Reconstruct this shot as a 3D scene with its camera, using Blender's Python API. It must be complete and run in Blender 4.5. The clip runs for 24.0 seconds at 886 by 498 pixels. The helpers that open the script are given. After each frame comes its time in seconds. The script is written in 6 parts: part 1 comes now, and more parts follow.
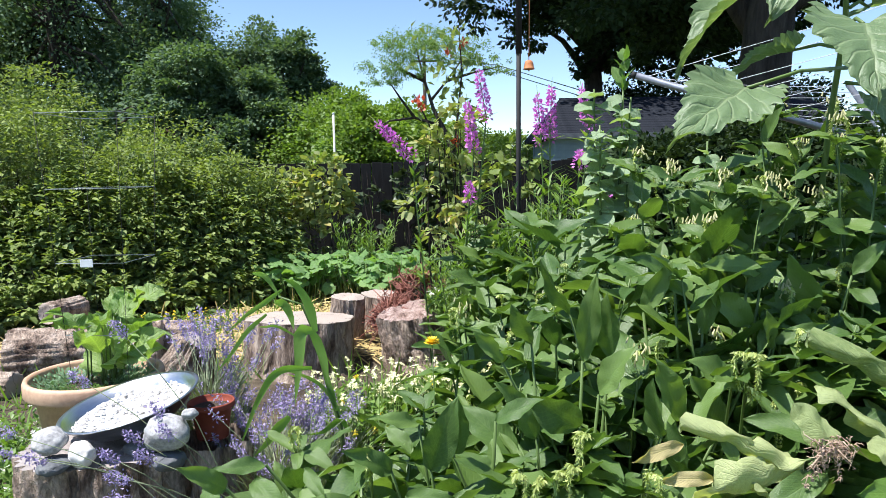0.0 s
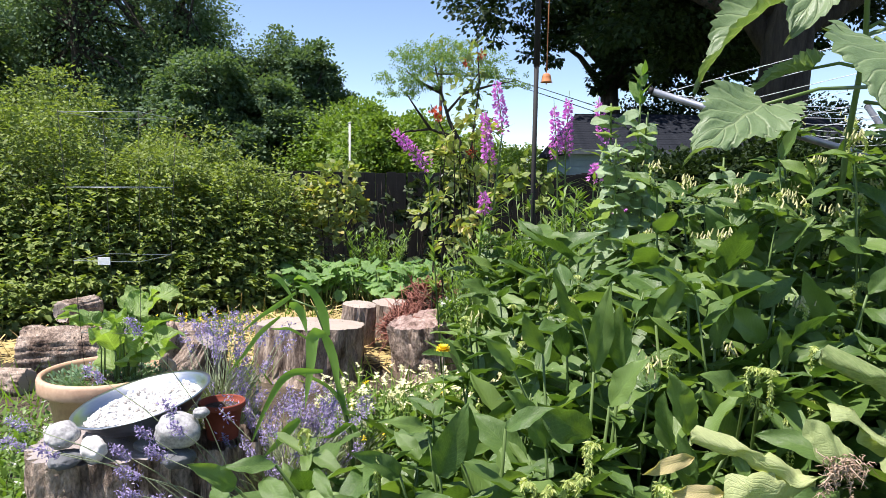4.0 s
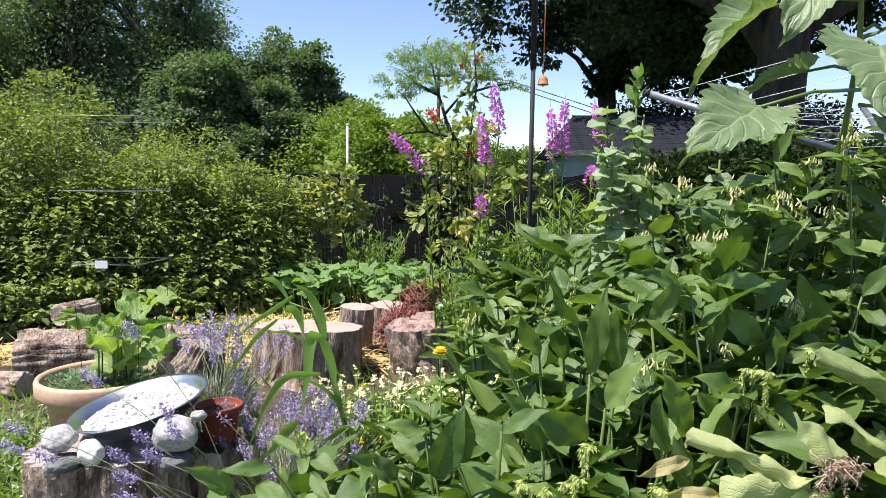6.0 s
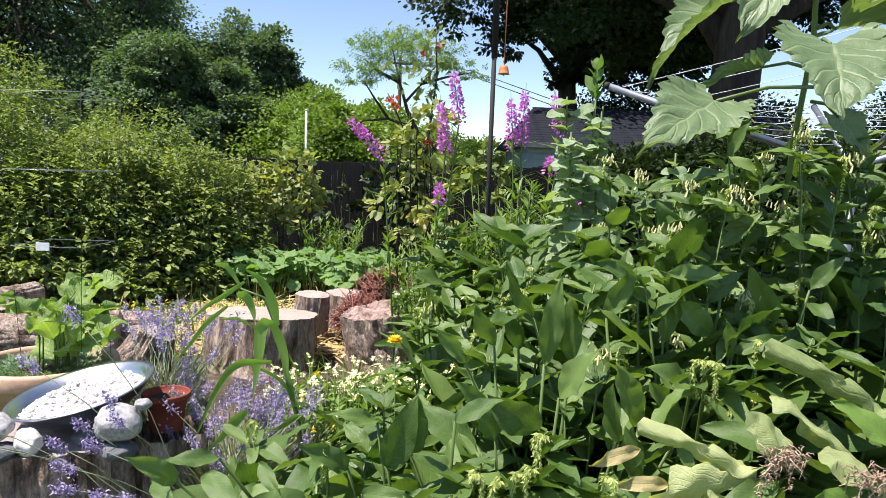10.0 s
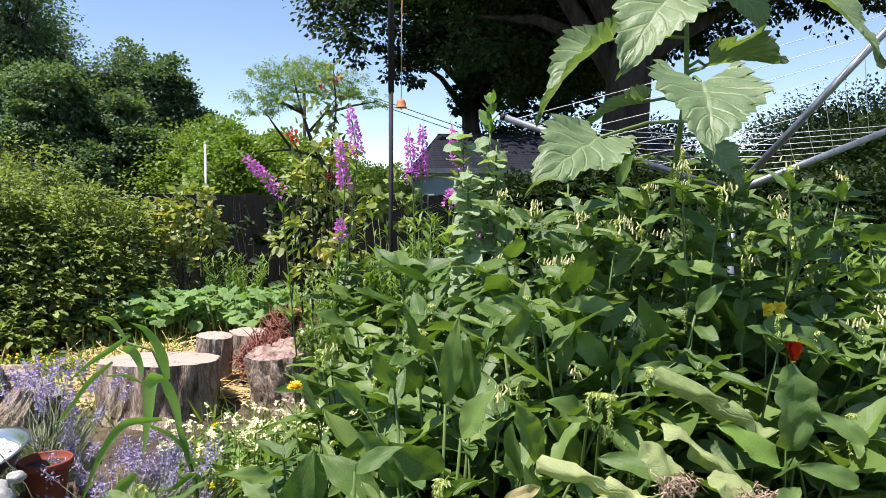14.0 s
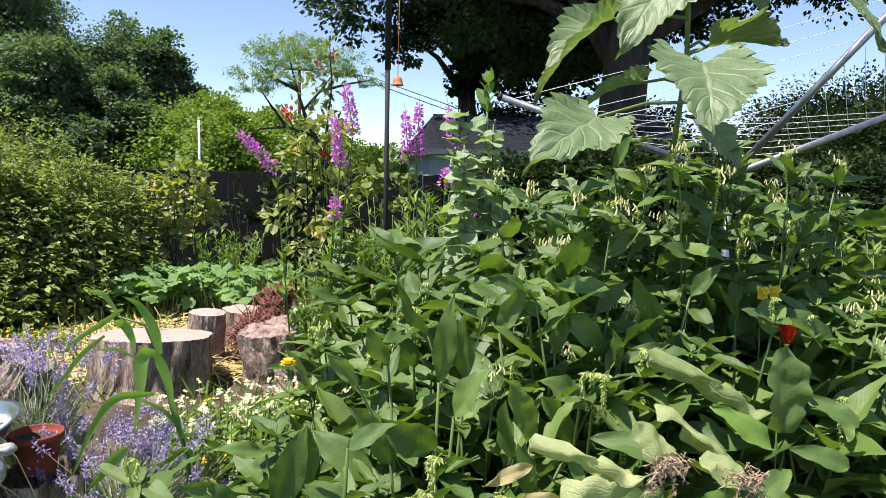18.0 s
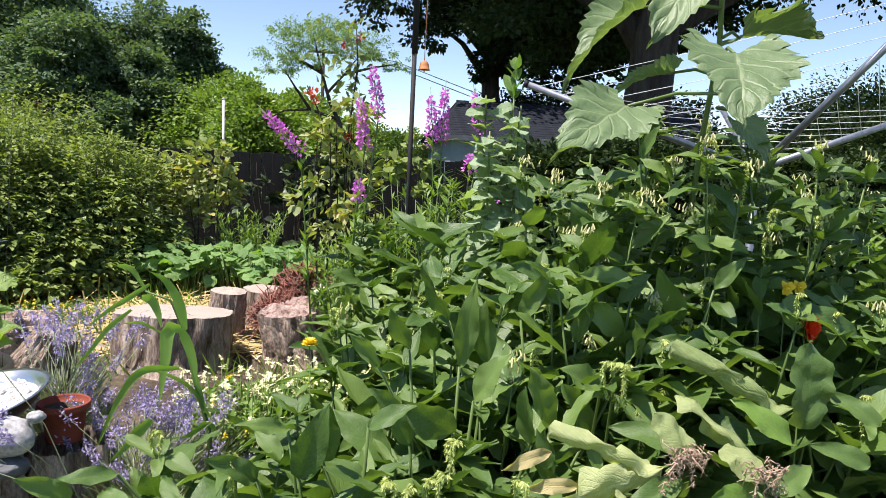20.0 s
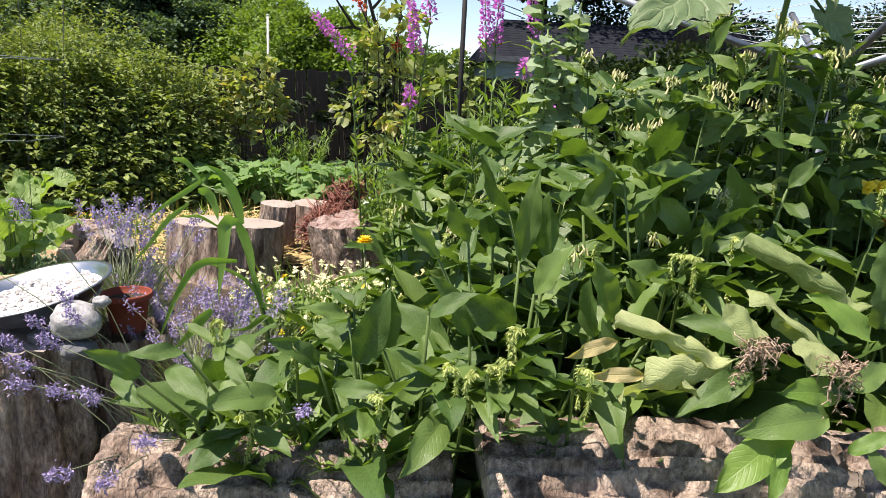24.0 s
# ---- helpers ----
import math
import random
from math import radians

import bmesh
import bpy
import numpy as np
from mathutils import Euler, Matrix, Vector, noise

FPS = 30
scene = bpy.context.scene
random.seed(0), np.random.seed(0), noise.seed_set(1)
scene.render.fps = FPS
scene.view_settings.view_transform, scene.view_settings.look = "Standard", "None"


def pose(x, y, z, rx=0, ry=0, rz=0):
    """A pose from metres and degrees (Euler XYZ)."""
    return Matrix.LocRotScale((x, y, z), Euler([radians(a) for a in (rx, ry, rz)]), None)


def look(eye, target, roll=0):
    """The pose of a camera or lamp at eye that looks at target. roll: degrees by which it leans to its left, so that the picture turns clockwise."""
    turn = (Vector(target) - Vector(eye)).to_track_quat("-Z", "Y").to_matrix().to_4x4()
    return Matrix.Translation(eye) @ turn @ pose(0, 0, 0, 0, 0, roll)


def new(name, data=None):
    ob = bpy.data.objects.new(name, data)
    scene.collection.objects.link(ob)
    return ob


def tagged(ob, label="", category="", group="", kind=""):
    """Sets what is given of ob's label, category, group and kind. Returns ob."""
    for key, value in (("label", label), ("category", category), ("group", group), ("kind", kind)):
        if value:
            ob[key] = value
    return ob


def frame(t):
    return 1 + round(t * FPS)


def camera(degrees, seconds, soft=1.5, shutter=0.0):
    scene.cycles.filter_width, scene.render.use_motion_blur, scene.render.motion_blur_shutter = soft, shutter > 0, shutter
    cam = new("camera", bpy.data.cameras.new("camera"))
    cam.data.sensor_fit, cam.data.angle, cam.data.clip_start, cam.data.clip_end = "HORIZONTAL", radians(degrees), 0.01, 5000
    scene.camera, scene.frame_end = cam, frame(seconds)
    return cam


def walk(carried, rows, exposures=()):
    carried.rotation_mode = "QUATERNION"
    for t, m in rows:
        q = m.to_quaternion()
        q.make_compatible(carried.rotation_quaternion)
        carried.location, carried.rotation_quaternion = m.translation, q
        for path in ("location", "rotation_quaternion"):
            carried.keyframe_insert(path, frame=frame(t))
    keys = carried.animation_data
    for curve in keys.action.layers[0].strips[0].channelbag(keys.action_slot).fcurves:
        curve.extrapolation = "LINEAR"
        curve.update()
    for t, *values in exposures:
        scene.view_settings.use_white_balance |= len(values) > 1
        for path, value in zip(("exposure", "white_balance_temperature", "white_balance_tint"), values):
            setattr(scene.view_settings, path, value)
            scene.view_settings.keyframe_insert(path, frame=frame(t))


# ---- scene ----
# ---- camera ----
cam = camera(64.0, 24.0, soft=0.8)
PATH = [  # seconds, eye x y z, turn to the left, tilt up, roll (degrees)
    (0, -0.022, -0.005, 1.280, -1.09, -6.46, -0.98),
    (0.5, -0.025, -0.026, 1.283, -0.30, -6.24, -0.91),
    (1, -0.025, -0.022, 1.275, -0.21, -6.20, -0.37),
    (1.5, -0.023, -0.008, 1.266, -1.37, -6.50, 0.51),
    (2, -0.020, -0.001, 1.268, -0.56, -6.72, 0.28),
    (2.5, -0.024, -0.011, 1.266, -0.39, -5.63, 0.35),
    (4.5, -0.031, -0.020, 1.265, -0.12, -5.37, 0.59),
    (5, -0.025, -0.024, 1.271, 0.00, -5.20, 0.29),
    (5.5, -0.025, -0.024, 1.271, 0.07, -5.15, 0.40),
    (6, -0.026, -0.024, 1.270, -0.31, -5.33, 0.45),
    (6.5, -0.018, 0.001, 1.267, -2.61, -6.67, 0.67),
    (7, -0.024, -0.008, 1.267, -2.24, -6.70, 0.66),
    (7.5, -0.017, 0.005, 1.264, -3.69, -6.19, 1.26),
    (8, -0.015, 0.001, 1.267, -3.53, -5.95, 1.19),
    (8.5, -0.025, -0.003, 1.261, -2.96, -6.29, 1.47),
    (9, -0.021, 0.002, 1.264, -3.41, -6.30, 1.42),
    (9.5, -0.022, -0.003, 1.262, -3.03, -6.08, 1.62),
    (10, -0.017, 0.003, 1.262, -3.66, -6.12, 1.74),
    (10.5, -0.005, 0.011, 1.270, -5.44, -5.90, 1.35),
    (11, 0.019, 0.015, 1.290, -8.84, -4.12, 0.75),
    (11.5, 0.028, 0.022, 1.301, -11.35, -3.34, 0.46),
    (13.5, 0.029, 0.011, 1.308, -10.11, -4.39, 0.21),
    (14, 0.034, 0.016, 1.310, -10.73, -3.99, -0.00),
    (14.5, 0.035, 0.014, 1.310, -10.33, -3.89, -0.10),
    (15, 0.035, 0.018, 1.306, -10.60, -3.80, 0.12),
    (15.5, 0.035, 0.011, 1.312, -10.17, -4.05, -0.11),
    (16, 0.035, 0.012, 1.307, -9.89, -4.09, 0.25),
    (16.5, 0.045, 0.028, 1.305, -11.30, -4.92, -0.12),
    (17, 0.040, 0.030, 1.303, -11.25, -5.21, 0.26),
    (17.5, 0.037, 0.028, 1.303, -10.97, -5.00, 0.38),
    (18, 0.031, 0.030, 1.299, -11.25, -5.49, 0.91),
    (18.5, 0.024, 0.028, 1.287, -10.48, -6.14, 1.87),
    (20.5, 0.001, 0.025, 1.295, -9.24, -7.04, 2.93),
    (21, -0.014, 0.023, 1.255, -6.72, -8.12, 3.46),
    (21.5, -0.017, 0.029, 1.252, -6.95, -8.58, 3.92),
    (22, -0.016, 0.029, 1.254, -6.96, -8.88, 3.88),
    (22.5, -0.014, 0.027, 1.252, -7.08, -9.23, 3.73),
    (23, -0.010, 0.031, 1.252, -7.19, -9.93, 3.62),
    (23.5, -0.011, 0.032, 1.248, -7.30, -10.30, 3.37),
    (24, -0.027, 0.074, 1.178, -6.61, -12.52, 2.47),
]
EXPOSURE = 0.95
walk(cam, [(t, pose(x, y, z, 90 + up, 0, left) @ pose(0, 0, 0, 0, 0, roll)) for t, x, y, z, left, up, roll in PATH],
     [(0, EXPOSURE, 6100, 11), (2, EXPOSURE, 6250, 12), (5, EXPOSURE, 6500, 16), (18, EXPOSURE, 6550, 16), (21, EXPOSURE - 0.03, 6650, 16), (24, EXPOSURE - 0.10, 6950, 17)])

# ---- light ----
SUN_ELEVATION, SUN_AZIMUTH = 66.0, 252.0   # azimuth: clockwise from +y
world = bpy.data.worlds.new("sky")
scene.world = world
world.use_nodes = True
wn = world.node_tree
sky = wn.nodes.new("ShaderNodeTexSky")
sky.sky_type = "NISHITA"
sky.sun_disc = False
sky.sun_elevation, sky.sun_rotation = radians(SUN_ELEVATION), radians(SUN_AZIMUTH)
sky.altitude = 1800
sky.air_density, sky.dust_density, sky.ozone_density = 1.0, 0.12, 1.1
wn.nodes["Background"].inputs[1].default_value = 0.108
wn.links.new(sky.outputs[0], wn.nodes["Background"].inputs[0])
sun_data = bpy.data.lights.new("sun", "SUN")
sun_data.energy, sun_data.angle, sun_data.color = 5.0, radians(0.53), (1.0, 0.95, 0.87)
sun = new("sun", sun_data)
ce, az = math.cos(radians(SUN_ELEVATION)), radians(SUN_AZIMUTH)
sun.matrix_world = look((30 * ce * math.sin(az), 30 * ce * math.cos(az), 30 * math.sin(radians(SUN_ELEVATION))), (0, 0, 0))



# ---- materials ----
def nodes_of(name):
    m = bpy.data.materials.new(name)
    m.use_nodes = True
    t = m.node_tree
    return m, t, t.nodes["Principled BSDF"]


def add(t, kind, **settings):
    n = t.nodes.new(kind)
    for k, v in settings.items():
        if k == "operation":
            n.operation = v
        elif k == "blend":
            n.blend_type = v
        elif k == "feature":
            n.feature = v
    return n


def maths(t, op, a, b=0.0, c=0.0):
    n = add(t, "ShaderNodeMath", operation=op)
    for k, v in enumerate((a, b, c)):
        if isinstance(v, (int, float)):
            n.inputs[k].default_value = v
        else:
            t.links.new(v, n.inputs[k])
    return n.outputs[0]


def ramp(t, fac, stops):
    n = t.nodes.new("ShaderNodeValToRGB")
    n.color_ramp.elements.remove(n.color_ramp.elements[1])
    for k, (p, c) in enumerate(stops):
        e = n.color_ramp.elements[0] if k == 0 else n.color_ramp.elements.new(p)
        e.position, e.color = p, (*c, 1)
    t.links.new(fac, n.inputs[0])
    return n.outputs[0]


def noise_tex(t, scale, detail=4.0, rough=0.6, stretch=None, space="Object"):
    n = t.nodes.new("ShaderNodeTexNoise")
    n.inputs["Scale"].default_value, n.inputs["Detail"].default_value, n.inputs["Roughness"].default_value = scale, detail, rough
    co = t.nodes.new("ShaderNodeTexCoord").outputs[space]
    if stretch:
        mp = t.nodes.new("ShaderNodeMapping")
        mp.inputs["Scale"].default_value = stretch
        t.links.new(co, mp.inputs[0])
        co = mp.outputs[0]
    t.links.new(co, n.inputs["Vector"])
    return n.outputs[0]


def mixed(t, fac, a, b, blend="MIX"):
    n = t.nodes.new("ShaderNodeMix")
    n.data_type, n.blend_type = "RGBA", blend
    for sock, v in ((n.inputs[0], fac), (n.inputs[6], a), (n.inputs[7], b)):
        if isinstance(v, (int, float)):
            sock.default_value = v
        elif isinstance(v, tuple):
            sock.default_value = (*v, 1)
        else:
            t.links.new(v, sock)
    return n.outputs[2]


def bump(t, bsdf, height, strength, distance):
    n = t.nodes.new("ShaderNodeBump")
    n.inputs["Strength"].default_value, n.inputs["Distance"].default_value = strength, distance
    t.links.new(height, n.inputs["Height"])
    t.links.new(n.outputs[0], bsdf.inputs["Normal"])
    return n.outputs[0]


def leaf_material(name, dark, light, joined=True, veins=0, rough=0.5, sheer=0.3, glow=(1.5, 1.6, 0.5), rib=None, spots=None, crinkle=0.0, shine=0.5, spread=1.0, vein_mix=0.26, relief=0.7):
    """Foliage: colour varied leaf by leaf and across each leaf, veins from the leaf's own coordinates, light passing through."""
    m, t, b = nodes_of(name)
    if joined:
        r = t.nodes.new("ShaderNodeNewGeometry").outputs["Random Per Island"]
    else:
        r = t.nodes.new("ShaderNodeObjectInfo").outputs["Random"]
    col = mixed(t, maths(t, "POWER", r, spread) if spread != 1.0 else r, dark, light)
    n = noise_tex(t, 9.0 if joined else 22.0, 3.0)
    col = mixed(t, maths(t, "MULTIPLY", n, 0.45), col, tuple(min(1, 1.45 * c) for c in light))
    if spots:
        dry = maths(t, "GREATER_THAN", maths(t, "FRACT", maths(t, "MULTIPLY", r, 17.3)), 1.0 - spots[0])
        col = mixed(t, dry, col, spots[1])
    normal = None
    if veins:
        uv = t.nodes.new("ShaderNodeUVMap").outputs[0]
        sep = t.nodes.new("ShaderNodeSeparateXYZ")
        t.links.new(uv, sep.inputs[0])
        side = maths(t, "ABSOLUTE", maths(t, "SUBTRACT", sep.outputs[0], 0.5))
        saw = maths(t, "SINE", maths(t, "MULTIPLY", maths(t, "SUBTRACT", sep.outputs[1], maths(t, "MULTIPLY", side, 0.55)), veins * 6.283))
        rib_line = maths(t, "SUBTRACT", 1.0, maths(t, "MINIMUM", maths(t, "MULTIPLY", side, 28.0), 1.0))
        vein = maths(t, "MAXIMUM", maths(t, "POWER", maths(t, "ABSOLUTE", saw), 30.0), maths(t, "MULTIPLY", rib_line, 1.5))
        col = mixed(t, maths(t, "MULTIPLY", maths(t, "MINIMUM", vein, 1.0), 0.07 if crinkle else vein_mix), col, rib or tuple(min(1, 1.9 * c) for c in light))
        height = maths(t, "ADD", maths(t, "MULTIPLY", vein, -0.22 if crinkle else -0.6), maths(t, "MULTIPLY", noise_tex(t, 60.0, 2.0), 0.5))
        if crinkle:
            mp = t.nodes.new("ShaderNodeMapping")
            mp.inputs["Scale"].default_value = (7, 15, 1)
            t.links.new(uv, mp.inputs[0])
            cell = t.nodes.new("ShaderNodeTexVoronoi")
            cell.feature = "SMOOTH_F1"
            t.links.new(mp.outputs[0], cell.inputs["Vector"])
            height = maths(t, "ADD", height, maths(t, "MULTIPLY", cell.outputs[0], -crinkle))
        normal = bump(t, b, height, relief, 0.006)
    t.links.new(col, b.inputs["Base Color"])
    b.inputs["Roughness"].default_value = rough
    b.inputs["Specular IOR Level"].default_value = shine
    tr = t.nodes.new("ShaderNodeBsdfTranslucent")
    t.links.new(mixed(t, 1.0, col, glow, "MULTIPLY"), tr.inputs[0])
    mx = t.nodes.new("ShaderNodeMixShader")
    mx.inputs[0].default_value = sheer
    t.links.new(b.outputs[0], mx.inputs[1])
    t.links.new(tr.outputs[0], mx.inputs[2])
    t.links.new(mx.outputs[0], t.nodes["Material Output"].inputs[0])
    return m


def surface(name, stops, scale=8.0, detail=6.0, rough=0.8, stretch=None, bumps=((40.0, 0.5, 0.01),), metal=0.0, fine=0.0, spec=0.3):
    """A mineral, timber or painted surface: two scales of colour noise and relief."""
    m, t, b = nodes_of(name)
    n = noise_tex(t, scale, detail, 0.65, stretch)
    col = ramp(t, n, stops)
    if fine:
        f = noise_tex(t, scale * 9, 3.0, 0.6, stretch)
        col = mixed(t, fine, col, ramp(t, f, ((0.3, (0.12, 0.12, 0.12)), (0.7, (0.95, 0.95, 0.95)))), "OVERLAY")
    t.links.new(col, b.inputs["Base Color"])
    b.inputs["Roughness"].default_value, b.inputs["Metallic"].default_value = rough, metal
    b.inputs["Specular IOR Level"].default_value = spec
    total = None
    for s, strength, dist in bumps:
        h = maths(t, "MULTIPLY", noise_tex(t, s, 5.0, 0.65, stretch), strength)
        total = h if total is None else maths(t, "ADD", total, h)
        last = dist
    if total is not None:
        bump(t, b, total, 1.0, last)
    return m


def cut_wood(name, pale, dark):
    """Sawn end grain: rings about the local z axis, cracks and grey weathering."""
    m, t, b = nodes_of(name)
    sep = t.nodes.new("ShaderNodeSeparateXYZ")
    t.links.new(t.nodes.new("ShaderNodeTexCoord").outputs["Object"], sep.inputs[0])
    away = maths(t, "SQRT", maths(t, "ADD", maths(t, "MULTIPLY", sep.outputs[0], sep.outputs[0]), maths(t, "MULTIPLY", sep.outputs[1], sep.outputs[1])))
    wave = maths(t, "SINE", maths(t, "MULTIPLY", maths(t, "ADD", away, maths(t, "MULTIPLY", noise_tex(t, 7.0, 3.0), 0.05)), 420.0))
    rings = maths(t, "MULTIPLY_ADD", wave, 0.5, 0.5)
    col = ramp(t, rings, ((0.0, tuple(0.5 * p + 0.5 * d for p, d in zip(pale, dark))), (1.0, pale)))
    col = mixed(t, maths(t, "MULTIPLY", noise_tex(t, 5.0, 5.0), 1.3), col, tuple(0.75 * p + 0.12 for p in pale))
    col = mixed(t, maths(t, "GREATER_THAN", noise_tex(t, 11.0, 6.0, 0.8), 0.66), col, tuple(0.6 * d for d in dark))
    turn = maths(t, "MULTIPLY", maths(t, "ARCTAN2", sep.outputs[1], sep.outputs[0]), 1.35)
    split = maths(t, "ABSOLUTE", maths(t, "SUBTRACT", maths(t, "FRACT", maths(t, "ADD", turn, maths(t, "MULTIPLY", noise_tex(t, 9.0, 4.0), 1.1))), 0.5))
    col = mixed(t, maths(t, "LESS_THAN", split, 0.012), col, tuple(0.2 * d for d in dark))
    t.links.new(col, b.inputs["Base Color"])
    b.inputs["Roughness"].default_value = 0.85
    bump(t, b, maths(t, "ADD", maths(t, "MULTIPLY", rings, 0.06), noise_tex(t, 22.0, 6.0)), 0.8, 0.012)
    return m


M = {}
M["comfrey"] = leaf_material("comfrey_leaf", (0.021, 0.066, 0.013), (0.138, 0.214, 0.055), joined=False, veins=7, rough=0.42, sheer=0.30, crinkle=0.30, shine=0.5, spread=1.3, relief=0.38)
M["wilted"] = leaf_material("wilted_leaf", (0.13, 0.20, 0.055), (0.42, 0.46, 0.215), joined=False, veins=9, rough=0.55, sheer=0.3, crinkle=0.22)
M["fresh_blade"] = leaf_material("bright_green_leaf", (0.09, 0.18, 0.03), (0.17, 0.28, 0.055), joined=False, veins=6, rough=0.45, sheer=0.4, vein_mix=0.10, relief=0.25)
M["yellowed"] = leaf_material("yellowed_leaf", (0.34, 0.28, 0.11), (0.58, 0.49, 0.26), joined=False, veins=7, rough=0.6, sheer=0.35)
M["stem"] = leaf_material("green_stem", (0.055, 0.10, 0.022), (0.11, 0.17, 0.045), joined=False, sheer=0.1)
M["tassel"] = leaf_material("flower_tassel", (0.22, 0.30, 0.07), (0.46, 0.50, 0.19), sheer=0.3)
M["bell_flower"] = leaf_material("cream_flower", (0.36, 0.38, 0.14), (0.55, 0.53, 0.30), sheer=0.3, glow=(1, 1, 0.8))
M["silphium"] = leaf_material("large_leaf", (0.098, 0.155, 0.068), (0.165, 0.230, 0.114), joined=False, veins=4, rough=0.45, sheer=0.3, rib=(0.42, 0.48, 0.28), vein_mix=0.24)
M["round_leaf"] = leaf_material("round_leaf", (0.18, 0.26, 0.14), (0.30, 0.39, 0.24), joined=False, veins=5, rough=0.5, sheer=0.3)
M["pot_leaf"] = leaf_material("pot_leaf", (0.10, 0.19, 0.04), (0.24, 0.34, 0.10), joined=False, veins=5, rough=0.4, sheer=0.35)
M["sedum"] = leaf_material("blue_green_succulent", (0.09, 0.17, 0.08), (0.20, 0.30, 0.17), rough=0.5, sheer=0.2)
M["fresh"] = leaf_material("fresh_leaf", (0.07, 0.15, 0.03), (0.15, 0.26, 0.06), veins=6, sheer=0.35)
M["hedge"] = leaf_material("hedge_leaf", (0.044, 0.084, 0.030), (0.260, 0.315, 0.130), rough=0.6, sheer=0.26, shine=0.25, spread=1.6)
M["hedge_light"] = leaf_material("hedge_tip_leaf", (0.062, 0.108, 0.024), (0.26, 0.312, 0.100), rough=0.6, sheer=0.30, shine=0.2, spread=1.4)
M["vine"] = leaf_material("vine_leaf", (0.12, 0.17, 0.04), (0.30, 0.33, 0.13), rough=0.5, sheer=0.35, spots=(0.12, (0.42, 0.36, 0.12)))
M["narrow"] = leaf_material("narrow_leaf", (0.07, 0.14, 0.02), (0.16, 0.25, 0.05), rough=0.5, sheer=0.35)
M["squash"] = leaf_material("squash_leaf", (0.075, 0.17, 0.045), (0.18, 0.30, 0.095), joined=False, veins=4, rough=0.55, sheer=0.35)
M["grass"] = leaf_material("grass_blade", (0.08, 0.16, 0.02), (0.18, 0.30, 0.05), rough=0.45, sheer=0.4)
M["corn"] = leaf_material("broad_grass_blade", (0.13, 0.26, 0.045), (0.23, 0.37, 0.10), joined=False, veins=0, rough=0.4, sheer=0.5)
# near-black: the shade inside crowns and shrubs is put into the leaf colour
M["tree_shaded"] = leaf_material("shaded_near_black_leaf", (0.010, 0.021, 0.008), (0.028, 0.048, 0.017), rough=0.65, sheer=0.2, shine=0.15)
M["ivy"] = leaf_material("dark_ivy_leaf", (0.012, 0.022, 0.010), (0.050, 0.075, 0.028), rough=0.45, sheer=0.15)
# lightened and bluish: haze over the far wood is put into the colour
M["tree_mid"] = leaf_material("hazed_wood_leaf", (0.046, 0.090, 0.052), (0.130, 0.190, 0.106), rough=0.7, sheer=0.3, shine=0.2)
M["tree_light"] = leaf_material("bright_shrub_leaf", (0.09, 0.16, 0.025), (0.17, 0.25, 0.05), rough=0.5, sheer=0.35)
M["tree_pale"] = leaf_material("pale_tree_leaf", (0.085, 0.155, 0.045), (0.17, 0.26, 0.09), rough=0.6, sheer=0.4, shine=0.3)
M["pink"] = leaf_material("pink_flower", (0.46, 0.10, 0.44), (0.72, 0.27, 0.66), rough=0.5, sheer=0.3, glow=(1.2, 0.9, 1.2))
M["lavender"] = leaf_material("lavender_flower", (0.19, 0.145, 0.30), (0.40, 0.33, 0.54), rough=0.6, sheer=0.2, glow=(1, 1, 1))
M["lavender_stem"] = leaf_material("lavender_stem", (0.14, 0.18, 0.10), (0.26, 0.30, 0.18), rough=0.6, sheer=0.15)
M["orange"] = leaf_material("orange_flower", (0.40, 0.05, 0.02), (0.55, 0.11, 0.04), sheer=0.3, glow=(1.2, 0.8, 0.6))
M["red_petal"] = leaf_material("red_petal", (0.62, 0.04, 0.02), (0.75, 0.10, 0.03), sheer=0.35, glow=(1.3, 0.6, 0.5))
M["yellow_petal"] = leaf_material("yellow_petal", (0.80, 0.52, 0.02), (0.88, 0.68, 0.05), sheer=0.35, glow=(1.1, 1, 0.6))
M["cream"] = leaf_material("pale_yellow_flower", (0.64, 0.61, 0.22), (0.84, 0.82, 0.56), sheer=0.3, glow=(1, 1, 0.7))
M["white_flower"] = leaf_material("white_flower", (0.62, 0.60, 0.52), (0.82, 0.80, 0.74), sheer=0.25, glow=(1, 1, 0.9))
M["straw"] = leaf_material("straw", (0.26, 0.19, 0.07), (0.55, 0.43, 0.18), rough=0.75, sheer=0.15, glow=(1, 1, 0.7))
M["dry"] = leaf_material("dry_rootlets", (0.13, 0.042, 0.032), (0.30, 0.125, 0.09), rough=0.85, sheer=0.05, glow=(1, 1, 1))
M["root"] = leaf_material("pale_root", (0.20, 0.12, 0.075), (0.46, 0.34, 0.25), rough=0.85, sheer=0.05, glow=(1, 1, 1))
M["bark"] = surface("weathered_bark", ((0.30, (0.028, 0.019, 0.015)), (0.41, (0.15, 0.108, 0.083)), (0.52, (0.31, 0.24, 0.19)), (0.72, (0.50, 0.42, 0.35))), 14, 8, 0.9, (1, 1, 0.25), ((30, 1.0, 0.02), (110, 0.35, 0.02)), fine=0.5)
M["log_bark"] = surface("log_bark", ((0.33, (0.05, 0.033, 0.025)), (0.41, (0.17, 0.12, 0.092)), (0.52, (0.37, 0.285, 0.225)), (0.72, (0.54, 0.44, 0.365))), 9, 8, 0.9, (1, 1, 0.45), ((26, 1.0, 0.04), (90, 0.4, 0.04)), fine=0.6)
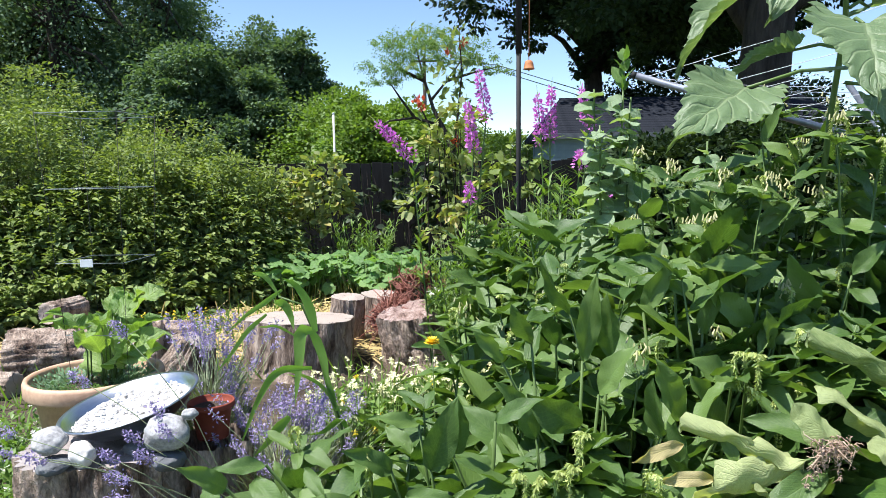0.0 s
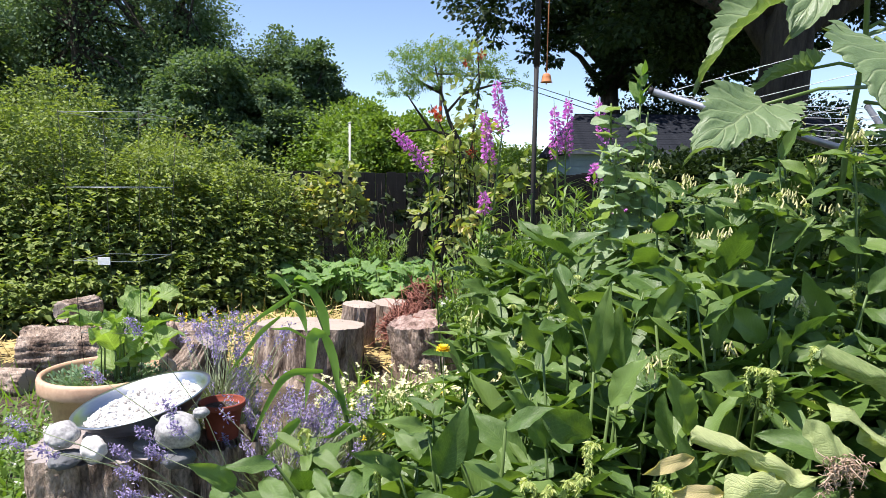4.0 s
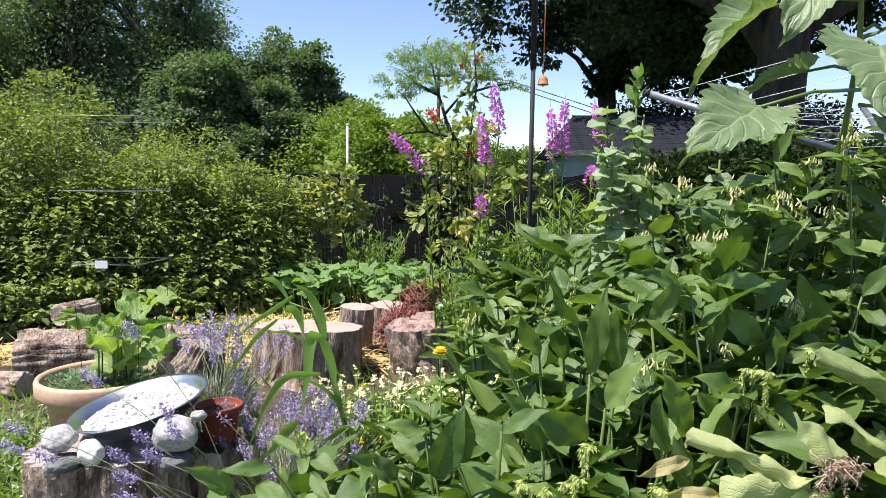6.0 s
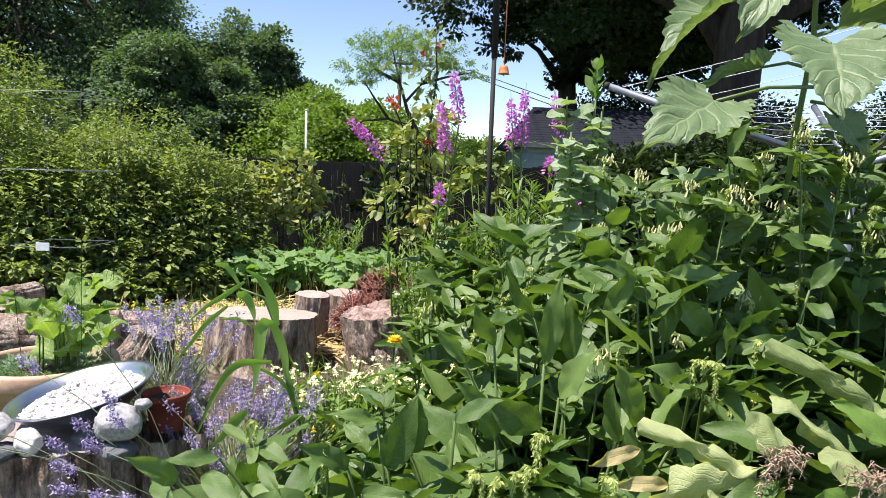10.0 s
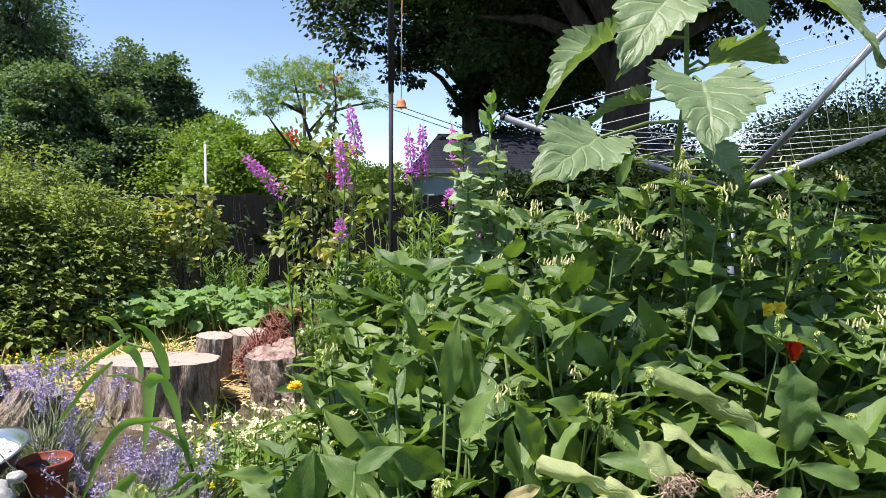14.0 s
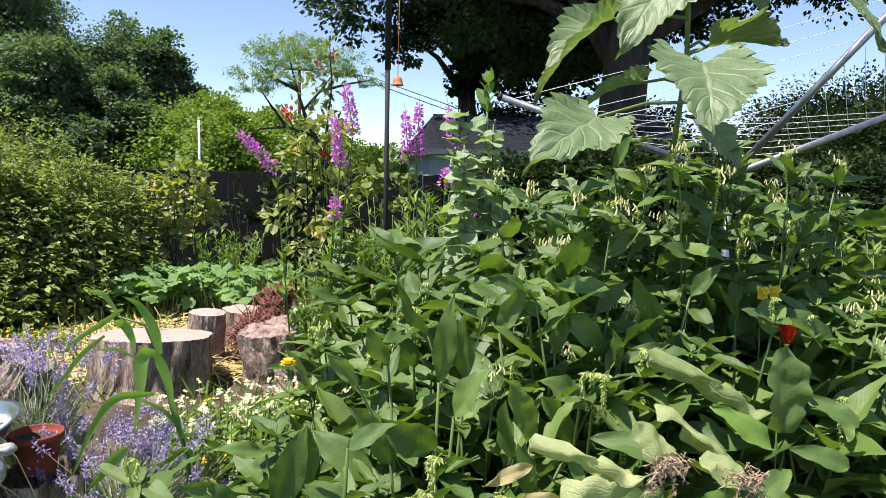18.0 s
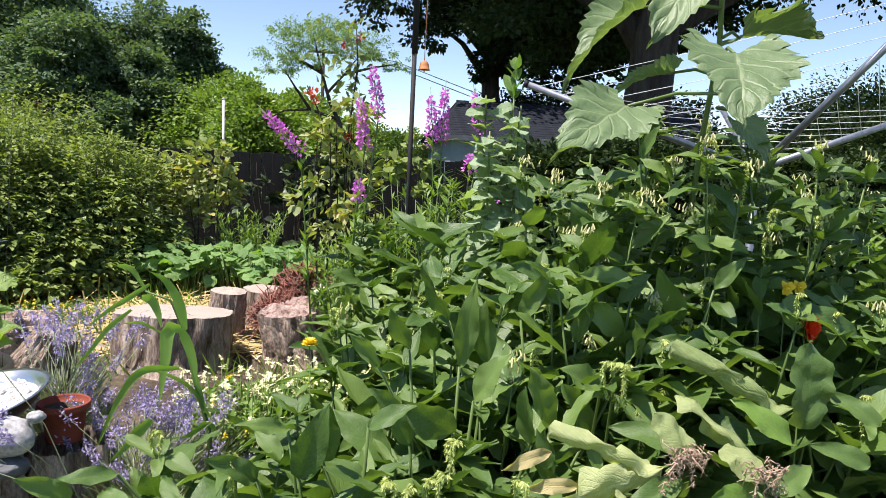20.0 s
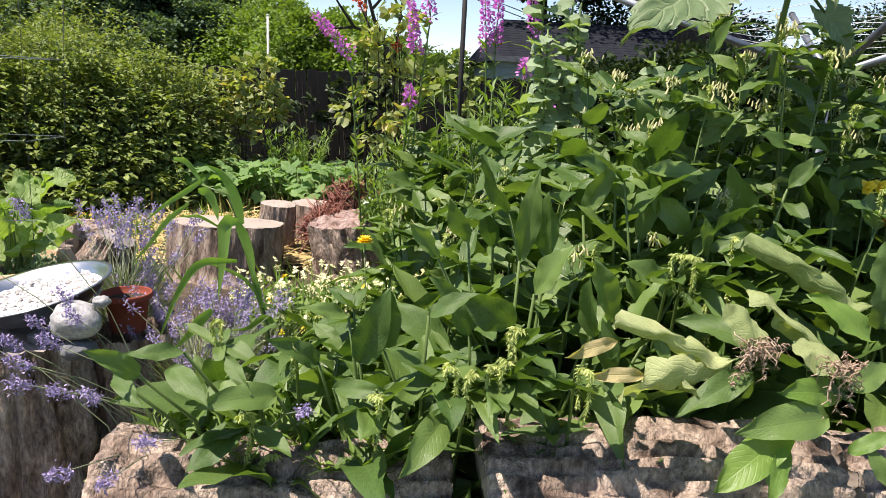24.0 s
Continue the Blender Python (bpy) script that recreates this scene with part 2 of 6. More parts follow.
M["live_bark"] = surface("tree_bark", ((0.3, (0.018, 0.014, 0.011)), (0.7, (0.085, 0.068, 0.056))), 6, 6, 0.95, (1, 1, 0.2), ((20, 1.0, 0.05),))
M["end_grain"] = cut_wood("end_grain", (0.36, 0.285, 0.225), (0.19, 0.135, 0.10))
M["grey_grain"] = cut_wood("grey_end_grain", (0.27, 0.225, 0.205), (0.13, 0.10, 0.088))
M["soil"] = surface("soil", ((0.3, (0.035, 0.026, 0.018)), (0.55, (0.09, 0.068, 0.045)), (0.75, (0.17, 0.135, 0.085))), 3.0, 9, 0.95, None, ((12, 1.0, 0.03), (70, 0.5, 0.03)), fine=0.5)
M["ground"] = surface("grassy_ground", ((0.3, (0.045, 0.06, 0.018)), (0.55, (0.085, 0.115, 0.03)), (0.75, (0.15, 0.15, 0.06))), 1.2, 10, 0.95, None, ((25, 1.0, 0.03),), fine=0.5)
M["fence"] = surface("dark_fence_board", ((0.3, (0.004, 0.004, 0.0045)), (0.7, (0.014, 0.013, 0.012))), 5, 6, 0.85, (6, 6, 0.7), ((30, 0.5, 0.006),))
M["black_metal"] = surface("black_painted_steel", ((0.3, (0.006, 0.006, 0.007)), (0.7, (0.014, 0.013, 0.013))), 30, 4, 0.75, None, ((90, 0.2, 0.001),), spec=0.5)
M["white_paint"] = surface("white_painted_post", ((0.3, (0.45, 0.44, 0.42)), (0.7, (0.66, 0.66, 0.64))), 10, 5, 0.5, None, ((60, 0.2, 0.002),))
M["zinc"] = surface("galvanised_tube", ((0.3, (0.19, 0.21, 0.245)), (0.7, (0.31, 0.33, 0.37))), 18, 6, 0.5, (1, 1, 0.3), ((80, 0.2, 0.002),), metal=0.8)
M["line"] = surface("clothes_line", ((0.3, (0.62, 0.63, 0.64)), (0.7, (0.78, 0.78, 0.78))), 30, 3, 0.5, None, ())
M["wire"] = surface("coated_wire", ((0.3, (0.22, 0.25, 0.25)), (0.7, (0.38, 0.42, 0.42))), 30, 3, 0.4, None, (), metal=0.5)
M["steel"] = surface("brushed_steel_bowl", ((0.3, (0.52, 0.53, 0.55)), (0.7, (0.68, 0.68, 0.69))), 9, 5, 0.28, (1, 1, 6), ((60, 0.2, 0.002),), metal=1.0)
M["rotten_top"] = surface("rotten_pinkish_wood", ((0.32, (0.07, 0.040, 0.032)), (0.43, (0.28, 0.185, 0.155)), (0.56, (0.44, 0.32, 0.28)), (0.75, (0.56, 0.46, 0.41))), 14, 8, 0.92, None, ((30, 1.0, 0.04), (110, 0.5, 0.03)), fine=0.6)
M["pebble"] = surface("white_pebble", ((0.3, (0.56, 0.52, 0.48)), (0.5, (0.72, 0.70, 0.67)), (0.7, (0.82, 0.81, 0.79))), 25, 5, 0.6, None, ((90, 0.3, 0.004),))
M["stone"] = surface("grey_stone", ((0.3, (0.27, 0.265, 0.27)), (0.55, (0.38, 0.375, 0.37)), (0.75, (0.52, 0.51, 0.49))), 9, 7, 0.85, None, ((50, 0.6, 0.006),), fine=0.4)
M["slate"] = surface("blue_grey_slate", ((0.3, (0.06, 0.065, 0.075)), (0.7, (0.17, 0.175, 0.18))), 14, 6, 0.7, None, ((50, 0.6, 0.006),))
M["tan_pot"] = surface("tan_plastic", ((0.3, (0.46, 0.27, 0.17)), (0.7, (0.62, 0.41, 0.28))), 5, 6, 0.6, None, ((60, 0.3, 0.002),), fine=0.15)
M["terracotta"] = surface("red_terracotta", ((0.3, (0.17, 0.036, 0.022)), (0.7, (0.28, 0.07, 0.042))), 9, 6, 0.8, None, ((60, 0.3, 0.003),))
M["bell"] = surface("clay_bell", ((0.3, (0.42, 0.15, 0.055)), (0.7, (0.60, 0.25, 0.10))), 20, 5, 0.6, None, ((80, 0.3, 0.002),))
M["shingle"] = surface("dark_roof_shingle", ((0.3, (0.010, 0.012, 0.017)), (0.7, (0.024, 0.027, 0.035))), 4, 6, 0.9, None, ((60, 0.6, 0.01),), fine=0.4, spec=0.1)
M["siding"] = surface("pale_blue_siding", ((0.3, (0.22, 0.28, 0.35)), (0.7, (0.30, 0.36, 0.43))), 2, 4, 0.7, None, ((30, 0.2, 0.004),))
M["white_trim"] = surface("grey_trim", ((0.3, (0.10, 0.11, 0.13)), (0.7, (0.17, 0.18, 0.20))), 5, 4, 0.6, None, ())
M["glass"] = surface("dark_window_glass", ((0.3, (0.02, 0.025, 0.03)), (0.7, (0.03, 0.035, 0.04))), 1, 2, 0.06, None, (), spec=0.6)
M["label"] = surface("white_plastic_tag", ((0.3, (0.78, 0.79, 0.80)), (0.7, (0.85, 0.85, 0.85))), 20, 3, 0.4, None, ())
M["red_roof"] = surface("faded_red_roof", ((0.3, (0.13, 0.065, 0.05)), (0.7, (0.24, 0.12, 0.09))), 3, 5, 0.9, None, ())


# ---- building blocks ----
GROUND = -0.13   # level of the ground; the eye is about 1.4 m over it


def mesh_of(name, verts, faces, material, smooth=True, uv=None):
    me = bpy.data.meshes.new(name)
    me.from_pydata([tuple(v) for v in np.asarray(verts).tolist()], [], [tuple(f) for f in (faces.tolist() if hasattr(faces, "tolist") else faces)])
    if uv is not None:
        layer = me.uv_layers.new(name="UVMap")
        loops = np.empty(len(me.loops), dtype=np.int32)
        me.loops.foreach_get("vertex_index", loops)
        layer.data.foreach_set("uv", np.asarray(uv)[loops].astype(np.float32).ravel())
    if smooth:
        me.polygons.foreach_set("use_smooth", np.ones(len(me.polygons), dtype=bool))
    me.materials.append(material)
    me.update()
    return me


def part(name, data, parent, m=None, label=""):
    ob = new(name, data)
    ob.parent = parent
    if m is not None:
        ob.matrix_basis = m
    return tagged(ob, label)


def thing(name, place, label, category, group="", kind="", m=None):
    ob = new(name)
    ob.empty_display_size = 0.05
    ob.matrix_basis = m if m is not None else pose(*place)
    return tagged(ob, label, category, group, kind)


def tube_data(points, radii, sides=8):
    """A round bar along the points, closed at both ends."""
    points, verts, faces = [Vector(p) for p in points], [], []
    if isinstance(radii, (int, float)):
        radii = [radii] * len(points)
    up = Vector((0.13, 0.31, 0.94))
    for k, p in enumerate(points):
        d = (points[min(k + 1, len(points) - 1)] - points[max(k - 1, 0)]).normalized()
        a = d.cross(up if abs(d.dot(up)) < 0.95 else Vector((1, 0, 0))).normalized()
        b = d.cross(a)
        for s in range(sides):
            w = 2 * math.pi * s / sides
            verts.append(p + radii[k] * (math.cos(w) * a + math.sin(w) * b))
    for k in range(len(points) - 1):
        for s in range(sides):
            s2 = (s + 1) % sides
            faces.append((k * sides + s, k * sides + s2, (k + 1) * sides + s2, (k + 1) * sides + s))
    faces.append(tuple(range(sides - 1, -1, -1)))
    faces.append(tuple((len(points) - 1) * sides + s for s in range(sides)))
    return [tuple(v) for v in verts], faces


def tube(name, points, radii, material, sides=8):
    v, f = tube_data(points, radii, sides)
    return mesh_of(name, v, f, material)


def joined_tubes(name, lines, material, sides=5):
    verts, faces = [], []
    for points, radii in lines:
        v, f = tube_data(points, radii, sides)
        faces += [tuple(i + len(verts) for i in g) for g in f]
        verts += v
    return mesh_of(name, verts, faces, material)


def lathe(name, profile, material, sides=40, wobble=0.0, seed=0):
    """A turned shape about z from (radius, height) pairs; a first or last radius of 0 closes it."""
    r = np.random.default_rng(seed)
    ph = r.uniform(0, 6.28, 3)
    verts, faces = [], []
    for rad, h in profile:
        for s in range(sides):
            w = 2 * math.pi * s / sides
            q = rad * (1 + wobble * (math.sin(2 * w + ph[0]) + 0.6 * math.sin(3 * w + ph[1]) + 0.4 * math.sin(7 * w + ph[2])))
            verts.append((q * math.cos(w), q * math.sin(w), h))
    for k in range(len(profile) - 1):
        for s in range(sides):
            s2 = (s + 1) % sides
            faces.append((k * sides + s, k * sides + s2, (k + 1) * sides + s2, (k + 1) * sides + s))
    return mesh_of(name, verts, faces, material)


def box(name, size, material, bevel=0.004, centre=(0, 0, 0)):
    bm = bmesh.new()
    bmesh.ops.create_cube(bm, size=1.0)
    bmesh.ops.scale(bm, vec=size, verts=bm.verts)
    if bevel:
        bmesh.ops.bevel(bm, geom=bm.edges[:], offset=bevel, segments=2, affect="EDGES", profile=0.6)
    bmesh.ops.translate(bm, vec=centre, verts=bm.verts)
    me = bpy.data.meshes.new(name)
    bm.to_mesh(me)
    bm.free()
    me.materials.append(material)
    return me


def rock(name, size, material, seed, rough=0.16, subdiv=3):
    bm = bmesh.new()
    bmesh.ops.create_icosphere(bm, subdivisions=subdiv, radius=1.0)
    off = Vector((seed * 3.7, seed * 1.3, seed * 2.1))
    for v in bm.verts:
        v.co *= 1 + rough * noise.fractal(v.co * 1.2 + off, 1.0, 2.0, 4)
        v.co = Vector((v.co.x * size[0], v.co.y * size[1], v.co.z * size[2]))
    me = bpy.data.meshes.new(name)
    bm.to_mesh(me)
    bm.free()
    me.polygons.foreach_set("use_smooth", np.ones(len(me.polygons), dtype=bool))
    me.materials.append(material)
    return me


def leaf_shape(rows=8, across=4, width=0.36, widest=0.38, droop=0.2, fold=0.15, ruffle=0.02, teeth=0.0, lobes=0, twist=0.0, seed=0, point=1.0, roll=0.0):
    """A blade of length 1 along +y, its face up: verts, faces, own coordinates."""
    r = np.random.default_rng(seed)
    ph = r.uniform(0, 6.28, 4)
    V, F, UV = [], [], []
    for i in range(rows + 1):
        s = i / rows
        a = math.log(0.5) / math.log(widest)
        w = 0.5 * width * max(0.0, math.sin(math.pi * s**a)) ** (0.75 * point)
        if teeth:
            w *= 1 + teeth * ((1, -0.6, 0.4, -1)[i % 4]) * (0.5 + 0.5 * s)
        if lobes:
            w *= 1 + 0.25 * math.cos(2 * math.pi * lobes * s)
        for j in range(across + 1):
            u = 2 * j / across - 1
            x, lift = (w * math.sin(roll * u) / roll, w * (1 - math.cos(roll * u)) / roll) if roll else (u * w, 0.0)
            z = lift + fold * abs(x) - droop * s * s + ruffle * math.sin(9 * s + ph[0] + 2.0 * u) * abs(u) + 0.5 * ruffle * math.sin(23 * s + ph[1]) * u * u
            y = s - 0.12 * droop * s * s
            if twist:
                c, q = math.cos(twist * s), math.sin(twist * s)
                x, z = c * x - q * (z + droop * s * s), q * x + c * (z + droop * s * s) - droop * s * s
            V.append((x, y, z))
            UV.append((0.5 + 0.5 * u, s))
    n = across + 1
    for i in range(rows):
        for j in range(across):
            F.append((i * n + j, i * n + j + 1, (i + 1) * n + j + 1, (i + 1) * n + j))
    return np.array(V), np.array(F), np.array(UV)


def frames_along(dirs, ups):
    """Rotation matrices whose y runs along dirs and whose z leans to ups."""
    y = dirs / np.linalg.norm(dirs, axis=1, keepdims=True)
    x = np.cross(y, ups)
    x /= np.linalg.norm(x, axis=1, keepdims=True) + 1e-9
    return np.stack([x, y, np.cross(x, y)], -1)


def scatter(name, shape, places, dirs, ups, sizes, material):
    """Many leaves of one shape in one mesh."""
    V, F, UV = shape
    R = frames_along(dirs, ups) * np.asarray(sizes)[:, None, None]
    verts = (np.einsum("nij,vj->nvi", R, V) + places[:, None, :]).reshape(-1, 3)
    faces = (F[None] + (np.arange(len(places)) * len(V))[:, None, None]).reshape(-1, F.shape[1])
    return mesh_of(name, verts, faces, material, uv=np.tile(UV, (len(places), 1)))


def along(place, direction, up, size):
    """The pose of a single leaf whose stalk is at place."""
    R = frames_along(np.array([direction], float), np.array([up], float))[0] * size
    m = Matrix([[R[0][0], R[0][1], R[0][2], place[0]], [R[1][0], R[1][1], R[1][2], place[1]], [R[2][0], R[2][1], R[2][2], place[2]], [0, 0, 0, 1]])
    return m


def span(base, tip, up, droop):
    """The pose of a drooping leaf that reaches from base to tip, its face towards up."""
    v = Vector(tip) - Vector(base)
    d = v.normalized()
    n = (Vector(up) - d * Vector(up).dot(d)).normalized()
    a = math.atan2(droop, 1 - 0.12 * droop)
    y, z = math.cos(a) * d + math.sin(a) * n, math.cos(a) * n - math.sin(a) * d
    return along(base, tuple(y), tuple(z), v.length / math.hypot(droop, 1 - 0.12 * droop))


def ball_dirs(n, r, low=-1.0):
    d = r.normal(size=(n, 3))
    d /= np.linalg.norm(d, axis=1, keepdims=True)
    d[:, 2] = np.where(d[:, 2] < low, -d[:, 2], d[:, 2])
    return d


SMALL_LEAF = (np.array([(0, 0, 0), (0.22, 0.35, 0.05), (0, 1, -0.12), (-0.22, 0.35, 0.05), (0, 0.45, 0.0)]),
              np.array([(0, 1, 4), (1, 2, 4), (2, 3, 4), (3, 0, 4)]), np.array([(0.5, 0), (1, 0.35), (0.5, 1), (0, 0.35), (0.5, 0.45)]))
BROAD_LEAF = (np.array([(0, 0, 0), (0.38, 0.25, 0.06), (0.30, 0.7, 0.0), (0, 1, -0.14), (-0.30, 0.7, 0.0), (-0.38, 0.25, 0.06), (0, 0.5, -0.03)]),
              np.array([(0, 1, 6), (1, 2, 6), (2, 3, 6), (3, 4, 6), (4, 5, 6), (5, 0, 6)]),
              np.array([(0.5, 0), (1, 0.25), (0.9, 0.7), (0.5, 1), (0.1, 0.7), (0, 0.25), (0.5, 0.5)]))
FAR_LEAF = (np.array([(0, 0, 0), (0.34, 0.45, 0.08), (0, 1, -0.12), (-0.34, 0.5, -0.04)]), np.array([(0, 1, 2, 3)]), np.array([(0.5, 0), (1, 0.5), (0.5, 1), (0, 0.5)]))
PETAL = (np.array([(0, 0, 0), (0.3, 0.5, 0.1), (0, 1, 0.0), (-0.3, 0.5, 0.1)]), np.array([(0, 1, 2, 3)]), np.array([(0.5, 0), (1, 0.5), (0.5, 1), (0, 0.5)]))


# ---- ground ----
def ground_sheet():
    verts, faces = [(0, 4, GROUND)], []
    radii = [1, 2, 3, 4.5, 6.5, 9, 13, 20, 35, 60, 120, 300, 900, 2500]
    for k, r in enumerate(radii):
        for s in range(64):
            w = 2 * math.pi * s / 64
            verts.append((r * math.cos(w), 4 + r * math.sin(w), GROUND))
    for s in range(64):
        faces.append((0, 1 + s, 1 + (s + 1) % 64))
    for k in range(len(radii) - 1):
        for s in range(64):
            a, b = 1 + k * 64, 1 + (k + 1) * 64
            faces.append((a + s, b + s, b + (s + 1) % 64, a + (s + 1) % 64))
    return mesh_of("ground", verts, faces, M["ground"])


ground = tagged(new("ground", ground_sheet()), "dry grassy garden ground reaching the trees", "ground", kind="structure")


def bed_sheet():
    nx, ny = 90, 90
    xs, ys = np.linspace(-5.2, 5.0, nx), np.linspace(1.35, 9.4, ny)
    verts = []
    for y in ys:
        for x in xs:
            edge = min(1.0, 2.0 * min(x + 5.2, 5.0 - x, y - 1.35, 9.4 - y))
            verts.append((x, y, GROUND + 0.006 + 0.05 * edge + 0.05 * edge * noise.fractal(Vector((x, y, 0)), 1.0, 2.0, 4)))
    faces = [(j * nx + i, j * nx + i + 1, (j + 1) * nx + i + 1, (j + 1) * nx + i) for j in range(ny - 1) for i in range(nx - 1)]
    return mesh_of("soil_bed", verts, faces, M["soil"])


bed = tagged(new("soil_bed", bed_sheet()), "dark crumbly soil of the planting bed", "soil", kind="structure")


# ---- far trees, house, fence ----
def crown(name, blobs, count, size, shape, material, seed, low=-0.6, shell=0.75, clump=45, loose=0.20, level=1.0):
    """Leaves in many small clumps spread over the given ellipsoids (x, y, z, rx, ry, rz)."""
    r = np.random.default_rng(seed)
    P, D = [], []
    vol = np.array([b[3] * b[4] * b[5] for b in blobs]) ** (2 / 3)
    for b, share in zip(blobs, vol / vol.sum()):
        n = int(count * share)
        clumps = max(6, n // clump)
        d = ball_dirs(clumps, r, low)
        rad = shell + (1.08 - shell) * r.random((clumps, 1)) ** 0.7
        centre = np.array(b[:3]) + d * rad * np.array(b[3:])
        spread = loose * min(b[3:]) * r.uniform(0.4, 1.3, (clumps, 1))
        which = r.integers(0, clumps, n)
        q = np.clip(r.normal(size=(n, 3)), -1.5, 1.5) * np.array([1, 1, 0.6])
        P.append(centre[which] + q * spread[which])
        D.append(d[which] * 0.5 + q * 0.5 + np.array([0, 0, -0.25]) + 0.4 * r.normal(size=(n, 3)))
    P, D = np.concatenate(P), np.concatenate(D) * np.array([1, 1, level])
    ups = r.normal(size=P.shape) * 0.55 * level + np.array([0, 0, 1.0])
    return scatter(name, shape, P, D, ups, size * r.uniform(0.6, 1.3, len(P)), material)


def limbs(name, base, top, radius, blobs, material, seed, forks=2):
    r = random.Random(seed)
    base, top = Vector(base), Vector(top)
    mid = [base.lerp(top, s) + Vector((r.uniform(-1, 1), r.uniform(-1, 1), 0)) * 0.6 * radius for s in (0, 0.06, 0.3, 0.65, 1)]
    mid[0] = base
    lines = [(mid, [1.45 * radius, 1.1 * radius, radius, 0.85 * radius, 0.6 * radius])]
    for b in blobs:
        for k in range(forks):
            start = base.lerp(top, r.uniform(0.55, 1.0))
            end = Vector(b[:3]) + Vector((r.uniform(-0.7, 0.7) * b[3], r.uniform(-0.7, 0.7) * b[4], r.uniform(-0.1, 0.6) * b[5]))
            bend = start.lerp(end, 0.5) + Vector((r.uniform(-0.1, 0.1), r.uniform(-0.1, 0.1), 0.12)) * (end - start).length
            lines.append(([start, start.lerp(bend, 0.5), bend, bend.lerp(end, 0.6), end], [0.42 * radius, 0.34 * radius, 0.24 * radius, 0.14 * radius, 0.04 * radius]))
    return lines


def tree(name, place, trunk_top, radius, blobs, count, size, shape, material, seed, label, bark="live_bark", shell=0.75, low=-0.6, category="tree", group="", clump=110, loose=0.26):
    t = thing(name, place, label, category, group)
    part("trunk", joined_tubes("trunk", limbs(name, (0, 0, -0.05), trunk_top, radius, blobs, None, seed), M[bark], 8), t)
    tagged(part("crown", crown("crown", blobs, count, size, shape, M[material], seed, low, shell, clump, loose), t), "", kind="stuff")
    return t


# the wood behind the garden: tall at one end, falling away
WOOD = [(-4.35, 24, 5.2, 1.25, "tree_mid"), (-7.3, 21, 4.3, 2.0, "tree_mid"),   # x, y, height, spread, leaf material
    (-17.8, 25, 7.4, 3.2, "tree_mid"), (-13.2, 26, 11.5, 4.0, "tree_mid"), (-22.5, 33, 9.0, 4.0, "tree_mid"), (-5.3, 22, 3.9, 1.5, "tree_mid"),
    (-9.8, 27, 8.8, 2.5, "tree_mid"), (-6.7, 28, 6.4, 2.0, "tree_mid"), (-14.0, 33, 13.5, 4.6, "tree_mid"), (-15.8, 29, 10.5, 3.6, "tree_mid")]
for k, (x, y, h, s, mat) in enumerate(WOOD):
    h, s = 1.12 * h, 1.1 * s
    r = random.Random(700 + k)
    blobs = [(0, 0, 0.50 * h, 0.7 * s, 0.7 * s, 0.26 * h), (0.05 * s, 0, 0.78 * h, 0.48 * s, 0.48 * s, 0.22 * h), (0.35 * s, -0.3 * s, 0.20 * h, 0.8 * s, 0.6 * s, 0.18 * h), (-0.4 * s, -0.3 * s, 0.18 * h, 0.8 * s, 0.6 * s, 0.18 * h)]
    for j in range(20):                                       # uneven boughs, wide in the middle and narrow at the top
        z = r.uniform(0.30, 0.90)
        reach = s * (1.0 - 0.62 * max(0.0, z - 0.45) / 0.55) * r.uniform(0.45, 1.0)
        a = r.uniform(0, 6.28)
        q = s * r.uniform(0.20, 0.38)
        blobs.append((reach * math.cos(a), reach * math.sin(a), z * h, q, q, q * r.uniform(0.55, 1.1)))
    tree("woodland_tree", (x, y, GROUND), (0, 0, 0.8 * h), 0.20, blobs, 50000, 0.125, FAR_LEAF, mat, 40 + k,
         "tall deciduous tree in full leaf at the wood's edge", group="woodland trees", shell=0.35, clump=70, loose=0.30, low=-0.9)

# bright shrubs under the sky gap
SHRUBS = [(-2.6, 21, 3.6, 1.5), (-0.8, 20, 3.2, 1.5), (0.9, 25, 2.9, 1.7), (2.7, 28, 2.8, 2.0), (-1.6, 17, 2.9, 1.0)]
for k, (x, y, h, s) in enumerate(SHRUBS):
    blobs = [(0, 0, 0.5 * h, s, s, 0.42 * h), (-0.6 * s, -0.3 * s, 0.32 * h, 0.7 * s, 0.7 * s, 0.3 * h), (0.6 * s, -0.2 * s, 0.36 * h, 0.7 * s, 0.7 * s, 0.32 * h), (0.2 * s, 0, 0.8 * h, 0.5 * s, 0.5 * s, 0.2 * h)]
    tree("tall_shrub", (x, y, GROUND), (0, 0, 0.5 * h), 0.07, blobs, 24000, 0.105, FAR_LEAF, "tree_light", 60 + k,
         "bright yellow-green bushy tree beyond the fence", group="shrubs beyond the fence")

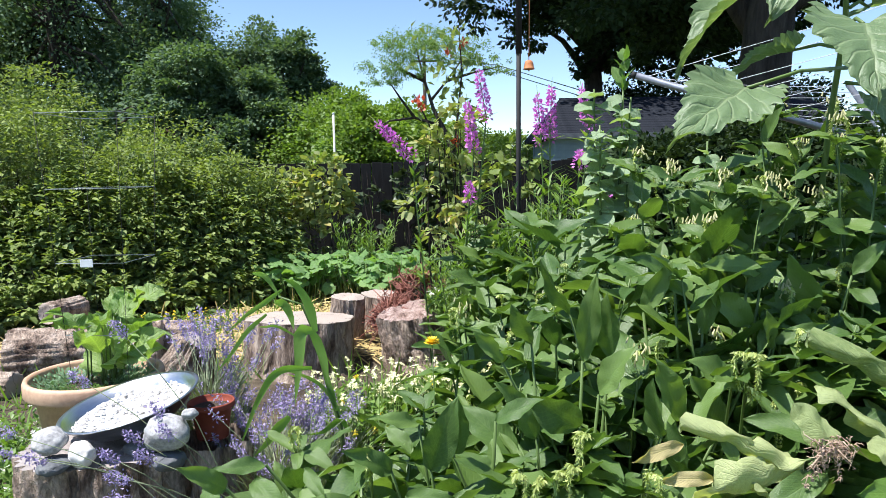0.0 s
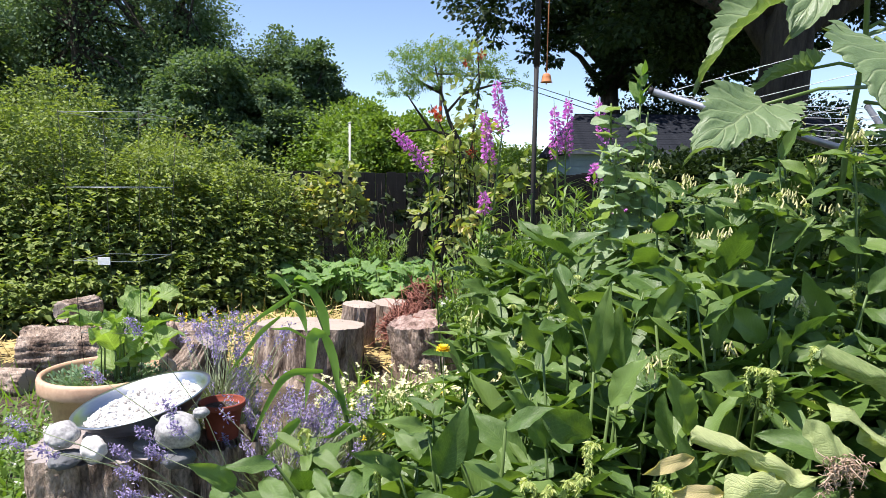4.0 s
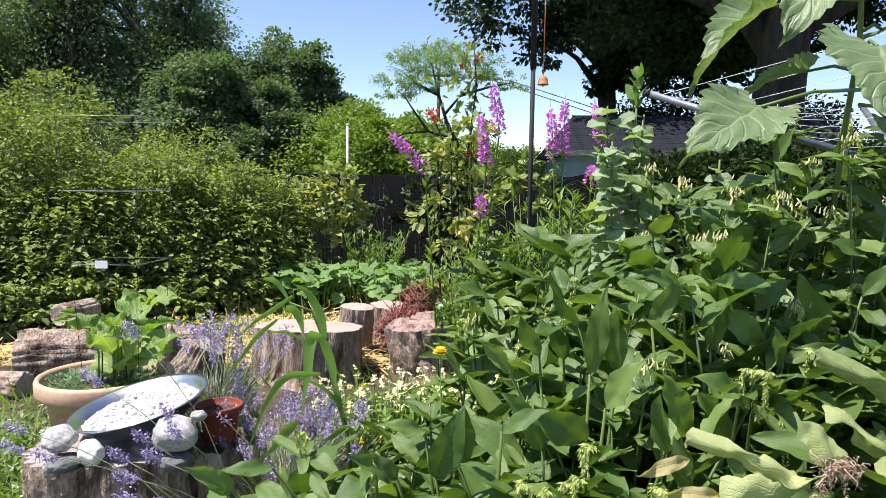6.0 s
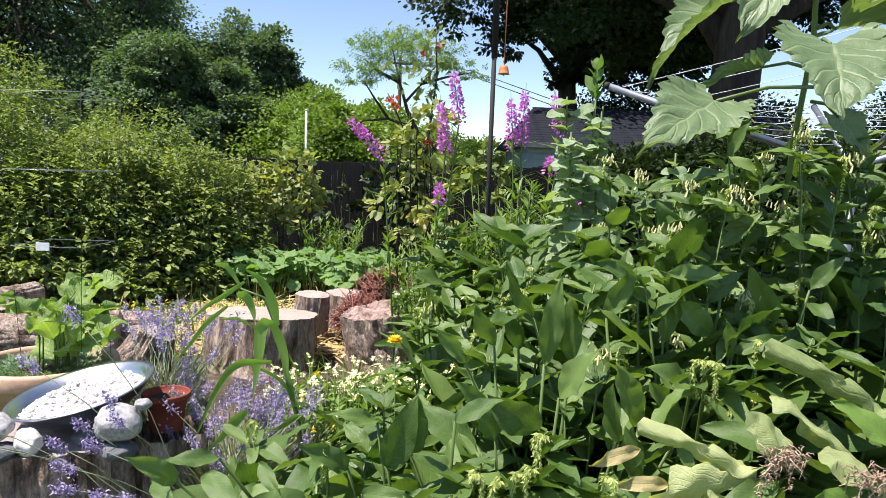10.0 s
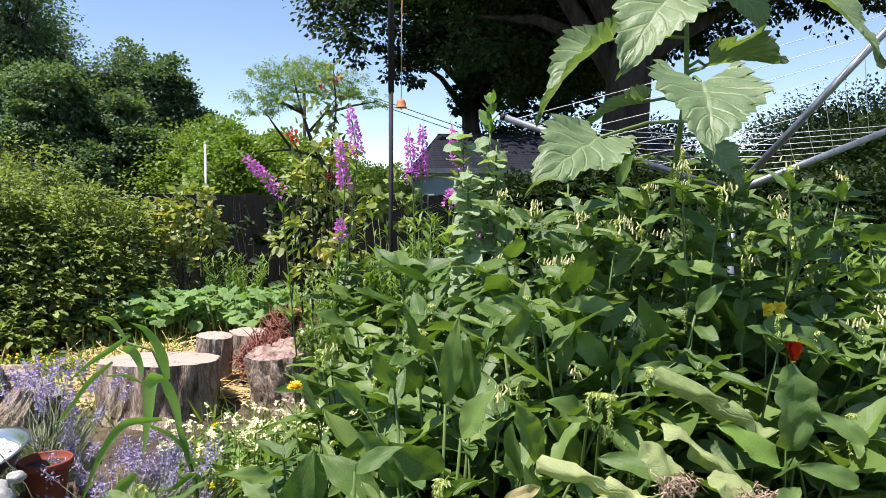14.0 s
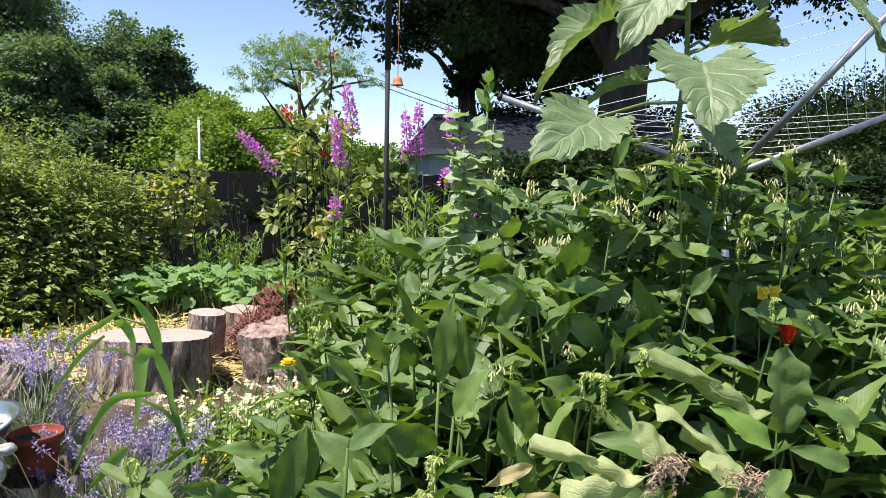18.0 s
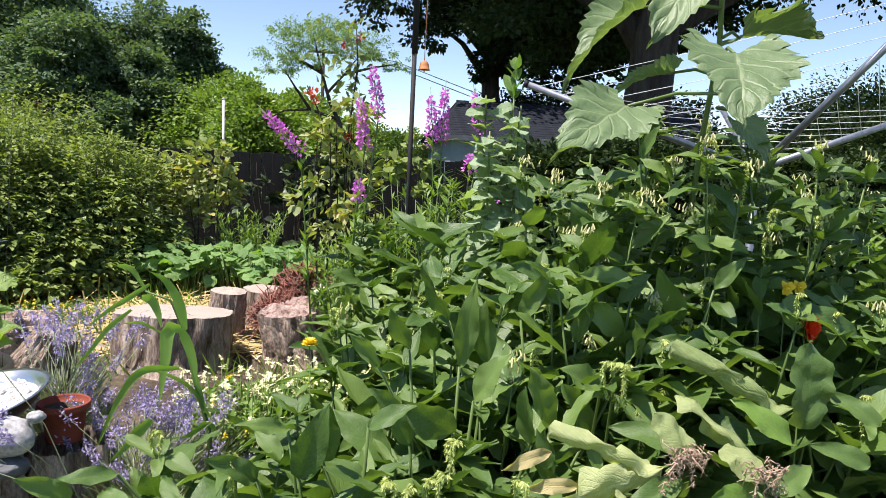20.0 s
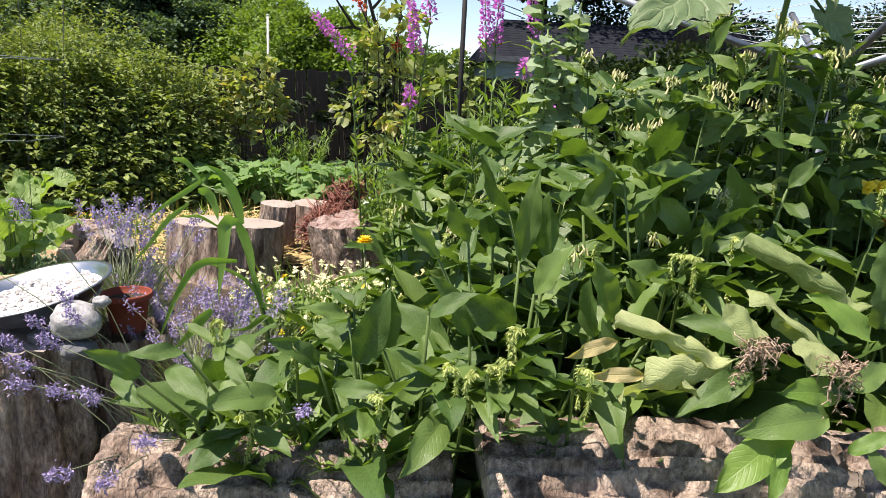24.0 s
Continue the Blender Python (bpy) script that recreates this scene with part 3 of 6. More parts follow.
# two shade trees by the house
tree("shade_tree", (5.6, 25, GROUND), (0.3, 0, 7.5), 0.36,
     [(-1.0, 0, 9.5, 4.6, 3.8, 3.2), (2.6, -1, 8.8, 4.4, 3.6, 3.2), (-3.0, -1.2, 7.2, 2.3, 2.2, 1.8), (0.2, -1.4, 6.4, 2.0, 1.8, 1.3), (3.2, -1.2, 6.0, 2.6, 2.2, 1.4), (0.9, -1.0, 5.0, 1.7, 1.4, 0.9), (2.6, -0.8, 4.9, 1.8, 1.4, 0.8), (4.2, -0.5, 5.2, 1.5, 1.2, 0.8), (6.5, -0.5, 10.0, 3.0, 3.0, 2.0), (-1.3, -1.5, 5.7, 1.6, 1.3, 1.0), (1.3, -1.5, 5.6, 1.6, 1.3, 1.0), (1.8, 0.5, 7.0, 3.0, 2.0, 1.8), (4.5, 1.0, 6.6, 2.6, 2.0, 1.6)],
     95000, 0.17, FAR_LEAF, "tree_shaded", 81, "large dark shade tree with a straight trunk", shell=0.35, clump=60, loose=0.17)
# the crown blob at z 8.0 is out of view, added to shade the trunk
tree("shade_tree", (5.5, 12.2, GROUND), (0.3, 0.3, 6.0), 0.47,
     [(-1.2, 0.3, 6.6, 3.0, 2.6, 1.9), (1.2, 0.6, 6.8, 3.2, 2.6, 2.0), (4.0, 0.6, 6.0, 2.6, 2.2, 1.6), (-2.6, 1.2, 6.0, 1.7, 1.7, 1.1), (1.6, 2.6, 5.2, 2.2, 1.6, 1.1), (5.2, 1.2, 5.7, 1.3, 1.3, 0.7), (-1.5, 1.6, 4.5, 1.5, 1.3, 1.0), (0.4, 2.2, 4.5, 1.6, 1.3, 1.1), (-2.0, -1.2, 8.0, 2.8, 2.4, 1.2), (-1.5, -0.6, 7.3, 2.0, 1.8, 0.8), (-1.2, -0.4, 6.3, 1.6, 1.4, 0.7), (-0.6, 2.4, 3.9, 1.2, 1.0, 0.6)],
     88000, 0.125, FAR_LEAF, "tree_shaded", 82, "thick-trunked old shade tree with overhanging dark foliage", shell=0.3, clump=60, loose=0.18)

# lacy flat-topped tree
lacy = thing("ornamental_tree", (0.25, 13.2, GROUND), "small lacy flat-topped tree with dark crooked limbs", "tree")
LACY = [(-0.75, 0, 3.50, 0.55, 0.7, 0.10), (-0.3, 0.1, 3.85, 0.60, 0.8, 0.10), (-0.55, 0, 3.68, 0.75, 0.7, 0.10), (0.35, 0, 3.62, 0.55, 0.7, 0.09), (0.0, 0.2, 3.42, 0.7, 0.6, 0.09), (-0.95, -0.2, 3.25, 0.5, 0.5, 0.09), (-1.05, 0.0, 3.0, 0.4, 0.5, 0.08), (-0.5, -0.2, 3.15, 0.5, 0.5, 0.08), (0.75, 0.1, 3.38, 0.5, 0.5, 0.07), (1.15, 0.1, 3.2, 0.35, 0.4, 0.06)]
part("trunk", joined_tubes("trunk", [
    ([(0.35, 0, -0.05), (0.3, 0, 1.4), (0.05, 0, 2.1), (-0.15, 0, 2.5), (-0.3, 0, 3.0), (-0.45, 0, 3.6)], [0.07, 0.06, 0.045, 0.035, 0.025, 0.01]),
    ([(-0.02, 0, 2.2), (-0.5, 0.05, 2.35), (-0.95, 0, 2.3), (-1.3, 0, 2.1)], [0.03, 0.025, 0.018, 0.008]),
    ([(-0.2, 0, 2.65), (0.1, 0, 3.0), (0.4, 0, 3.4)], [0.028, 0.02, 0.008]), ([(-0.3, 0, 3.0), (-0.7, 0, 3.2), (-0.95, 0, 3.4)], [0.035, 0.025, 0.01]),
    ([(0.1, 0, 3.0), (0.6, 0, 3.15), (1.1, 0, 3.25)], [0.03, 0.02, 0.008]), ([(-0.5, 0, 2.35), (-0.75, 0, 2.7), (-0.95, 0, 3.0)], [0.03, 0.02, 0.008])], M["live_bark"], 7), lacy)
tagged(part("crown", crown("crown", LACY, 17000, 0.042, SMALL_LEAF, M["tree_pale"], 91, -1.0, 0.3, 40, 0.6), lacy), "", kind="stuff")

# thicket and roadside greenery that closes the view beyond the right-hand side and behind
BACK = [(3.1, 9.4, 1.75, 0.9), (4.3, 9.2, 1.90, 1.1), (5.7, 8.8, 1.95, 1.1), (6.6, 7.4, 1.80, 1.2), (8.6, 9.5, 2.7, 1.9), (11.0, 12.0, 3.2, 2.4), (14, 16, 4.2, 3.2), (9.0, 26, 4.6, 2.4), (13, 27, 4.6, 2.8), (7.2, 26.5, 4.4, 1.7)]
# these shrubs look shaded through their near-black leaf colour
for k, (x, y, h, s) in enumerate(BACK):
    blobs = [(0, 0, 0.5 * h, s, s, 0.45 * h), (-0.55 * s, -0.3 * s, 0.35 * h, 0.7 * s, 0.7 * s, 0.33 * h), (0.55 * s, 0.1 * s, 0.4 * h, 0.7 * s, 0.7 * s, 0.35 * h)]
    tree("dark_shrub", (x, y, GROUND), (0, 0, 0.5 * h), 0.06, blobs, 36000 if k < 7 else 12000, 0.085 if k < 7 else 0.14, FAR_LEAF, "tree_shaded", 160 + k, "dense shrub with its shade put into near-black leaves", category="shrub", group="dark shrubs")


def house():
    h = thing("house", (0, 20, GROUND), "low pale-blue house with a dark shingled hip roof", "house")
    x0, x1, d, eave, ridge = 3.35, 12.5, 4.4, 2.32, 3.5
    part("wall", box("wall", (x1 - x0 - 0.5, 0.16, eave), M["siding"], 0, ((x0 + x1) / 2, 0.35, eave / 2)), h)
    part("wall", box("wall", (0.16, d - 0.7, eave), M["siding"], 0, (x0 + 0.33, 0.44 + (d - 0.7) / 2, eave / 2)), h)
    part("wall", box("wall", (0.16, d - 0.7, eave), M["siding"], 0, (x1 - 0.33, 0.44 + (d - 0.7) / 2, eave / 2)), h)
    part("wall", box("wall", (x1 - x0 - 0.5, 0.16, eave), M["siding"], 0, ((x0 + x1) / 2, d + 0.1, eave / 2)), h)
    for k in range(12):
        part("siding_board", box("siding_board", (x1 - x0 - 0.5, 0.02, 0.165), M["siding"], 0.004, ((x0 + x1) / 2, 0.262 - 0.004, 0.14 + 0.18 * k)), h)
    roof = part("roof", mesh_of("roof", [(x0, 0, eave), (x1, 0, eave), (x1, d + 0.4, eave), (x0, d + 0.4, eave), (x0 + 0.75, 2.3, ridge), (x1 - 0.8, 2.3, ridge),
                                         (x0, 0, eave - 0.12), (x1, 0, eave - 0.12), (x1, d + 0.4, eave - 0.12), (x0, d + 0.4, eave - 0.12)],
                                [(0, 1, 5, 4), (1, 2, 5), (2, 3, 4, 5), (3, 0, 4), (6, 7, 1, 0), (7, 8, 2, 1), (8, 9, 3, 2), (9, 6, 0, 3), (9, 8, 7, 6)], M["shingle"], False), h)
    run = math.hypot(2.3, ridge - eave)
    for k in range(15):
        s = (k + 0.5) / 15
        a, b = x0 + 0.75 * s, x1 - 0.8 * s
        course = box("shingle_course", (b - a, run / 15 * 1.12, 0.022), M["shingle"], 0.003)
        part("shingle_course", course, roof, Matrix.Translation(((a + b) / 2, 2.3 * s, eave + (ridge - eave) * s + 0.014)) @ Matrix.Rotation(math.atan2(ridge - eave, 2.3) - 0.03, 4, "X"))
    part("fascia", box("fascia", (x1 - x0, 0.03, 0.15), M["white_trim"], 0.004, ((x0 + x1) / 2, -0.018, eave - 0.06)), h)
    for wx in (5.6, 8.6):
        w = part("window", box("window_frame", (1.1, 0.06, 1.1), M["white_trim"], 0.006, (wx, 0.24, 1.5)), h)
        for sx in (-0.26, 0.26):
            part("pane", box("pane", (0.46, 0.02, 0.96), M["glass"], 0, (wx + sx, 0.202, 1.5)), w)
    return h


house()


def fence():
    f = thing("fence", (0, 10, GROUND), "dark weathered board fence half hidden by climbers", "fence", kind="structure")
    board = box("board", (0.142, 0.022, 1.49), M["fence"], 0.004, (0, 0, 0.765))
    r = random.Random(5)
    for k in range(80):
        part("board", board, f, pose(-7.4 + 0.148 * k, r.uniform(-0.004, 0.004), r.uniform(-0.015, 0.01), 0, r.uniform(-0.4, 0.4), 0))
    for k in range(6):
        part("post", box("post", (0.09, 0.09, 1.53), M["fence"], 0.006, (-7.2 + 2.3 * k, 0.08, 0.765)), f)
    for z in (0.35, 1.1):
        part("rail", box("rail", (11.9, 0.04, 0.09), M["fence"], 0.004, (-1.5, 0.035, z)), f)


fence()
post = thing("white_post", (-1.45, 11, GROUND), "thin white painted post behind the fence", "post")
part("pole", tube("pole", [(0, 0, -0.02), (0, 0, 2.27)], 0.017, M["white_paint"], 10), post)
part("cap", lathe("cap", [(0.0, 2.29), (0.012, 2.29), (0.02, 2.28), (0.02, 2.26), (0, 2.26)], M["white_paint"], 12), post)
post = thing("white_post", (-2.45, 9.3, GROUND), "short white stake among the hedge", "post")
part("pole", box("pole", (0.06, 0.03, 1.36), M["white_paint"], 0.004, (0, 0, 0.68)), post)


# small shed, pole and wires in the distance
shed = thing("garden_shed", (-7.1, 19.6, GROUND), "small shed with a faded red roof beyond the hedge", "shed")
for sx in (-1, 1):
    part("wall", box("wall", (0.06, 1.3, 2.0), M["siding"], 0.004, (0.57 * sx, 0.75, 1.0)), shed)
    part("wall", box("wall", (1.08, 0.06, 2.0), M["siding"], 0.004, (0, 0.75 + 0.62 * sx, 1.0)), shed)
    part("roof_panel", box("roof_panel", (0.90, 1.6, 0.04), M["red_roof"], 0.004), shed, Matrix.Translation((0.36 * sx, 0.75, 2.32)) @ Matrix.Rotation(0.66 * sx, 4, "Y"))
part("shed_door", box("shed_door", (0.6, 0.03, 1.8), M["white_trim"], 0.004, (0.1, 0.08, 0.92)), shed)
utility = thing("utility_pole", (-0.12, 40, GROUND), "distant wooden utility pole with wires", "pole")
part("pole", tube("pole", [(0, 0, -0.1), (0, 0, 7.7)], [0.13, 0.09], M["live_bark"], 8), utility)
part("crossarm", box("crossarm", (1.6, 0.1, 0.12), M["live_bark"], 0.01, (0, -0.12, 7.3)), utility)
for k, x in enumerate((-0.7, 0.7)):
    part("cable", tube("cable", [(x, -0.12, 7.38), (0.5 * x + 2.67, -10, 5.65), (0.4 * x + 5.2, -17.5, 3.6)], 0.014, M["black_metal"], 5), utility)


# ---- hedge ----
BRAMBLE = (BROAD_LEAF[0] * np.array([0.82, 1, 1.6]), BROAD_LEAF[1], BROAD_LEAF[2])


def shrub(name, place, w, d, h, count, seed, label, mats=("hedge", "hedge_light"), size=0.084, tip=0.22, category="shrub", group="hedge shrubs", shape=None, level=1.0):
    t = thing(name, place, label, category, group)
    r = random.Random(seed)
    canes = []
    for k in range(14):
        a, reach = r.uniform(0, 6.28), r.uniform(0.3, 0.95)
        end = Vector((math.cos(a) * w * reach, math.sin(a) * d * reach, h * r.uniform(0.55, 0.98)))
        canes.append(([(0.25 * end.x, 0.25 * end.y, -0.02), (0.45 * end.x, 0.45 * end.y, 0.4 * end.z), (0.75 * end.x, 0.75 * end.y, 0.8 * end.z), end], [0.012, 0.010, 0.007, 0.003]))
    part("cane_framework", joined_tubes("cane_framework", canes, M["live_bark"], 5), t)
    blobs = [(0, 0, 0.45 * h, w, d, 0.45 * h), (-0.5 * w, -0.2 * d, 0.3 * h, 0.6 * w, 0.7 * d, 0.3 * h), (0.5 * w, -0.2 * d, 0.3 * h, 0.6 * w, 0.7 * d, 0.3 * h), (0.15 * w, 0, 0.75 * h, 0.6 * w, 0.6 * d, 0.26 * h)]
    tagged(part("foliage", crown("foliage", blobs, int(count * (1 - tip)), size, shape or SMALL_LEAF, M[mats[0]], seed, -0.9, 0.55, 13, 0.13, level), t), "", kind="stuff")
    tips = [(b[0], b[1], b[2] + 0.12 * h, 0.95 * b[3], 0.95 * b[4], 0.95 * b[5]) for b in (blobs[0], blobs[3])]
    tagged(part("young_growth", crown("young_growth", tips, int(count * tip), size * 0.9, shape or SMALL_LEAF, M[mats[1]], seed + 500, 0.1, 0.85, 16, 0.13, level), t), "", kind="stuff")
    lines, P, D = [], [], []
    for k in range(24 if h > 1.4 else 8):                     # long young shoots that stand out of the mass
        a, q = r.uniform(0, 6.28), r.uniform(0.2, 0.95)
        foot = Vector((math.cos(a) * w * q, math.sin(a) * d * q - 0.1, h * (0.95 - 0.35 * q * q)))
        tip_at = foot + Vector((r.uniform(-0.15, 0.15), r.uniform(-0.15, 0.05), r.uniform(0.18, 0.55)))
        lines.append(([foot - Vector((0, 0, 0.15)), foot, foot.lerp(tip_at, 0.5), tip_at], [0.004, 0.003, 0.0025, 0.001]))
        for j in range(16):
            b = 2.4 * j
            P.append(tuple(foot.lerp(tip_at, j / 15)))
            D.append((math.cos(b), math.sin(b), 0.5))
    P, D = np.array(P), np.array(D)
    tagged(part("shoot_mass", joined_tubes("shoot_mass", lines, M["stem"], 4), t), "", kind="stuff")
    tagged(part("shoot_foliage", scatter("shoot_foliage", SMALL_LEAF, P, D, np.tile([0, 0, 1.0], (len(P), 1)), np.array([size * r.uniform(0.8, 1.4) for _ in P]), M[mats[1]]), t), "", kind="stuff")
    return t


HEDGE = [(-5.3, 6.9, 0.95, 0.8, 2.0, 6500), (-4.1, 7.1, 0.9, 0.75, 1.9, 6500), (-3.1, 7.4, 0.85, 0.75, 1.58, 6500), (-2.35, 8.0, 0.8, 0.7, 1.42, 6000), (-4.7, 8.4, 1.1, 0.8, 2.35, 6500),
         (-3.3, 8.7, 1.0, 0.7, 1.85, 6000), (-6.3, 7.8, 1.0, 0.9, 2.5, 5500), (-3.55, 6.45, 0.8, 0.55, 0.72, 4500), (-2.6, 7.0, 0.7, 0.5, 0.66, 4500), (-4.7, 6.2, 0.8, 0.55, 0.78, 4500), (-2.0, 8.8, 0.6, 0.5, 1.30, 3500),
         (-1.95, 7.8, 0.6, 0.45, 0.72, 3500), (-3.05, 6.85, 0.7, 0.45, 1.0, 4500), (-2.3, 7.4, 0.6, 0.45, 1.05, 4000), (-4.15, 6.6, 0.7, 0.45, 1.15, 4500), (-5.2, 6.3, 0.7, 0.5, 1.15, 4500), (-3.5, 6.8, 0.7, 0.5, 1.30, 4500), (-2.7, 7.3, 0.6, 0.5, 1.22, 4000),
         (-4.5, 5.75, 0.65, 0.4, 0.40, 2600), (-3.8, 5.95, 0.6, 0.4, 0.42, 2600), (-3.15, 6.3, 0.6, 0.4, 0.44, 2600), (-2.6, 6.6, 0.55, 0.35, 0.42, 2400), (-2.15, 7.15, 0.5, 0.35, 0.42, 2200)]
for k, (x, y, w, d, h, n) in enumerate(HEDGE):
    low = h < 1.4
    shrub("hedge_shrub", (x, y, GROUND), w, d, h, int((0.85 if low else 2.3) * n), 300 + k, "leafy green bramble shrub grown into a hedge",
          tip=0.55 if low else 0.30, size=0.078 if low else 0.066, shape=BRAMBLE if low else SMALL_LEAF, level=0.45 if low else 0.8)


def climber(name, place, size, count, seed, label, mat="vine", leaf=0.10, group=""):
    """Twining stems and broad leaves over a support."""
    t = thing(name, place, label, "vine", group)
    r = random.Random(seed)
    lines = []
    for k in range(9):
        x = r.uniform(-0.6, 0.6) * size[0]
        pts = [Vector((x + 0.12 * size[0] * math.sin(3 * s + k), r.uniform(-0.5, 0.5) * size[1] * s, size[2] * s * r.uniform(0.9, 1.0))) for s in (0, 0.2, 0.4, 0.6, 0.8, 1.0)]
        lines.append((pts, [0.009, 0.008, 0.007, 0.006, 0.004, 0.002]))
    part("stem_tangle", joined_tubes("stem_tangle", lines, M["live_bark"], 5), t)
    blobs = [(0, 0, 0.5 * size[2], size[0], size[1], 0.5 * size[2]), (0.3 * size[0], 0, 0.8 * size[2], 0.5 * size[0], size[1], 0.25 * size[2])]
    tagged(part("foliage", crown("foliage", blobs, count, leaf, BROAD_LEAF, M[mat], seed, -1, 0.5, 18), t), "", kind="stuff")
    return t


climber("climbing_vine", (-1.40, 8.2, GROUND), (0.62, 0.22, 1.50), 1700, 401, "yellowing broad-leaved climber on the dark fence", leaf=0.078)
climber("climbing_vine", (0.14, 5.3, GROUND), (0.38, 0.25, 1.86), 620, 402, "pale-leaved climbing vine on a tall support", leaf=0.07)
climber("climbing_vine", (-0.35, 9.6, GROUND), (0.85, 0.14, 1.45), 1300, 404, "dark ivy-like climber on the black fence", "ivy", leaf=0.11)
climber("climbing_vine", (0.85, 9.2, GROUND), (0.8, 0.3, 1.7), 500, 403, "broad green climber covering the fence", "hedge_light", leaf=0.12)


# ---- timber ----
def furrowed(name, radius, length, material, seed, axis="z", rows=52, sides=96, furrow=0.06, taper=0.0, flare=0.0, closed=False):
    """A trunk piece with furrowed bark; along z, or lying along x."""
    verts, faces = [], []
    off = Vector((seed * 5.1, seed * 2.3, 0))
    for i in range(rows + 1):
        s = i / rows
        for j in range(sides):
            w = 2 * math.pi * j / sides
            c, q = math.cos(w), math.sin(w)
            p = Vector((3.2 * c, 3.2 * q, s * length / radius * 0.55)) + off
            q3 = Vector((p.x * 1.5, p.y * 1.5, p.z * 0.55)) + 0.5 * noise.noise_vector(p * 1.5)
            near, _ = noise.voronoi(q3)
            ridge = min(1.0, 3.0 * (near[1] - near[0])) ** 0.6
            r = radius * (1 + taper * (0.5 - s) + flare * max(0, 1 - s * 3.5) ** 2 + 0.10 * noise.noise(p * 0.45) + furrow * 1.5 * (ridge - 0.75) + 0.45 * furrow * noise.fractal(p * 3, 1.0, 2.0, 3))
            if closed and i in (0, rows):
                r *= 0.965
            v = (r * c, r * q, s * length)
            verts.append(v if axis == "z" else (v[2] - length / 2, v[0], v[1]))
    for i in range(rows):
        for j in range(sides):
            j2 = (j + 1) % sides
            faces.append((i * sides + j, i * sides + j2, (i + 1) * sides + j2, (i + 1) * sides + j))
    return mesh_of(name, verts, faces, material), verts[-sides:], verts[:sides]


def face_of(name, rim, material, dome=0.0, seed=0, rough=0.022):
    """A sawn end inside a ring of points, slightly uneven."""
    rim = [Vector(v) for v in rim]
    c = sum(rim, Vector()) / len(rim)
    n = (rim[0] - c).cross(rim[len(rim) // 4] - c).normalized()
    verts, faces, k = [], [], len(rim)
    for s in (1.0, 0.85, 0.6, 0.3):
        for v in rim:
            p = c + (v - c) * s
            verts.append(p + n * (dome * (1 - s) + (rough * noise.noise(p * 9 + Vector((seed, 0, 0))) if s < 1 else 0)))
    verts.append(c + n * dome)
    for i in range(3):
        for j in range(k):
            faces.append((i * k + j, i * k + (j + 1) % k, (i + 1) * k + (j + 1) % k, (i + 1) * k + j))
    for j in range(k):
        faces.append((3 * k + j, 3 * k + (j + 1) % k, 4 * k))
    return mesh_of(name, [tuple(v) for v in verts], faces, material)


def stump(place, radius, height, seed, label, bark="bark", top="end_grain", furrow=0.07, tilt=(0, 0), flare=0.12, turn=0, taper=0.05, rough=0.022):
    t = thing("tree_stump", place, label, "stump", "stumps", m=pose(place[0], place[1], GROUND, tilt[0], tilt[1], turn))
    height -= GROUND
    side, rim, _ = furrowed("bark", radius, height, M[bark], seed, furrow=furrow, flare=flare, taper=taper)
    part("bark", side, t)
    part("sawn_top", face_of("sawn_top", rim, M[top], 0.004, seed, rough), t)
    return t


def log(place, radius, length, seed, label, turn=0, tilt=0, bark="log_bark", furrow=0.10, group="logs"):
    t = thing("log", place, label, "log", group, m=pose(*place, 0, tilt, turn))
    side, end, start = furrowed("bark", radius, length, M[bark], seed, "x", rows=96, furrow=furrow, closed=True)
    part("bark", side, t)
    part("sawn_end", face_of("sawn_end", end, M["end_grain"], 0.003, seed), t)
    part("sawn_end", face_of("sawn_end", start[::-1], M["end_grain"], 0.003, seed + 1), t)
    return t


FRONT_LOG = "pale-barked edging log lying along the bed"
log((-0.235, 1.73, 0.085), 0.215, 0.85, 3, FRONT_LOG, 2, 4, furrow=0.13, group="edging logs")
log((0.745, 1.72, 0.10), 0.225, 0.92, 4, FRONT_LOG, -2, 0, furrow=0.13, group="edging logs")
log((1.70, 1.74, 0.08), 0.21, 0.90, 5, FRONT_LOG, 3, 0, furrow=0.13, group="edging logs")
log((-1.85, 1.75, 0.02), 0.15, 0.9, 6, FRONT_LOG, 6, 0, furrow=0.13, group="edging logs")

stump((-1.08, 2.20, 0), 0.24, 0.43, 11, "broad weathered stump with deeply furrowed bark", bark="log_bark", top="grey_grain", furrow=0.12, turn=20)
stump((-0.955, 4.90, 0), 0.375, 0.255, 12, "wide sawn stump with a pale face and streaked bark", furrow=0.055, tilt=(-5, 2), taper=0.02)
stump((-0.69, 5.50, 0), 0.135, 0.30, 14, "narrow upright sawn stump", bark="bark", furrow=0.07, tilt=(3, 4))
stump((-0.42, 5.90, 0), 0.22, 0.235, 15, "wide flat-topped sawn stump", furrow=0.08, tilt=(4, -3), turn=130)
stump((-0.05, 5.02, 0), 0.30, 0.29, 16, "broad rough stump with small white flowers on top", bark="log_bark", furrow=0.10, flare=0.35, top="rotten_top", tilt=(2, -9), rough=0.085)
stump((-1.45, 5.18, 0), 0.125, -0.045, 17, "low sawn offcut of trunk", furrow=0.05)
log((-2.35, 4.75, 0.07), 0.20, 0.95, 21, "old bark-covered log lying behind the pot", 12, 0)
log((-2.15, 4.95, 0.06), 0.18, 0.85, 22, "pale weathered log lying on the ground", 14, 2)
log((-2.85, 4.35, -0.03), 0.10, 0.5, 23, "short dark log lying below another", -8, 0, "bark")
log((-2.62, 5.0, 0.33), 0.08, 0.30, 24, "short log resting on the pile", 70, 0, "bark")
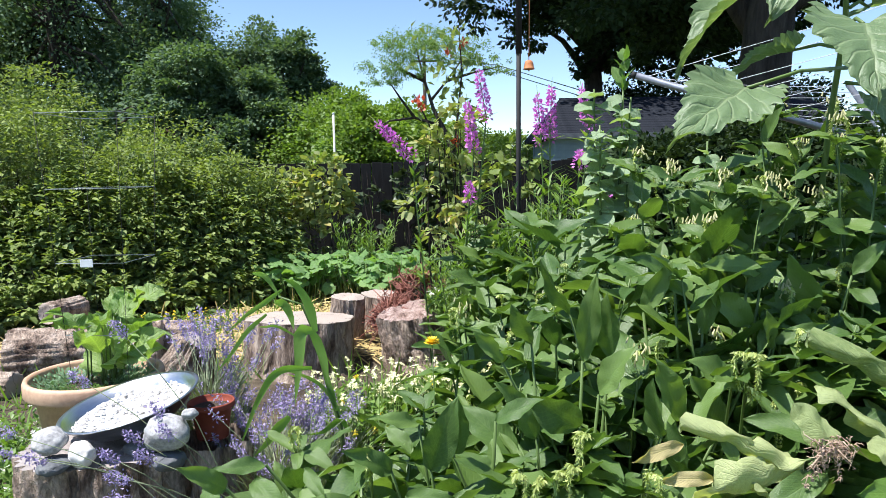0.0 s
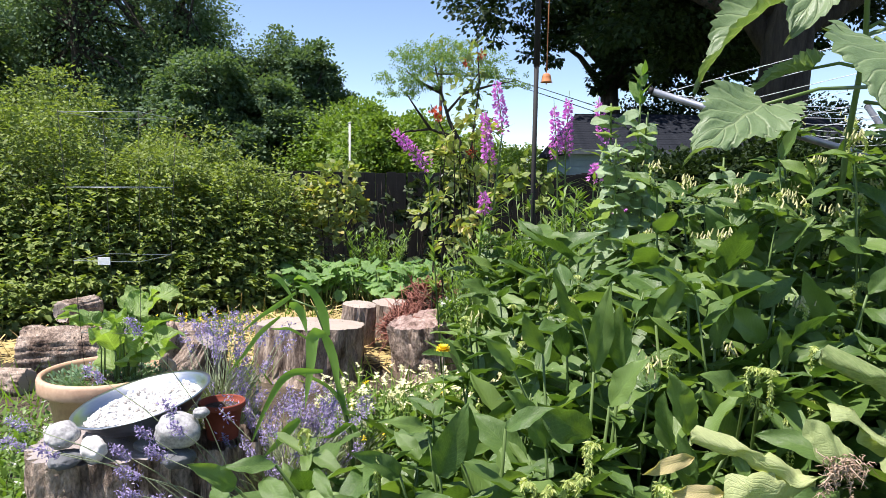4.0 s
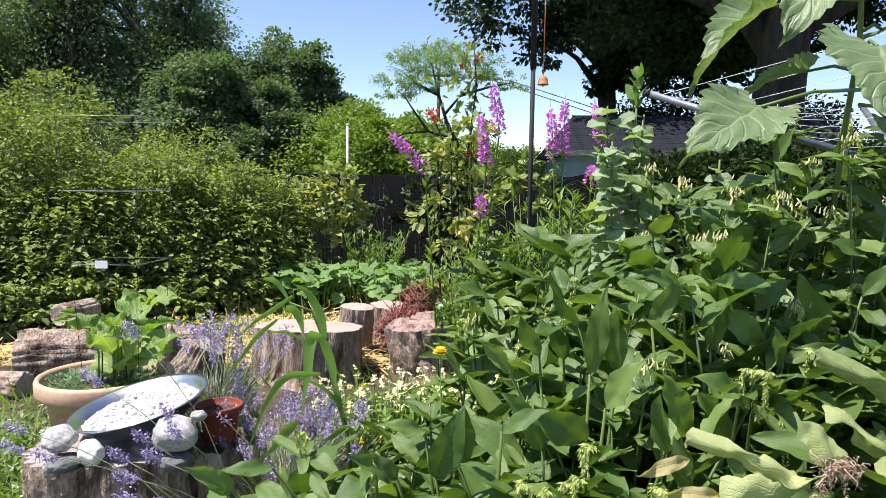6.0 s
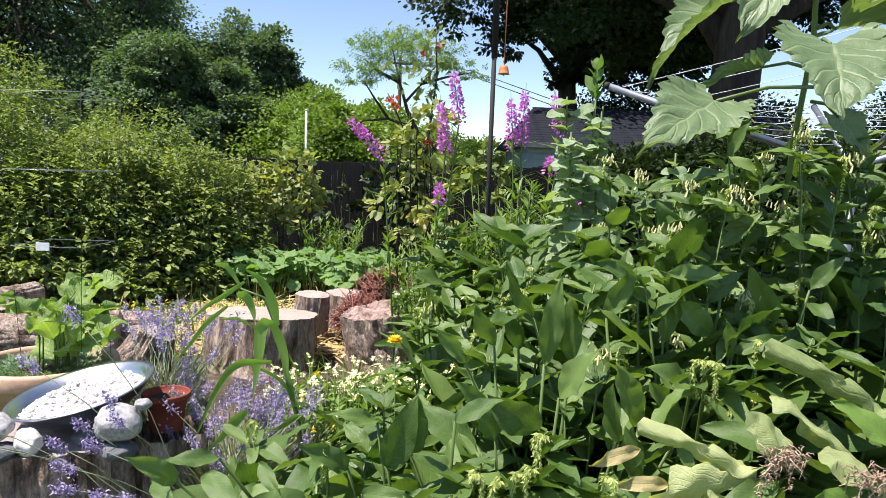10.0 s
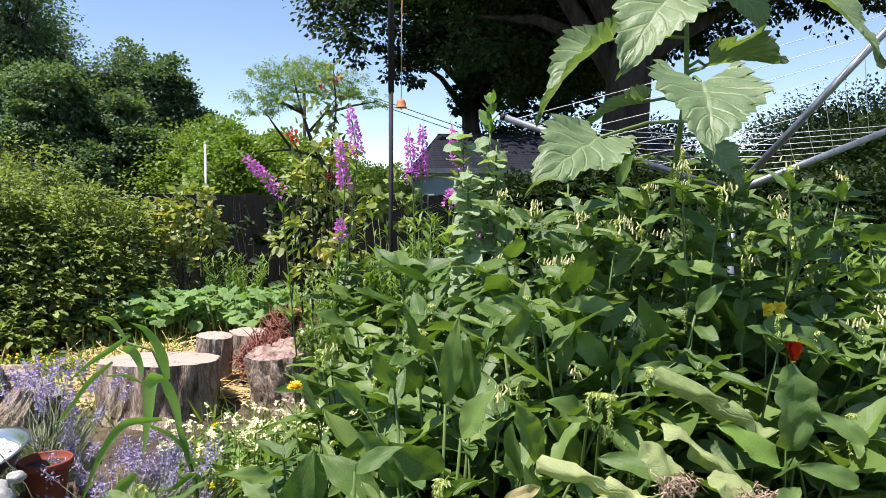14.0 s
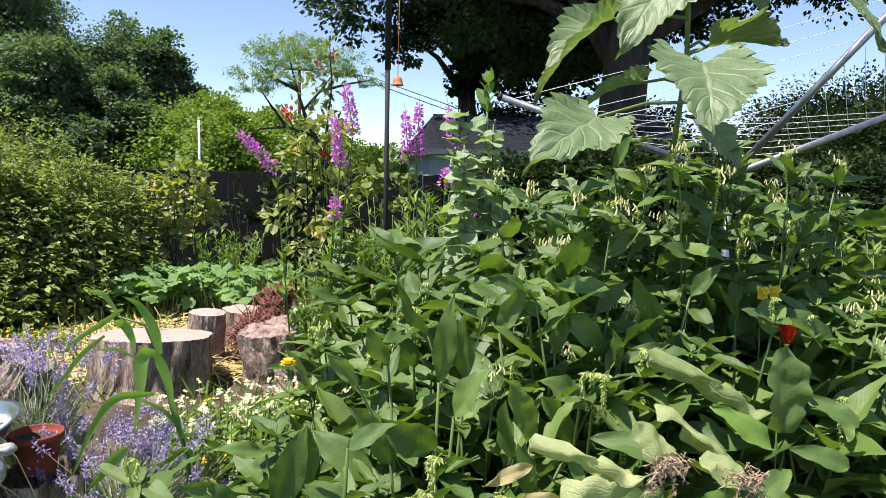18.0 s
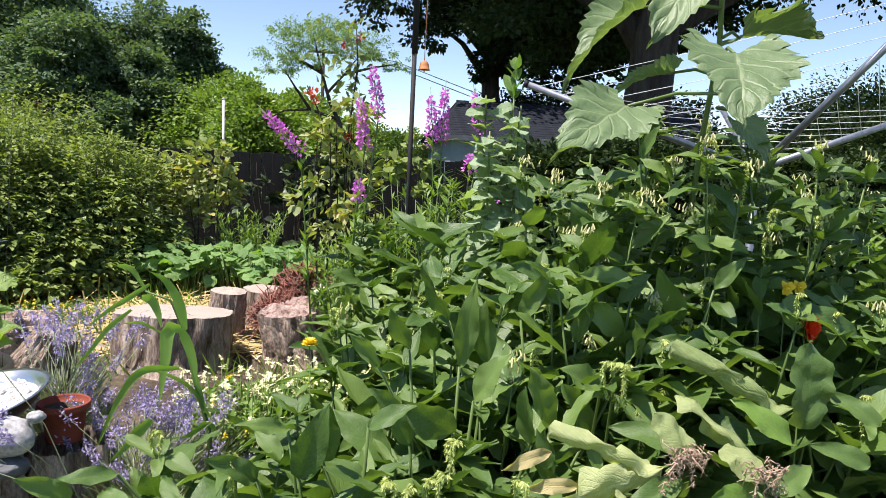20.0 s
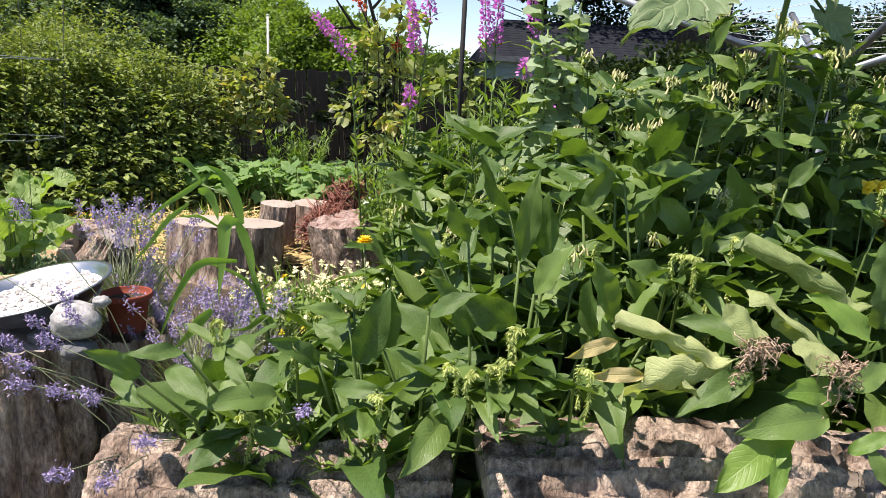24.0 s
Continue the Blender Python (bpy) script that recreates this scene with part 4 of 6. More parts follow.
cone = thing("split_log", (-1.38, 3.9, 0.0), "leaning split log with bare grey wood", "log", m=pose(-1.55, 3.9, GROUND, 12, 24, 20))
side, rim, _ = furrowed("wood", 0.17, 0.55, M["log_bark"], 31, taper=0.9, furrow=0.09)
part("wood", side, cone)
part("broken_top", face_of("broken_top", rim, M["grey_grain"], 0.02, 3), cone)

# heap of dry rootlets on the wide stump
heap = thing("root_ball", (-0.13, 5.55, GROUND), "reddish-brown tangle of dry roots", "root ball")
part("core", rock("core", (0.15, 0.12, 0.29), M["soil"], 8, 0.3), heap, pose(0, 0, 0.25))
r = np.random.default_rng(31)
d = ball_dirs(900, r, -0.2)
lines = []
for k in range(900):
    spill = np.array([-0.14, -0.20, -0.03]) if k >= 420 else np.zeros(3)
    a = d[k] * np.array([0.15, 0.12, 0.29]) * (np.array([1.1, 1.1, 0.5]) if k >= 420 else 1) + np.array([0, 0, 0.27]) + spill
    b = a + d[k] * 0.05 + r.normal(size=3) * 0.03
    c = b + r.normal(size=3) * 0.05 + np.array([0, 0, -0.02])
    lines.append(([tuple(a), tuple(b), tuple(c)], [0.006, 0.004, 0.002]))
tagged(part("root_fibre", joined_tubes("root_fibre", lines, M["dry"], 4), heap), "", kind="stuff")

# straw over the bare ground
n = 8500
r = np.random.default_rng(33)
P = np.stack([r.uniform(-3.6, 0.3, n), r.uniform(5.0, 8.0, n), GROUND + r.uniform(0.05, 0.10, n)], 1)
P[:, 0] += 0.15 * (P[:, 1] - 5)
D = np.stack([r.normal(size=n), r.normal(size=n), 0.18 * r.normal(size=n)], 1)
STRAW = (np.array([(-0.02, 0, 0), (0.02, 0, 0), (0.02, 1, 0.03), (-0.02, 1, 0.03), (0, 0.5, 0.06)]), np.array([(0, 1, 4), (1, 2, 4), (2, 3, 4), (3, 0, 4)]), np.zeros((5, 2)))
tagged(new("straw_mulch", scatter("straw_mulch", STRAW, P, D, np.tile([0, 0, 1.0], (n, 1)), r.uniform(0.08, 0.26, n), M["straw"])), "loose yellow straw mulch over the soil", "mulch", kind="stuff")

# weeds and grass tufts
n = 14000
r = np.random.default_rng(34)
P = np.stack([r.uniform(-4.6, 4.6, n), r.uniform(1.7, 9.2, n), np.full(n, GROUND + 0.03)], 1)
keep = np.array([noise.noise(Vector((p[0] * 0.9, p[1] * 0.9, 3))) > 0.02 or p[0] > 0.5 for p in P])
P = P[keep]
D = np.stack([0.5 * r.normal(size=len(P)), 0.5 * r.normal(size=len(P)), np.ones(len(P))], 1)
BLADE = (np.array([(-0.03, 0, 0), (0.03, 0, 0), (0.025, 0.5, 0.03), (-0.025, 0.5, 0.03), (0, 1, 0.16)]), np.array([(0, 1, 2), (0, 2, 3), (3, 2, 4)]), np.zeros((5, 2)))
tagged(new("grass_tufts", scatter("grass_tufts", BLADE, P, D, r.normal(size=(len(P), 3)), r.uniform(0.08, 0.26, len(P)), M["grass"])), "short green grass and weeds between the plants", "grass", kind="stuff")

# ---- bird bath corner ----
top = 0.43


def bowl():
    b = thing("metal_bowl", (-1.03, 2.24, top + 0.06), "wide brushed-steel bowl filled with white pebbles", "bowl", m=pose(-0.985, 2.25, top + 0.038, 6, -11, 0) @ Matrix.Scale(0.92, 4))
    part("shell", lathe("shell", [(0.0, 0.0), (0.10, 0.0), (0.155, 0.022), (0.205, 0.062), (0.222, 0.088), (0.236, 0.092), (0.238, 0.096), (0.222, 0.094), (0.200, 0.066), (0.160, 0.028), (0.105, 0.007), (0.0, 0.007)], M["steel"], 72), b)
    part("gravel_bed", lathe("gravel_bed", [(0.203, 0.064), (0.18, 0.058), (0.14, 0.050), (0.10, 0.046), (0, 0.046)], M["pebble"], 48, 0.01, 2), b)
    r = random.Random(9)
    kinds = [rock("pebble", (0.0078 * s, 0.0070 * s, 0.0052 * s), M["pebble"], 50 + k, 0.2, 2) for k, s in enumerate((0.7, 0.85, 1.0, 1.25, 1.5))]
    for k in range(300):
        a, q = r.uniform(0, 6.28), 0.192 * math.sqrt(r.random())
        z = 0.052 + 0.16 * max(0.0, q - 0.10) + r.uniform(-0.002, 0.007)
        part("pebble", r.choice(kinds), b, pose(q * math.cos(a), q * math.sin(a), z, r.uniform(0, 360), r.uniform(0, 360), r.uniform(0, 360)))
    return b


bowl()
for place, size, mat, label, seed in (
        ((-1.15, 2.03, top + 0.072), (0.058, 0.05, 0.038), "stone", "rounded pale grey stone on the stump", 61), ((-1.055, 2.02, top + 0.033), (0.044, 0.036, 0.040), "pebble", "flat whitish stone beside a bowl", 62),
        ((-0.80, 2.01, top + 0.096), (0.068, 0.052, 0.052), "stone", "round light-grey stone leaning on the bowl", 63), ((-0.735, 2.02, top + 0.148), (0.024, 0.02, 0.016), "stone", "small grey stone resting on a larger one", 64),
        ((-0.79, 1.99, top + 0.022), (0.05, 0.045, 0.026), "slate", "dark blue-grey stone under a rounded one", 65), ((-1.12, 1.99, top + 0.016), (0.062, 0.048, 0.022), "slate", "flat dark stone under a pale one", 66),
        ((-0.92, 2.12, top + 0.012), (0.06, 0.05, 0.024), "slate", "dark stone wedged under the bowl", 67)):
    ob = tagged(new("garden_stone", rock("garden_stone", size, M[mat], seed, 0.16, 4)), label, "stone", "stones on the stump")
    ob.matrix_basis = pose(*place, 0, 0, seed * 37)


def flowerpot(name, place, r, h, mat, label, soil=True):
    p = thing(name, place, label, "flower pot")
    part("body", lathe("body", [(0, 0), (0.66 * r, 0), (0.66 * r, 0.02 * h), (0.85 * r, 0.84 * h), (0.985 * r, 0.85 * h), (1.0 * r, 0.87 * h), (1.0 * r, 0.97 * h), (0.98 * r, h), (0.93 * r, h), (0.91 * r, 0.97 * h), (0.86 * r, 0.80 * h), (0, 0.80 * h)], M[mat], 64), p)
    if soil:
        part("soil", lathe("soil", [(0.868 * r, 0.82 * h), (0.6 * r, 0.86 * h), (0.3 * r, 0.85 * h), (0, 0.87 * h)], M["soil"], 32, 0.01, 3), p)
    return p


flowerpot("flower_pot", (-1.335, 2.72, 0.105), 0.252, 0.41, "tan_pot", "large tan plastic pot with a rolled rim")
tagged(new("pot_stand", furrowed("pot_stand", 0.26, 0.25, M["bark"], 71, furrow=0.05)[0]), "low round of trunk under the pot", "stump").matrix_basis = pose(-1.33, 2.72, -0.14)
flowerpot("terracotta_pot", (-0.775, 2.35, 0.385), 0.078, 0.125, "terracotta", "small red terracotta pot beside the bowl")
tagged(new("pot_stand", furrowed("pot_stand", 0.125, 0.53, M["bark"], 72, furrow=0.13)[0]), "upright round of wood under the small pot", "stump").matrix_basis = pose(-0.76, 2.33, -0.14)


def plant_cage():
    c = thing("plant_cage", (-1.25, 2.70, 0.44), "tall square wire plant cage standing in the pot", "plant support")
    lo, hi, top_z = 0.105, 0.150, 1.07
    ring = lambda z: lo + (hi - lo) * z / top_z
    turn = radians(-4)
    at = lambda k, z: (ring(z) * math.sqrt(2) * math.cos(turn + math.pi / 4 + k * math.pi / 2), ring(z) * math.sqrt(2) * math.sin(turn + math.pi / 4 + k * math.pi / 2), z)
    for k in range(4):
        part("upright", tube("upright", [at(k, -0.05), at(k, 0.5), at(k, top_z)], 0.0009, M["black_metal"], 6), c)
    for z in (0.25, 0.52, 0.79, 1.06):
        part("ring", tube("ring", [at(k % 4, z) for k in range(5)], 0.0013, M["wire"], 6), c)
    part("tag", box("tag", (0.045, 0.003, 0.028), M["label"], 0.001), c, Matrix.Translation((0.0, -0.165, 0.525)), "small white plastic tag")


plant_cage()


def leafy_pot_plant():
    """Broad upright leaves with small succulents at the rim."""
    t = thing("potted_plant", (-1.29, 2.72, 0.465), "broad-leaved light green plant growing in the pot", "plant")
    r = random.Random(17)
    shapes = [mesh_of("leaf", *leaf_shape(14, 8, 0.62, 0.48, dr, 0.25, 0.13, seed=k, point=0.6)[:2], M["pot_leaf"], uv=leaf_shape(14, 8, 0.62, 0.48, dr, 0.25, 0.13, seed=k, point=0.6)[2]) for k, dr in enumerate((0.25, 0.5, 0.1))]
    for k in range(20):
        a = r.uniform(0, 6.28)
        h = r.uniform(0.02, 0.27)
        out = r.uniform(0.03, 0.10)
        base = Vector((out * math.cos(a), out * math.sin(a), h))
        part("stalk", tube("stalk", [(0.75 * base.x, 0.75 * base.y, -0.02), (0.7 * base.x, 0.5 * base.y, 0.6 * h), base], [0.004, 0.003, 0.0025], M["stem"], 6), t)
        part("leaf", r.choice(shapes), t, along(base, (math.cos(a), math.sin(a), r.uniform(0.5, 2.6)), (r.uniform(-0.5, 0.5), r.uniform(-0.8, 0.2), 1), r.uniform(0.11, 0.20)))
    rr = np.random.default_rng(18)
    n = 2200
    w = rr.uniform(0, 6.28, n)
    q = rr.uniform(0.10, 0.22, n)
    P = np.stack([q * np.cos(w), q * np.sin(w), rr.uniform(0.0, 0.05, n)], 1) + np.array([-0.05, 0, -0.02])
    D = np.stack([np.cos(w), np.sin(w), 0.9 + rr.random(n)], 1) + 0.5 * rr.normal(size=(n, 3))
    tagged(part("ground_cover", scatter("ground_cover", SMALL_LEAF, P, D, np.tile([0, 0, 1.0], (n, 1)), rr.uniform(0.012, 0.028, n), M["sedum"]), t), "", kind="stuff")


leafy_pot_plant()


# ---- lavender ----
def lavender(place, n, spread, height, seed, label="bushy lavender in purple flower", lean=(0, 0)):
    t = thing("lavender", place, label, "lavender", "lavender plants")
    r = np.random.default_rng(seed)
    lines, P, D = [], [], []
    for k in range(n):
        a, q = r.uniform(0, 6.28), spread * math.sqrt(r.random())
        tip = np.array([q * math.cos(a) + lean[0], q * math.sin(a) + lean[1], height * r.uniform(0.6, 1.05)])
        mid = tip * np.array([0.35, 0.35, 0.6]) + 0.03 * r.normal(size=3)
        tip = tip + np.array([0.05, 0.05, 0.0]) * r.normal(size=3)
        lines.append(([tuple(0.12 * tip * np.array([1, 1, 0])), tuple(mid), tuple(tip)], [0.0018, 0.0015, 0.0012]))
        d = (tip - mid) / np.linalg.norm(tip - mid)
        m = int(r.integers(50, 90))
        s = r.random(m)
        P.append(tip - d * (0.065 * s[:, None]) + 0.0075 * r.normal(size=(m, 3)))
        D.append(d * 0.5 + r.normal(size=(m, 3)))
    tagged(part("stalk_mass", joined_tubes("stalk_mass", lines, M["lavender_stem"], 4), t), "", kind="stuff")
    P, D = np.concatenate(P), np.concatenate(D)
    tagged(part("bloom_mass", scatter("bloom_mass", SMALL_LEAF, P, D, r.normal(size=P.shape), r.uniform(0.008, 0.015, len(P)), M["lavender"]), t), "", kind="stuff")
    n2 = 45 * n
    a, q = r.uniform(0, 6.28, n2), spread * 0.7 * np.sqrt(r.random(n2))
    P = np.stack([q * np.cos(a), q * np.sin(a), height * 0.72 * r.random(n2)], 1)
    D = np.stack([np.cos(a), np.sin(a), 0.8 + r.random(n2)], 1)
    tagged(part("foliage", scatter("foliage", BLADE, P, D, r.normal(size=P.shape), r.uniform(0.04, 0.10, n2), M["lavender_stem"]), t), "", kind="stuff")
    return t


lavender((-0.86, 2.60, GROUND), 56, 0.17, 0.88, 101, lean=(0.06, 0))
lavender((-0.56, 2.36, GROUND), 60, 0.25, 0.64, 102)
lavender((-0.40, 2.62, GROUND), 40, 0.22, 0.60, 105)
def lax_lavender(place, heads, seed):
    """Long weak stalks that lean out of the bush, each with a dense flower head at the given place."""
    t = thing("lavender", place, "lax lavender stalks leaning over the stump", "lavender", "lavender plants")
    r = np.random.default_rng(seed)
    o, lines, P, D = np.array(place), [], [], []
    for head in heads:
        tip = np.array(head) - o
        foot = 0.06 * r.normal(size=3) * np.array([1, 1, 0])
        mid = 0.45 * foot + 0.55 * tip + np.array([0.04, 0.05, 0.10 + 0.03 * r.random()])
        lines.append(([tuple(foot), tuple(0.5 * foot + 0.5 * mid + np.array([0.03, 0, 0.08])), tuple(mid), tuple(0.5 * mid + 0.5 * tip + np.array([0, 0, 0.015])), tuple(tip)], [0.0018, 0.0017, 0.0015, 0.0014, 0.0012]))
        d = (tip - mid) / np.linalg.norm(tip - mid)
        m = 170
        q = r.uniform(-1, 1, m)
        P.append(tip + d * (0.030 * q[:, None]) + 0.009 * r.normal(size=(m, 3)) * np.sqrt(1.1 - q[:, None] ** 2))
        D.append(d * 0.5 + r.normal(size=(m, 3)))
    tagged(part("stalk_mass", joined_tubes("stalk_mass", lines, M["lavender_stem"], 5), t), "", kind="stuff")
    P, D = np.concatenate(P), np.concatenate(D)
    tagged(part("bloom_mass", scatter("bloom_mass", SMALL_LEAF, P, D, r.normal(size=P.shape), r.uniform(0.006, 0.012, len(P)), M["lavender"]), t), "", kind="stuff")


lax_lavender((-0.46, 1.99, GROUND),
             ((-0.77, 1.62, 0.51), (-0.68, 1.60, 0.50), (-0.61, 1.58, 0.50), (-0.48, 1.52, 0.42), (-0.56, 1.50, 0.34),
         (-0.66, 1.52, 0.35), (-0.15, 1.54, 0.48), (-0.81, 1.70, 0.53), (-0.76, 1.75, 0.56)), 104)
lax_lavender((-0.60, 2.06, GROUND),
             ((-1.01, 1.95, 0.71), (-0.86, 1.92, 0.55), (-0.91, 1.88, 0.51), (-1.20, 1.90, 0.58), (-1.11, 1.88, 0.51),
         (-0.96, 2.10, 0.82), (-0.82, 2.00, 0.60), (-1.19, 1.86, 0.54), (-0.74, 1.85, 0.59)), 103)


# ---- broad grass ----
def ribbon(name, points, width, material, rows=14):
    """A grass blade along a smooth bend through four points, creased along its middle."""
    a, b, c, d = [Vector(p) for p in points]
    V, F = [], []
    for i in range(rows + 1):
        s = i / rows
        k = s * 3
        seg = min(2, int(k))
        u = k - seg
        pts = (a + (a - b), a, b, c, d, d + (d - c))
        p0, p1, p2, p3 = pts[seg], pts[seg + 1], pts[seg + 2], pts[seg + 3]
        at = 0.5 * ((2 * p1) + (p2 - p0) * u + (2 * p0 - 5 * p1 + 4 * p2 - p3) * u * u + (3 * p1 - p0 - 3 * p2 + p3) * u**3)
        way = (pts[seg + 2] - pts[seg + 1]).normalized()
        side = way.cross(Vector((0.15, 1.0, 0.35))).normalized()
        w = width * min(1.0, 0.45 + 2.2 * s) * max(0.02, 1 - s**2.5)
        V += [tuple(at - side * w), tuple(at + Vector((0, 0.25 * w, -0.3 * w))), tuple(at + side * w)]
        if i:
            n = 3 * (i - 1)
            F += [(n, n + 1, n + 4, n + 3), (n + 1, n + 2, n + 5, n + 4)]
    return mesh_of(name, V, F, material)


GRASS_BLADES = [  # root, two bends and tip of each blade, and its half width
    ((-0.42, 2.34, 0.75), (-0.46, 2.34, 0.74), (-0.47, 2.34, 0.64), (-0.49, 2.34, 0.49), 0.027),
    ((-0.43, 2.38, 0.74), (-0.41, 2.38, 0.69), (-0.39, 2.38, 0.63), (-0.38, 2.38, 0.55), 0.021),
    ((-0.42, 2.30, 0.63), (-0.53, 2.30, 0.62), (-0.60, 2.30, 0.53), (-0.68, 2.30, 0.34), 0.016),
    ((-0.42, 2.40, 0.73), (-0.44, 2.40, 0.82), (-0.48, 2.40, 0.89), (-0.53, 2.40, 0.92), 0.021),
    ((-0.55, 2.38, 0.84), (-0.52, 2.38, 0.83), (-0.50, 2.38, 0.79), (-0.49, 2.38, 0.74), 0.021),
    ((-0.64, 2.45, 0.93), (-0.60, 2.45, 0.92), (-0.57, 2.45, 0.88), (-0.54, 2.45, 0.83), 0.013),
    ((-0.48, 2.40, 0.71), (-0.55, 2.40, 0.75), (-0.59, 2.40, 0.75), (-0.62, 2.40, 0.75), 0.007),
]
LOWER_BLADES = [
    ((-0.54, 2.45, 0.87), (-0.61, 2.45, 0.82), (-0.67, 2.45, 0.78), (-0.74, 2.45, 0.72), 0.011),
    ((-0.59, 2.42, 0.79), (-0.66, 2.42, 0.73), (-0.72, 2.42, 0.65), (-0.78, 2.42, 0.58), 0.010),
    ((-0.48, 2.20, 0.50), (-0.52, 2.20, 0.46), (-0.55, 2.20, 0.42), (-0.60, 2.20, 0.37), 0.019),
    ((-0.34, 2.42, 0.42), (-0.41, 2.42, 0.53), (-0.50, 2.42, 0.58), (-0.58, 2.42, 0.60), 0.010),
    ((-0.36, 2.42, 0.44), (-0.38, 2.42, 0.52), (-0.41, 2.42, 0.63), (-0.45, 2.42, 0.73), 0.013),
    ((-0.31, 2.35, 0.39), (-0.34, 2.35, 0.43), (-0.40, 2.35, 0.39), (-0.46, 2.35, 0.38), 0.013),
]
tall_grass = thing("broad_grass", (-0.33, 2.42, GROUND), "tall broad-bladed bright green grass plant", "grass")
o = Vector((0.33, -2.42, -GROUND))
STEM = ((-0.35, 2.43, 0.38), (-0.39, 2.43, 0.53), (-0.43, 2.43, 0.72), (-0.47, 2.43, 0.82), (-0.55, 2.43, 0.85))
part("stem", tube("stem", [(0.03, 0, -0.02)] + [Vector(p) + o for p in STEM], [0.009, 0.008, 0.007, 0.006, 0.004, 0.003], M["stem"], 8), tall_grass)
for *pts, half in GRASS_BLADES + LOWER_BLADES:
    part("blade", ribbon("blade", [Vector(p) + o for p in pts], 0.9 * half, M["corn"]), tall_grass)


# ---- feverfew patch ----
def daisy_patch(name, place, rx, ry, h, n, mat, seed, label, leaves=14):
    t = thing(name, place, label, "flowers")
    r = np.random.default_rng(seed)
    q, a = np.sqrt(r.random(n)), r.uniform(0, 6.28, n)
    X = np.stack([rx * q * np.cos(a), ry * q * np.sin(a), h * r.uniform(0.4, 1.05, n)], 1)
    lines = [([(x[0] * 0.6, x[1] * 0.6, 0), (x[0] * 0.85, x[1] * 0.85, 0.6 * x[2]), tuple(x)], [0.0025, 0.002, 0.0015]) for x in X]
    tagged(part("stalk_mass", joined_tubes("stalk_mass", lines, M["narrow"], 4), t), "", kind="stuff")
    m = 7
    w = np.tile(np.arange(m) * 2 * math.pi / m, n) + np.repeat(r.uniform(0, 6.28, n), m)
    tilt = np.repeat(r.normal(size=(n, 2)) * 0.8, m, axis=0)
    D = np.stack([np.cos(w), np.sin(w), 0.15 + tilt[:, 0] * np.cos(w) + tilt[:, 1] * np.sin(w)], 1)
    tagged(part("corolla", scatter("corolla", PETAL, np.repeat(X, m, axis=0), D, np.tile([0, 0, 1.0], (n * m, 1)), r.uniform(0.013, 0.021, n * m), M[mat]), t), "", kind="stuff")
    n2 = n * leaves
    q, a = np.sqrt(r.random(n2)), r.uniform(0, 6.28, n2)
    P = np.stack([rx * q * np.cos(a), ry * q * np.sin(a), h * 0.85 * r.random(n2)], 1)
    D = r.normal(size=(n2, 3)) + np.array([0, 0, 0.5])
    tagged(part("foliage", scatter("foliage", SMALL_LEAF, P, D, np.tile([0, 0, 1.0], (n2, 1)), r.uniform(0.025, 0.06, n2), M["narrow"]), t), "", kind="stuff")
    return t


daisy_patch("feverfew", (-0.27, 2.85, GROUND), 0.27, 0.25, 0.56, 330, "cream", 111, "pale yellow feverfew in loose flower")
daisy_patch("feverfew", (0.02, 3.1, GROUND), 0.24, 0.28, 0.50, 260, "cream", 112, "pale yellow feverfew in loose flower")
daisy_patch("small_yellow_daisies", (-0.15, 2.8, GROUND), 0.30, 0.25, 0.58, 22, "yellow_petal", 119, "small bright yellow flowers among pale ones")
daisy_patch("chickweed", (-1.55, 1.95, GROUND), 0.3, 0.3, 0.34, 70, "white_flower", 117, "low leafy weeds with tiny white flowers", 60)
daisy_patch("chickweed", (-2.1, 2.2, GROUND), 0.4, 0.5, 0.3, 70, "white_flower", 118, "low leafy weeds with tiny white flowers", 60)
daisy_patch("chickweed", (-1.75, 2.35, GROUND), 0.42, 0.5, 0.30, 90, "white_flower", 115, "low leafy weeds with tiny white flowers", 60)
daisy_patch("chickweed", (-2.25, 3.0, GROUND), 0.5, 0.6, 0.26, 70, "white_flower", 116, "low leafy weeds with tiny white flowers", 60)
daisy_patch("white_flowers", (0.12, 4.92, 0.30), 0.17, 0.2, 0.12, 190, "white_flower", 113, "small white flowers creeping over a stump")
yel = thing("yellow_flower", (-0.020, 2.5, GROUND), "bright yellow daisy-like flower", "flower")
part("stalk", tube("stalk", [(0, 0, -0.02), (0.01, 0, 0.35), (0, 0, 0.784)], [0.003, 0.0025, 0.002], M["stem"], 6), yel)
w = np.arange(36) * 2 * math.pi / 12
D = np.stack([np.cos(w), np.sin(w), np.repeat([0.1, 0.5, 1.2], 12)], 1)
petal = mesh_of("petal", PETAL[0], PETAL[1], M["yellow_petal"], uv=PETAL[2])
for d in D:
    part("petal", petal, yel, along((0, 0, 0.784), tuple(d), (0, 0, 1), 0.032))


# ---- comfrey ----
def blade_mesh(name, material, crumple=0.0, **k):
    V, F, UV = leaf_shape(**k)
    if crumple:
        V = np.array([Vector(v) + crumple * noise.noise_vector(Vector(v) * 5.0 + Vector((k["seed"], 0, 0))) + 0.4 * crumple * noise.noise_vector(Vector(v) * 13.0) for v in V])
    return mesh_of(name, V, F, M[material], uv=UV)


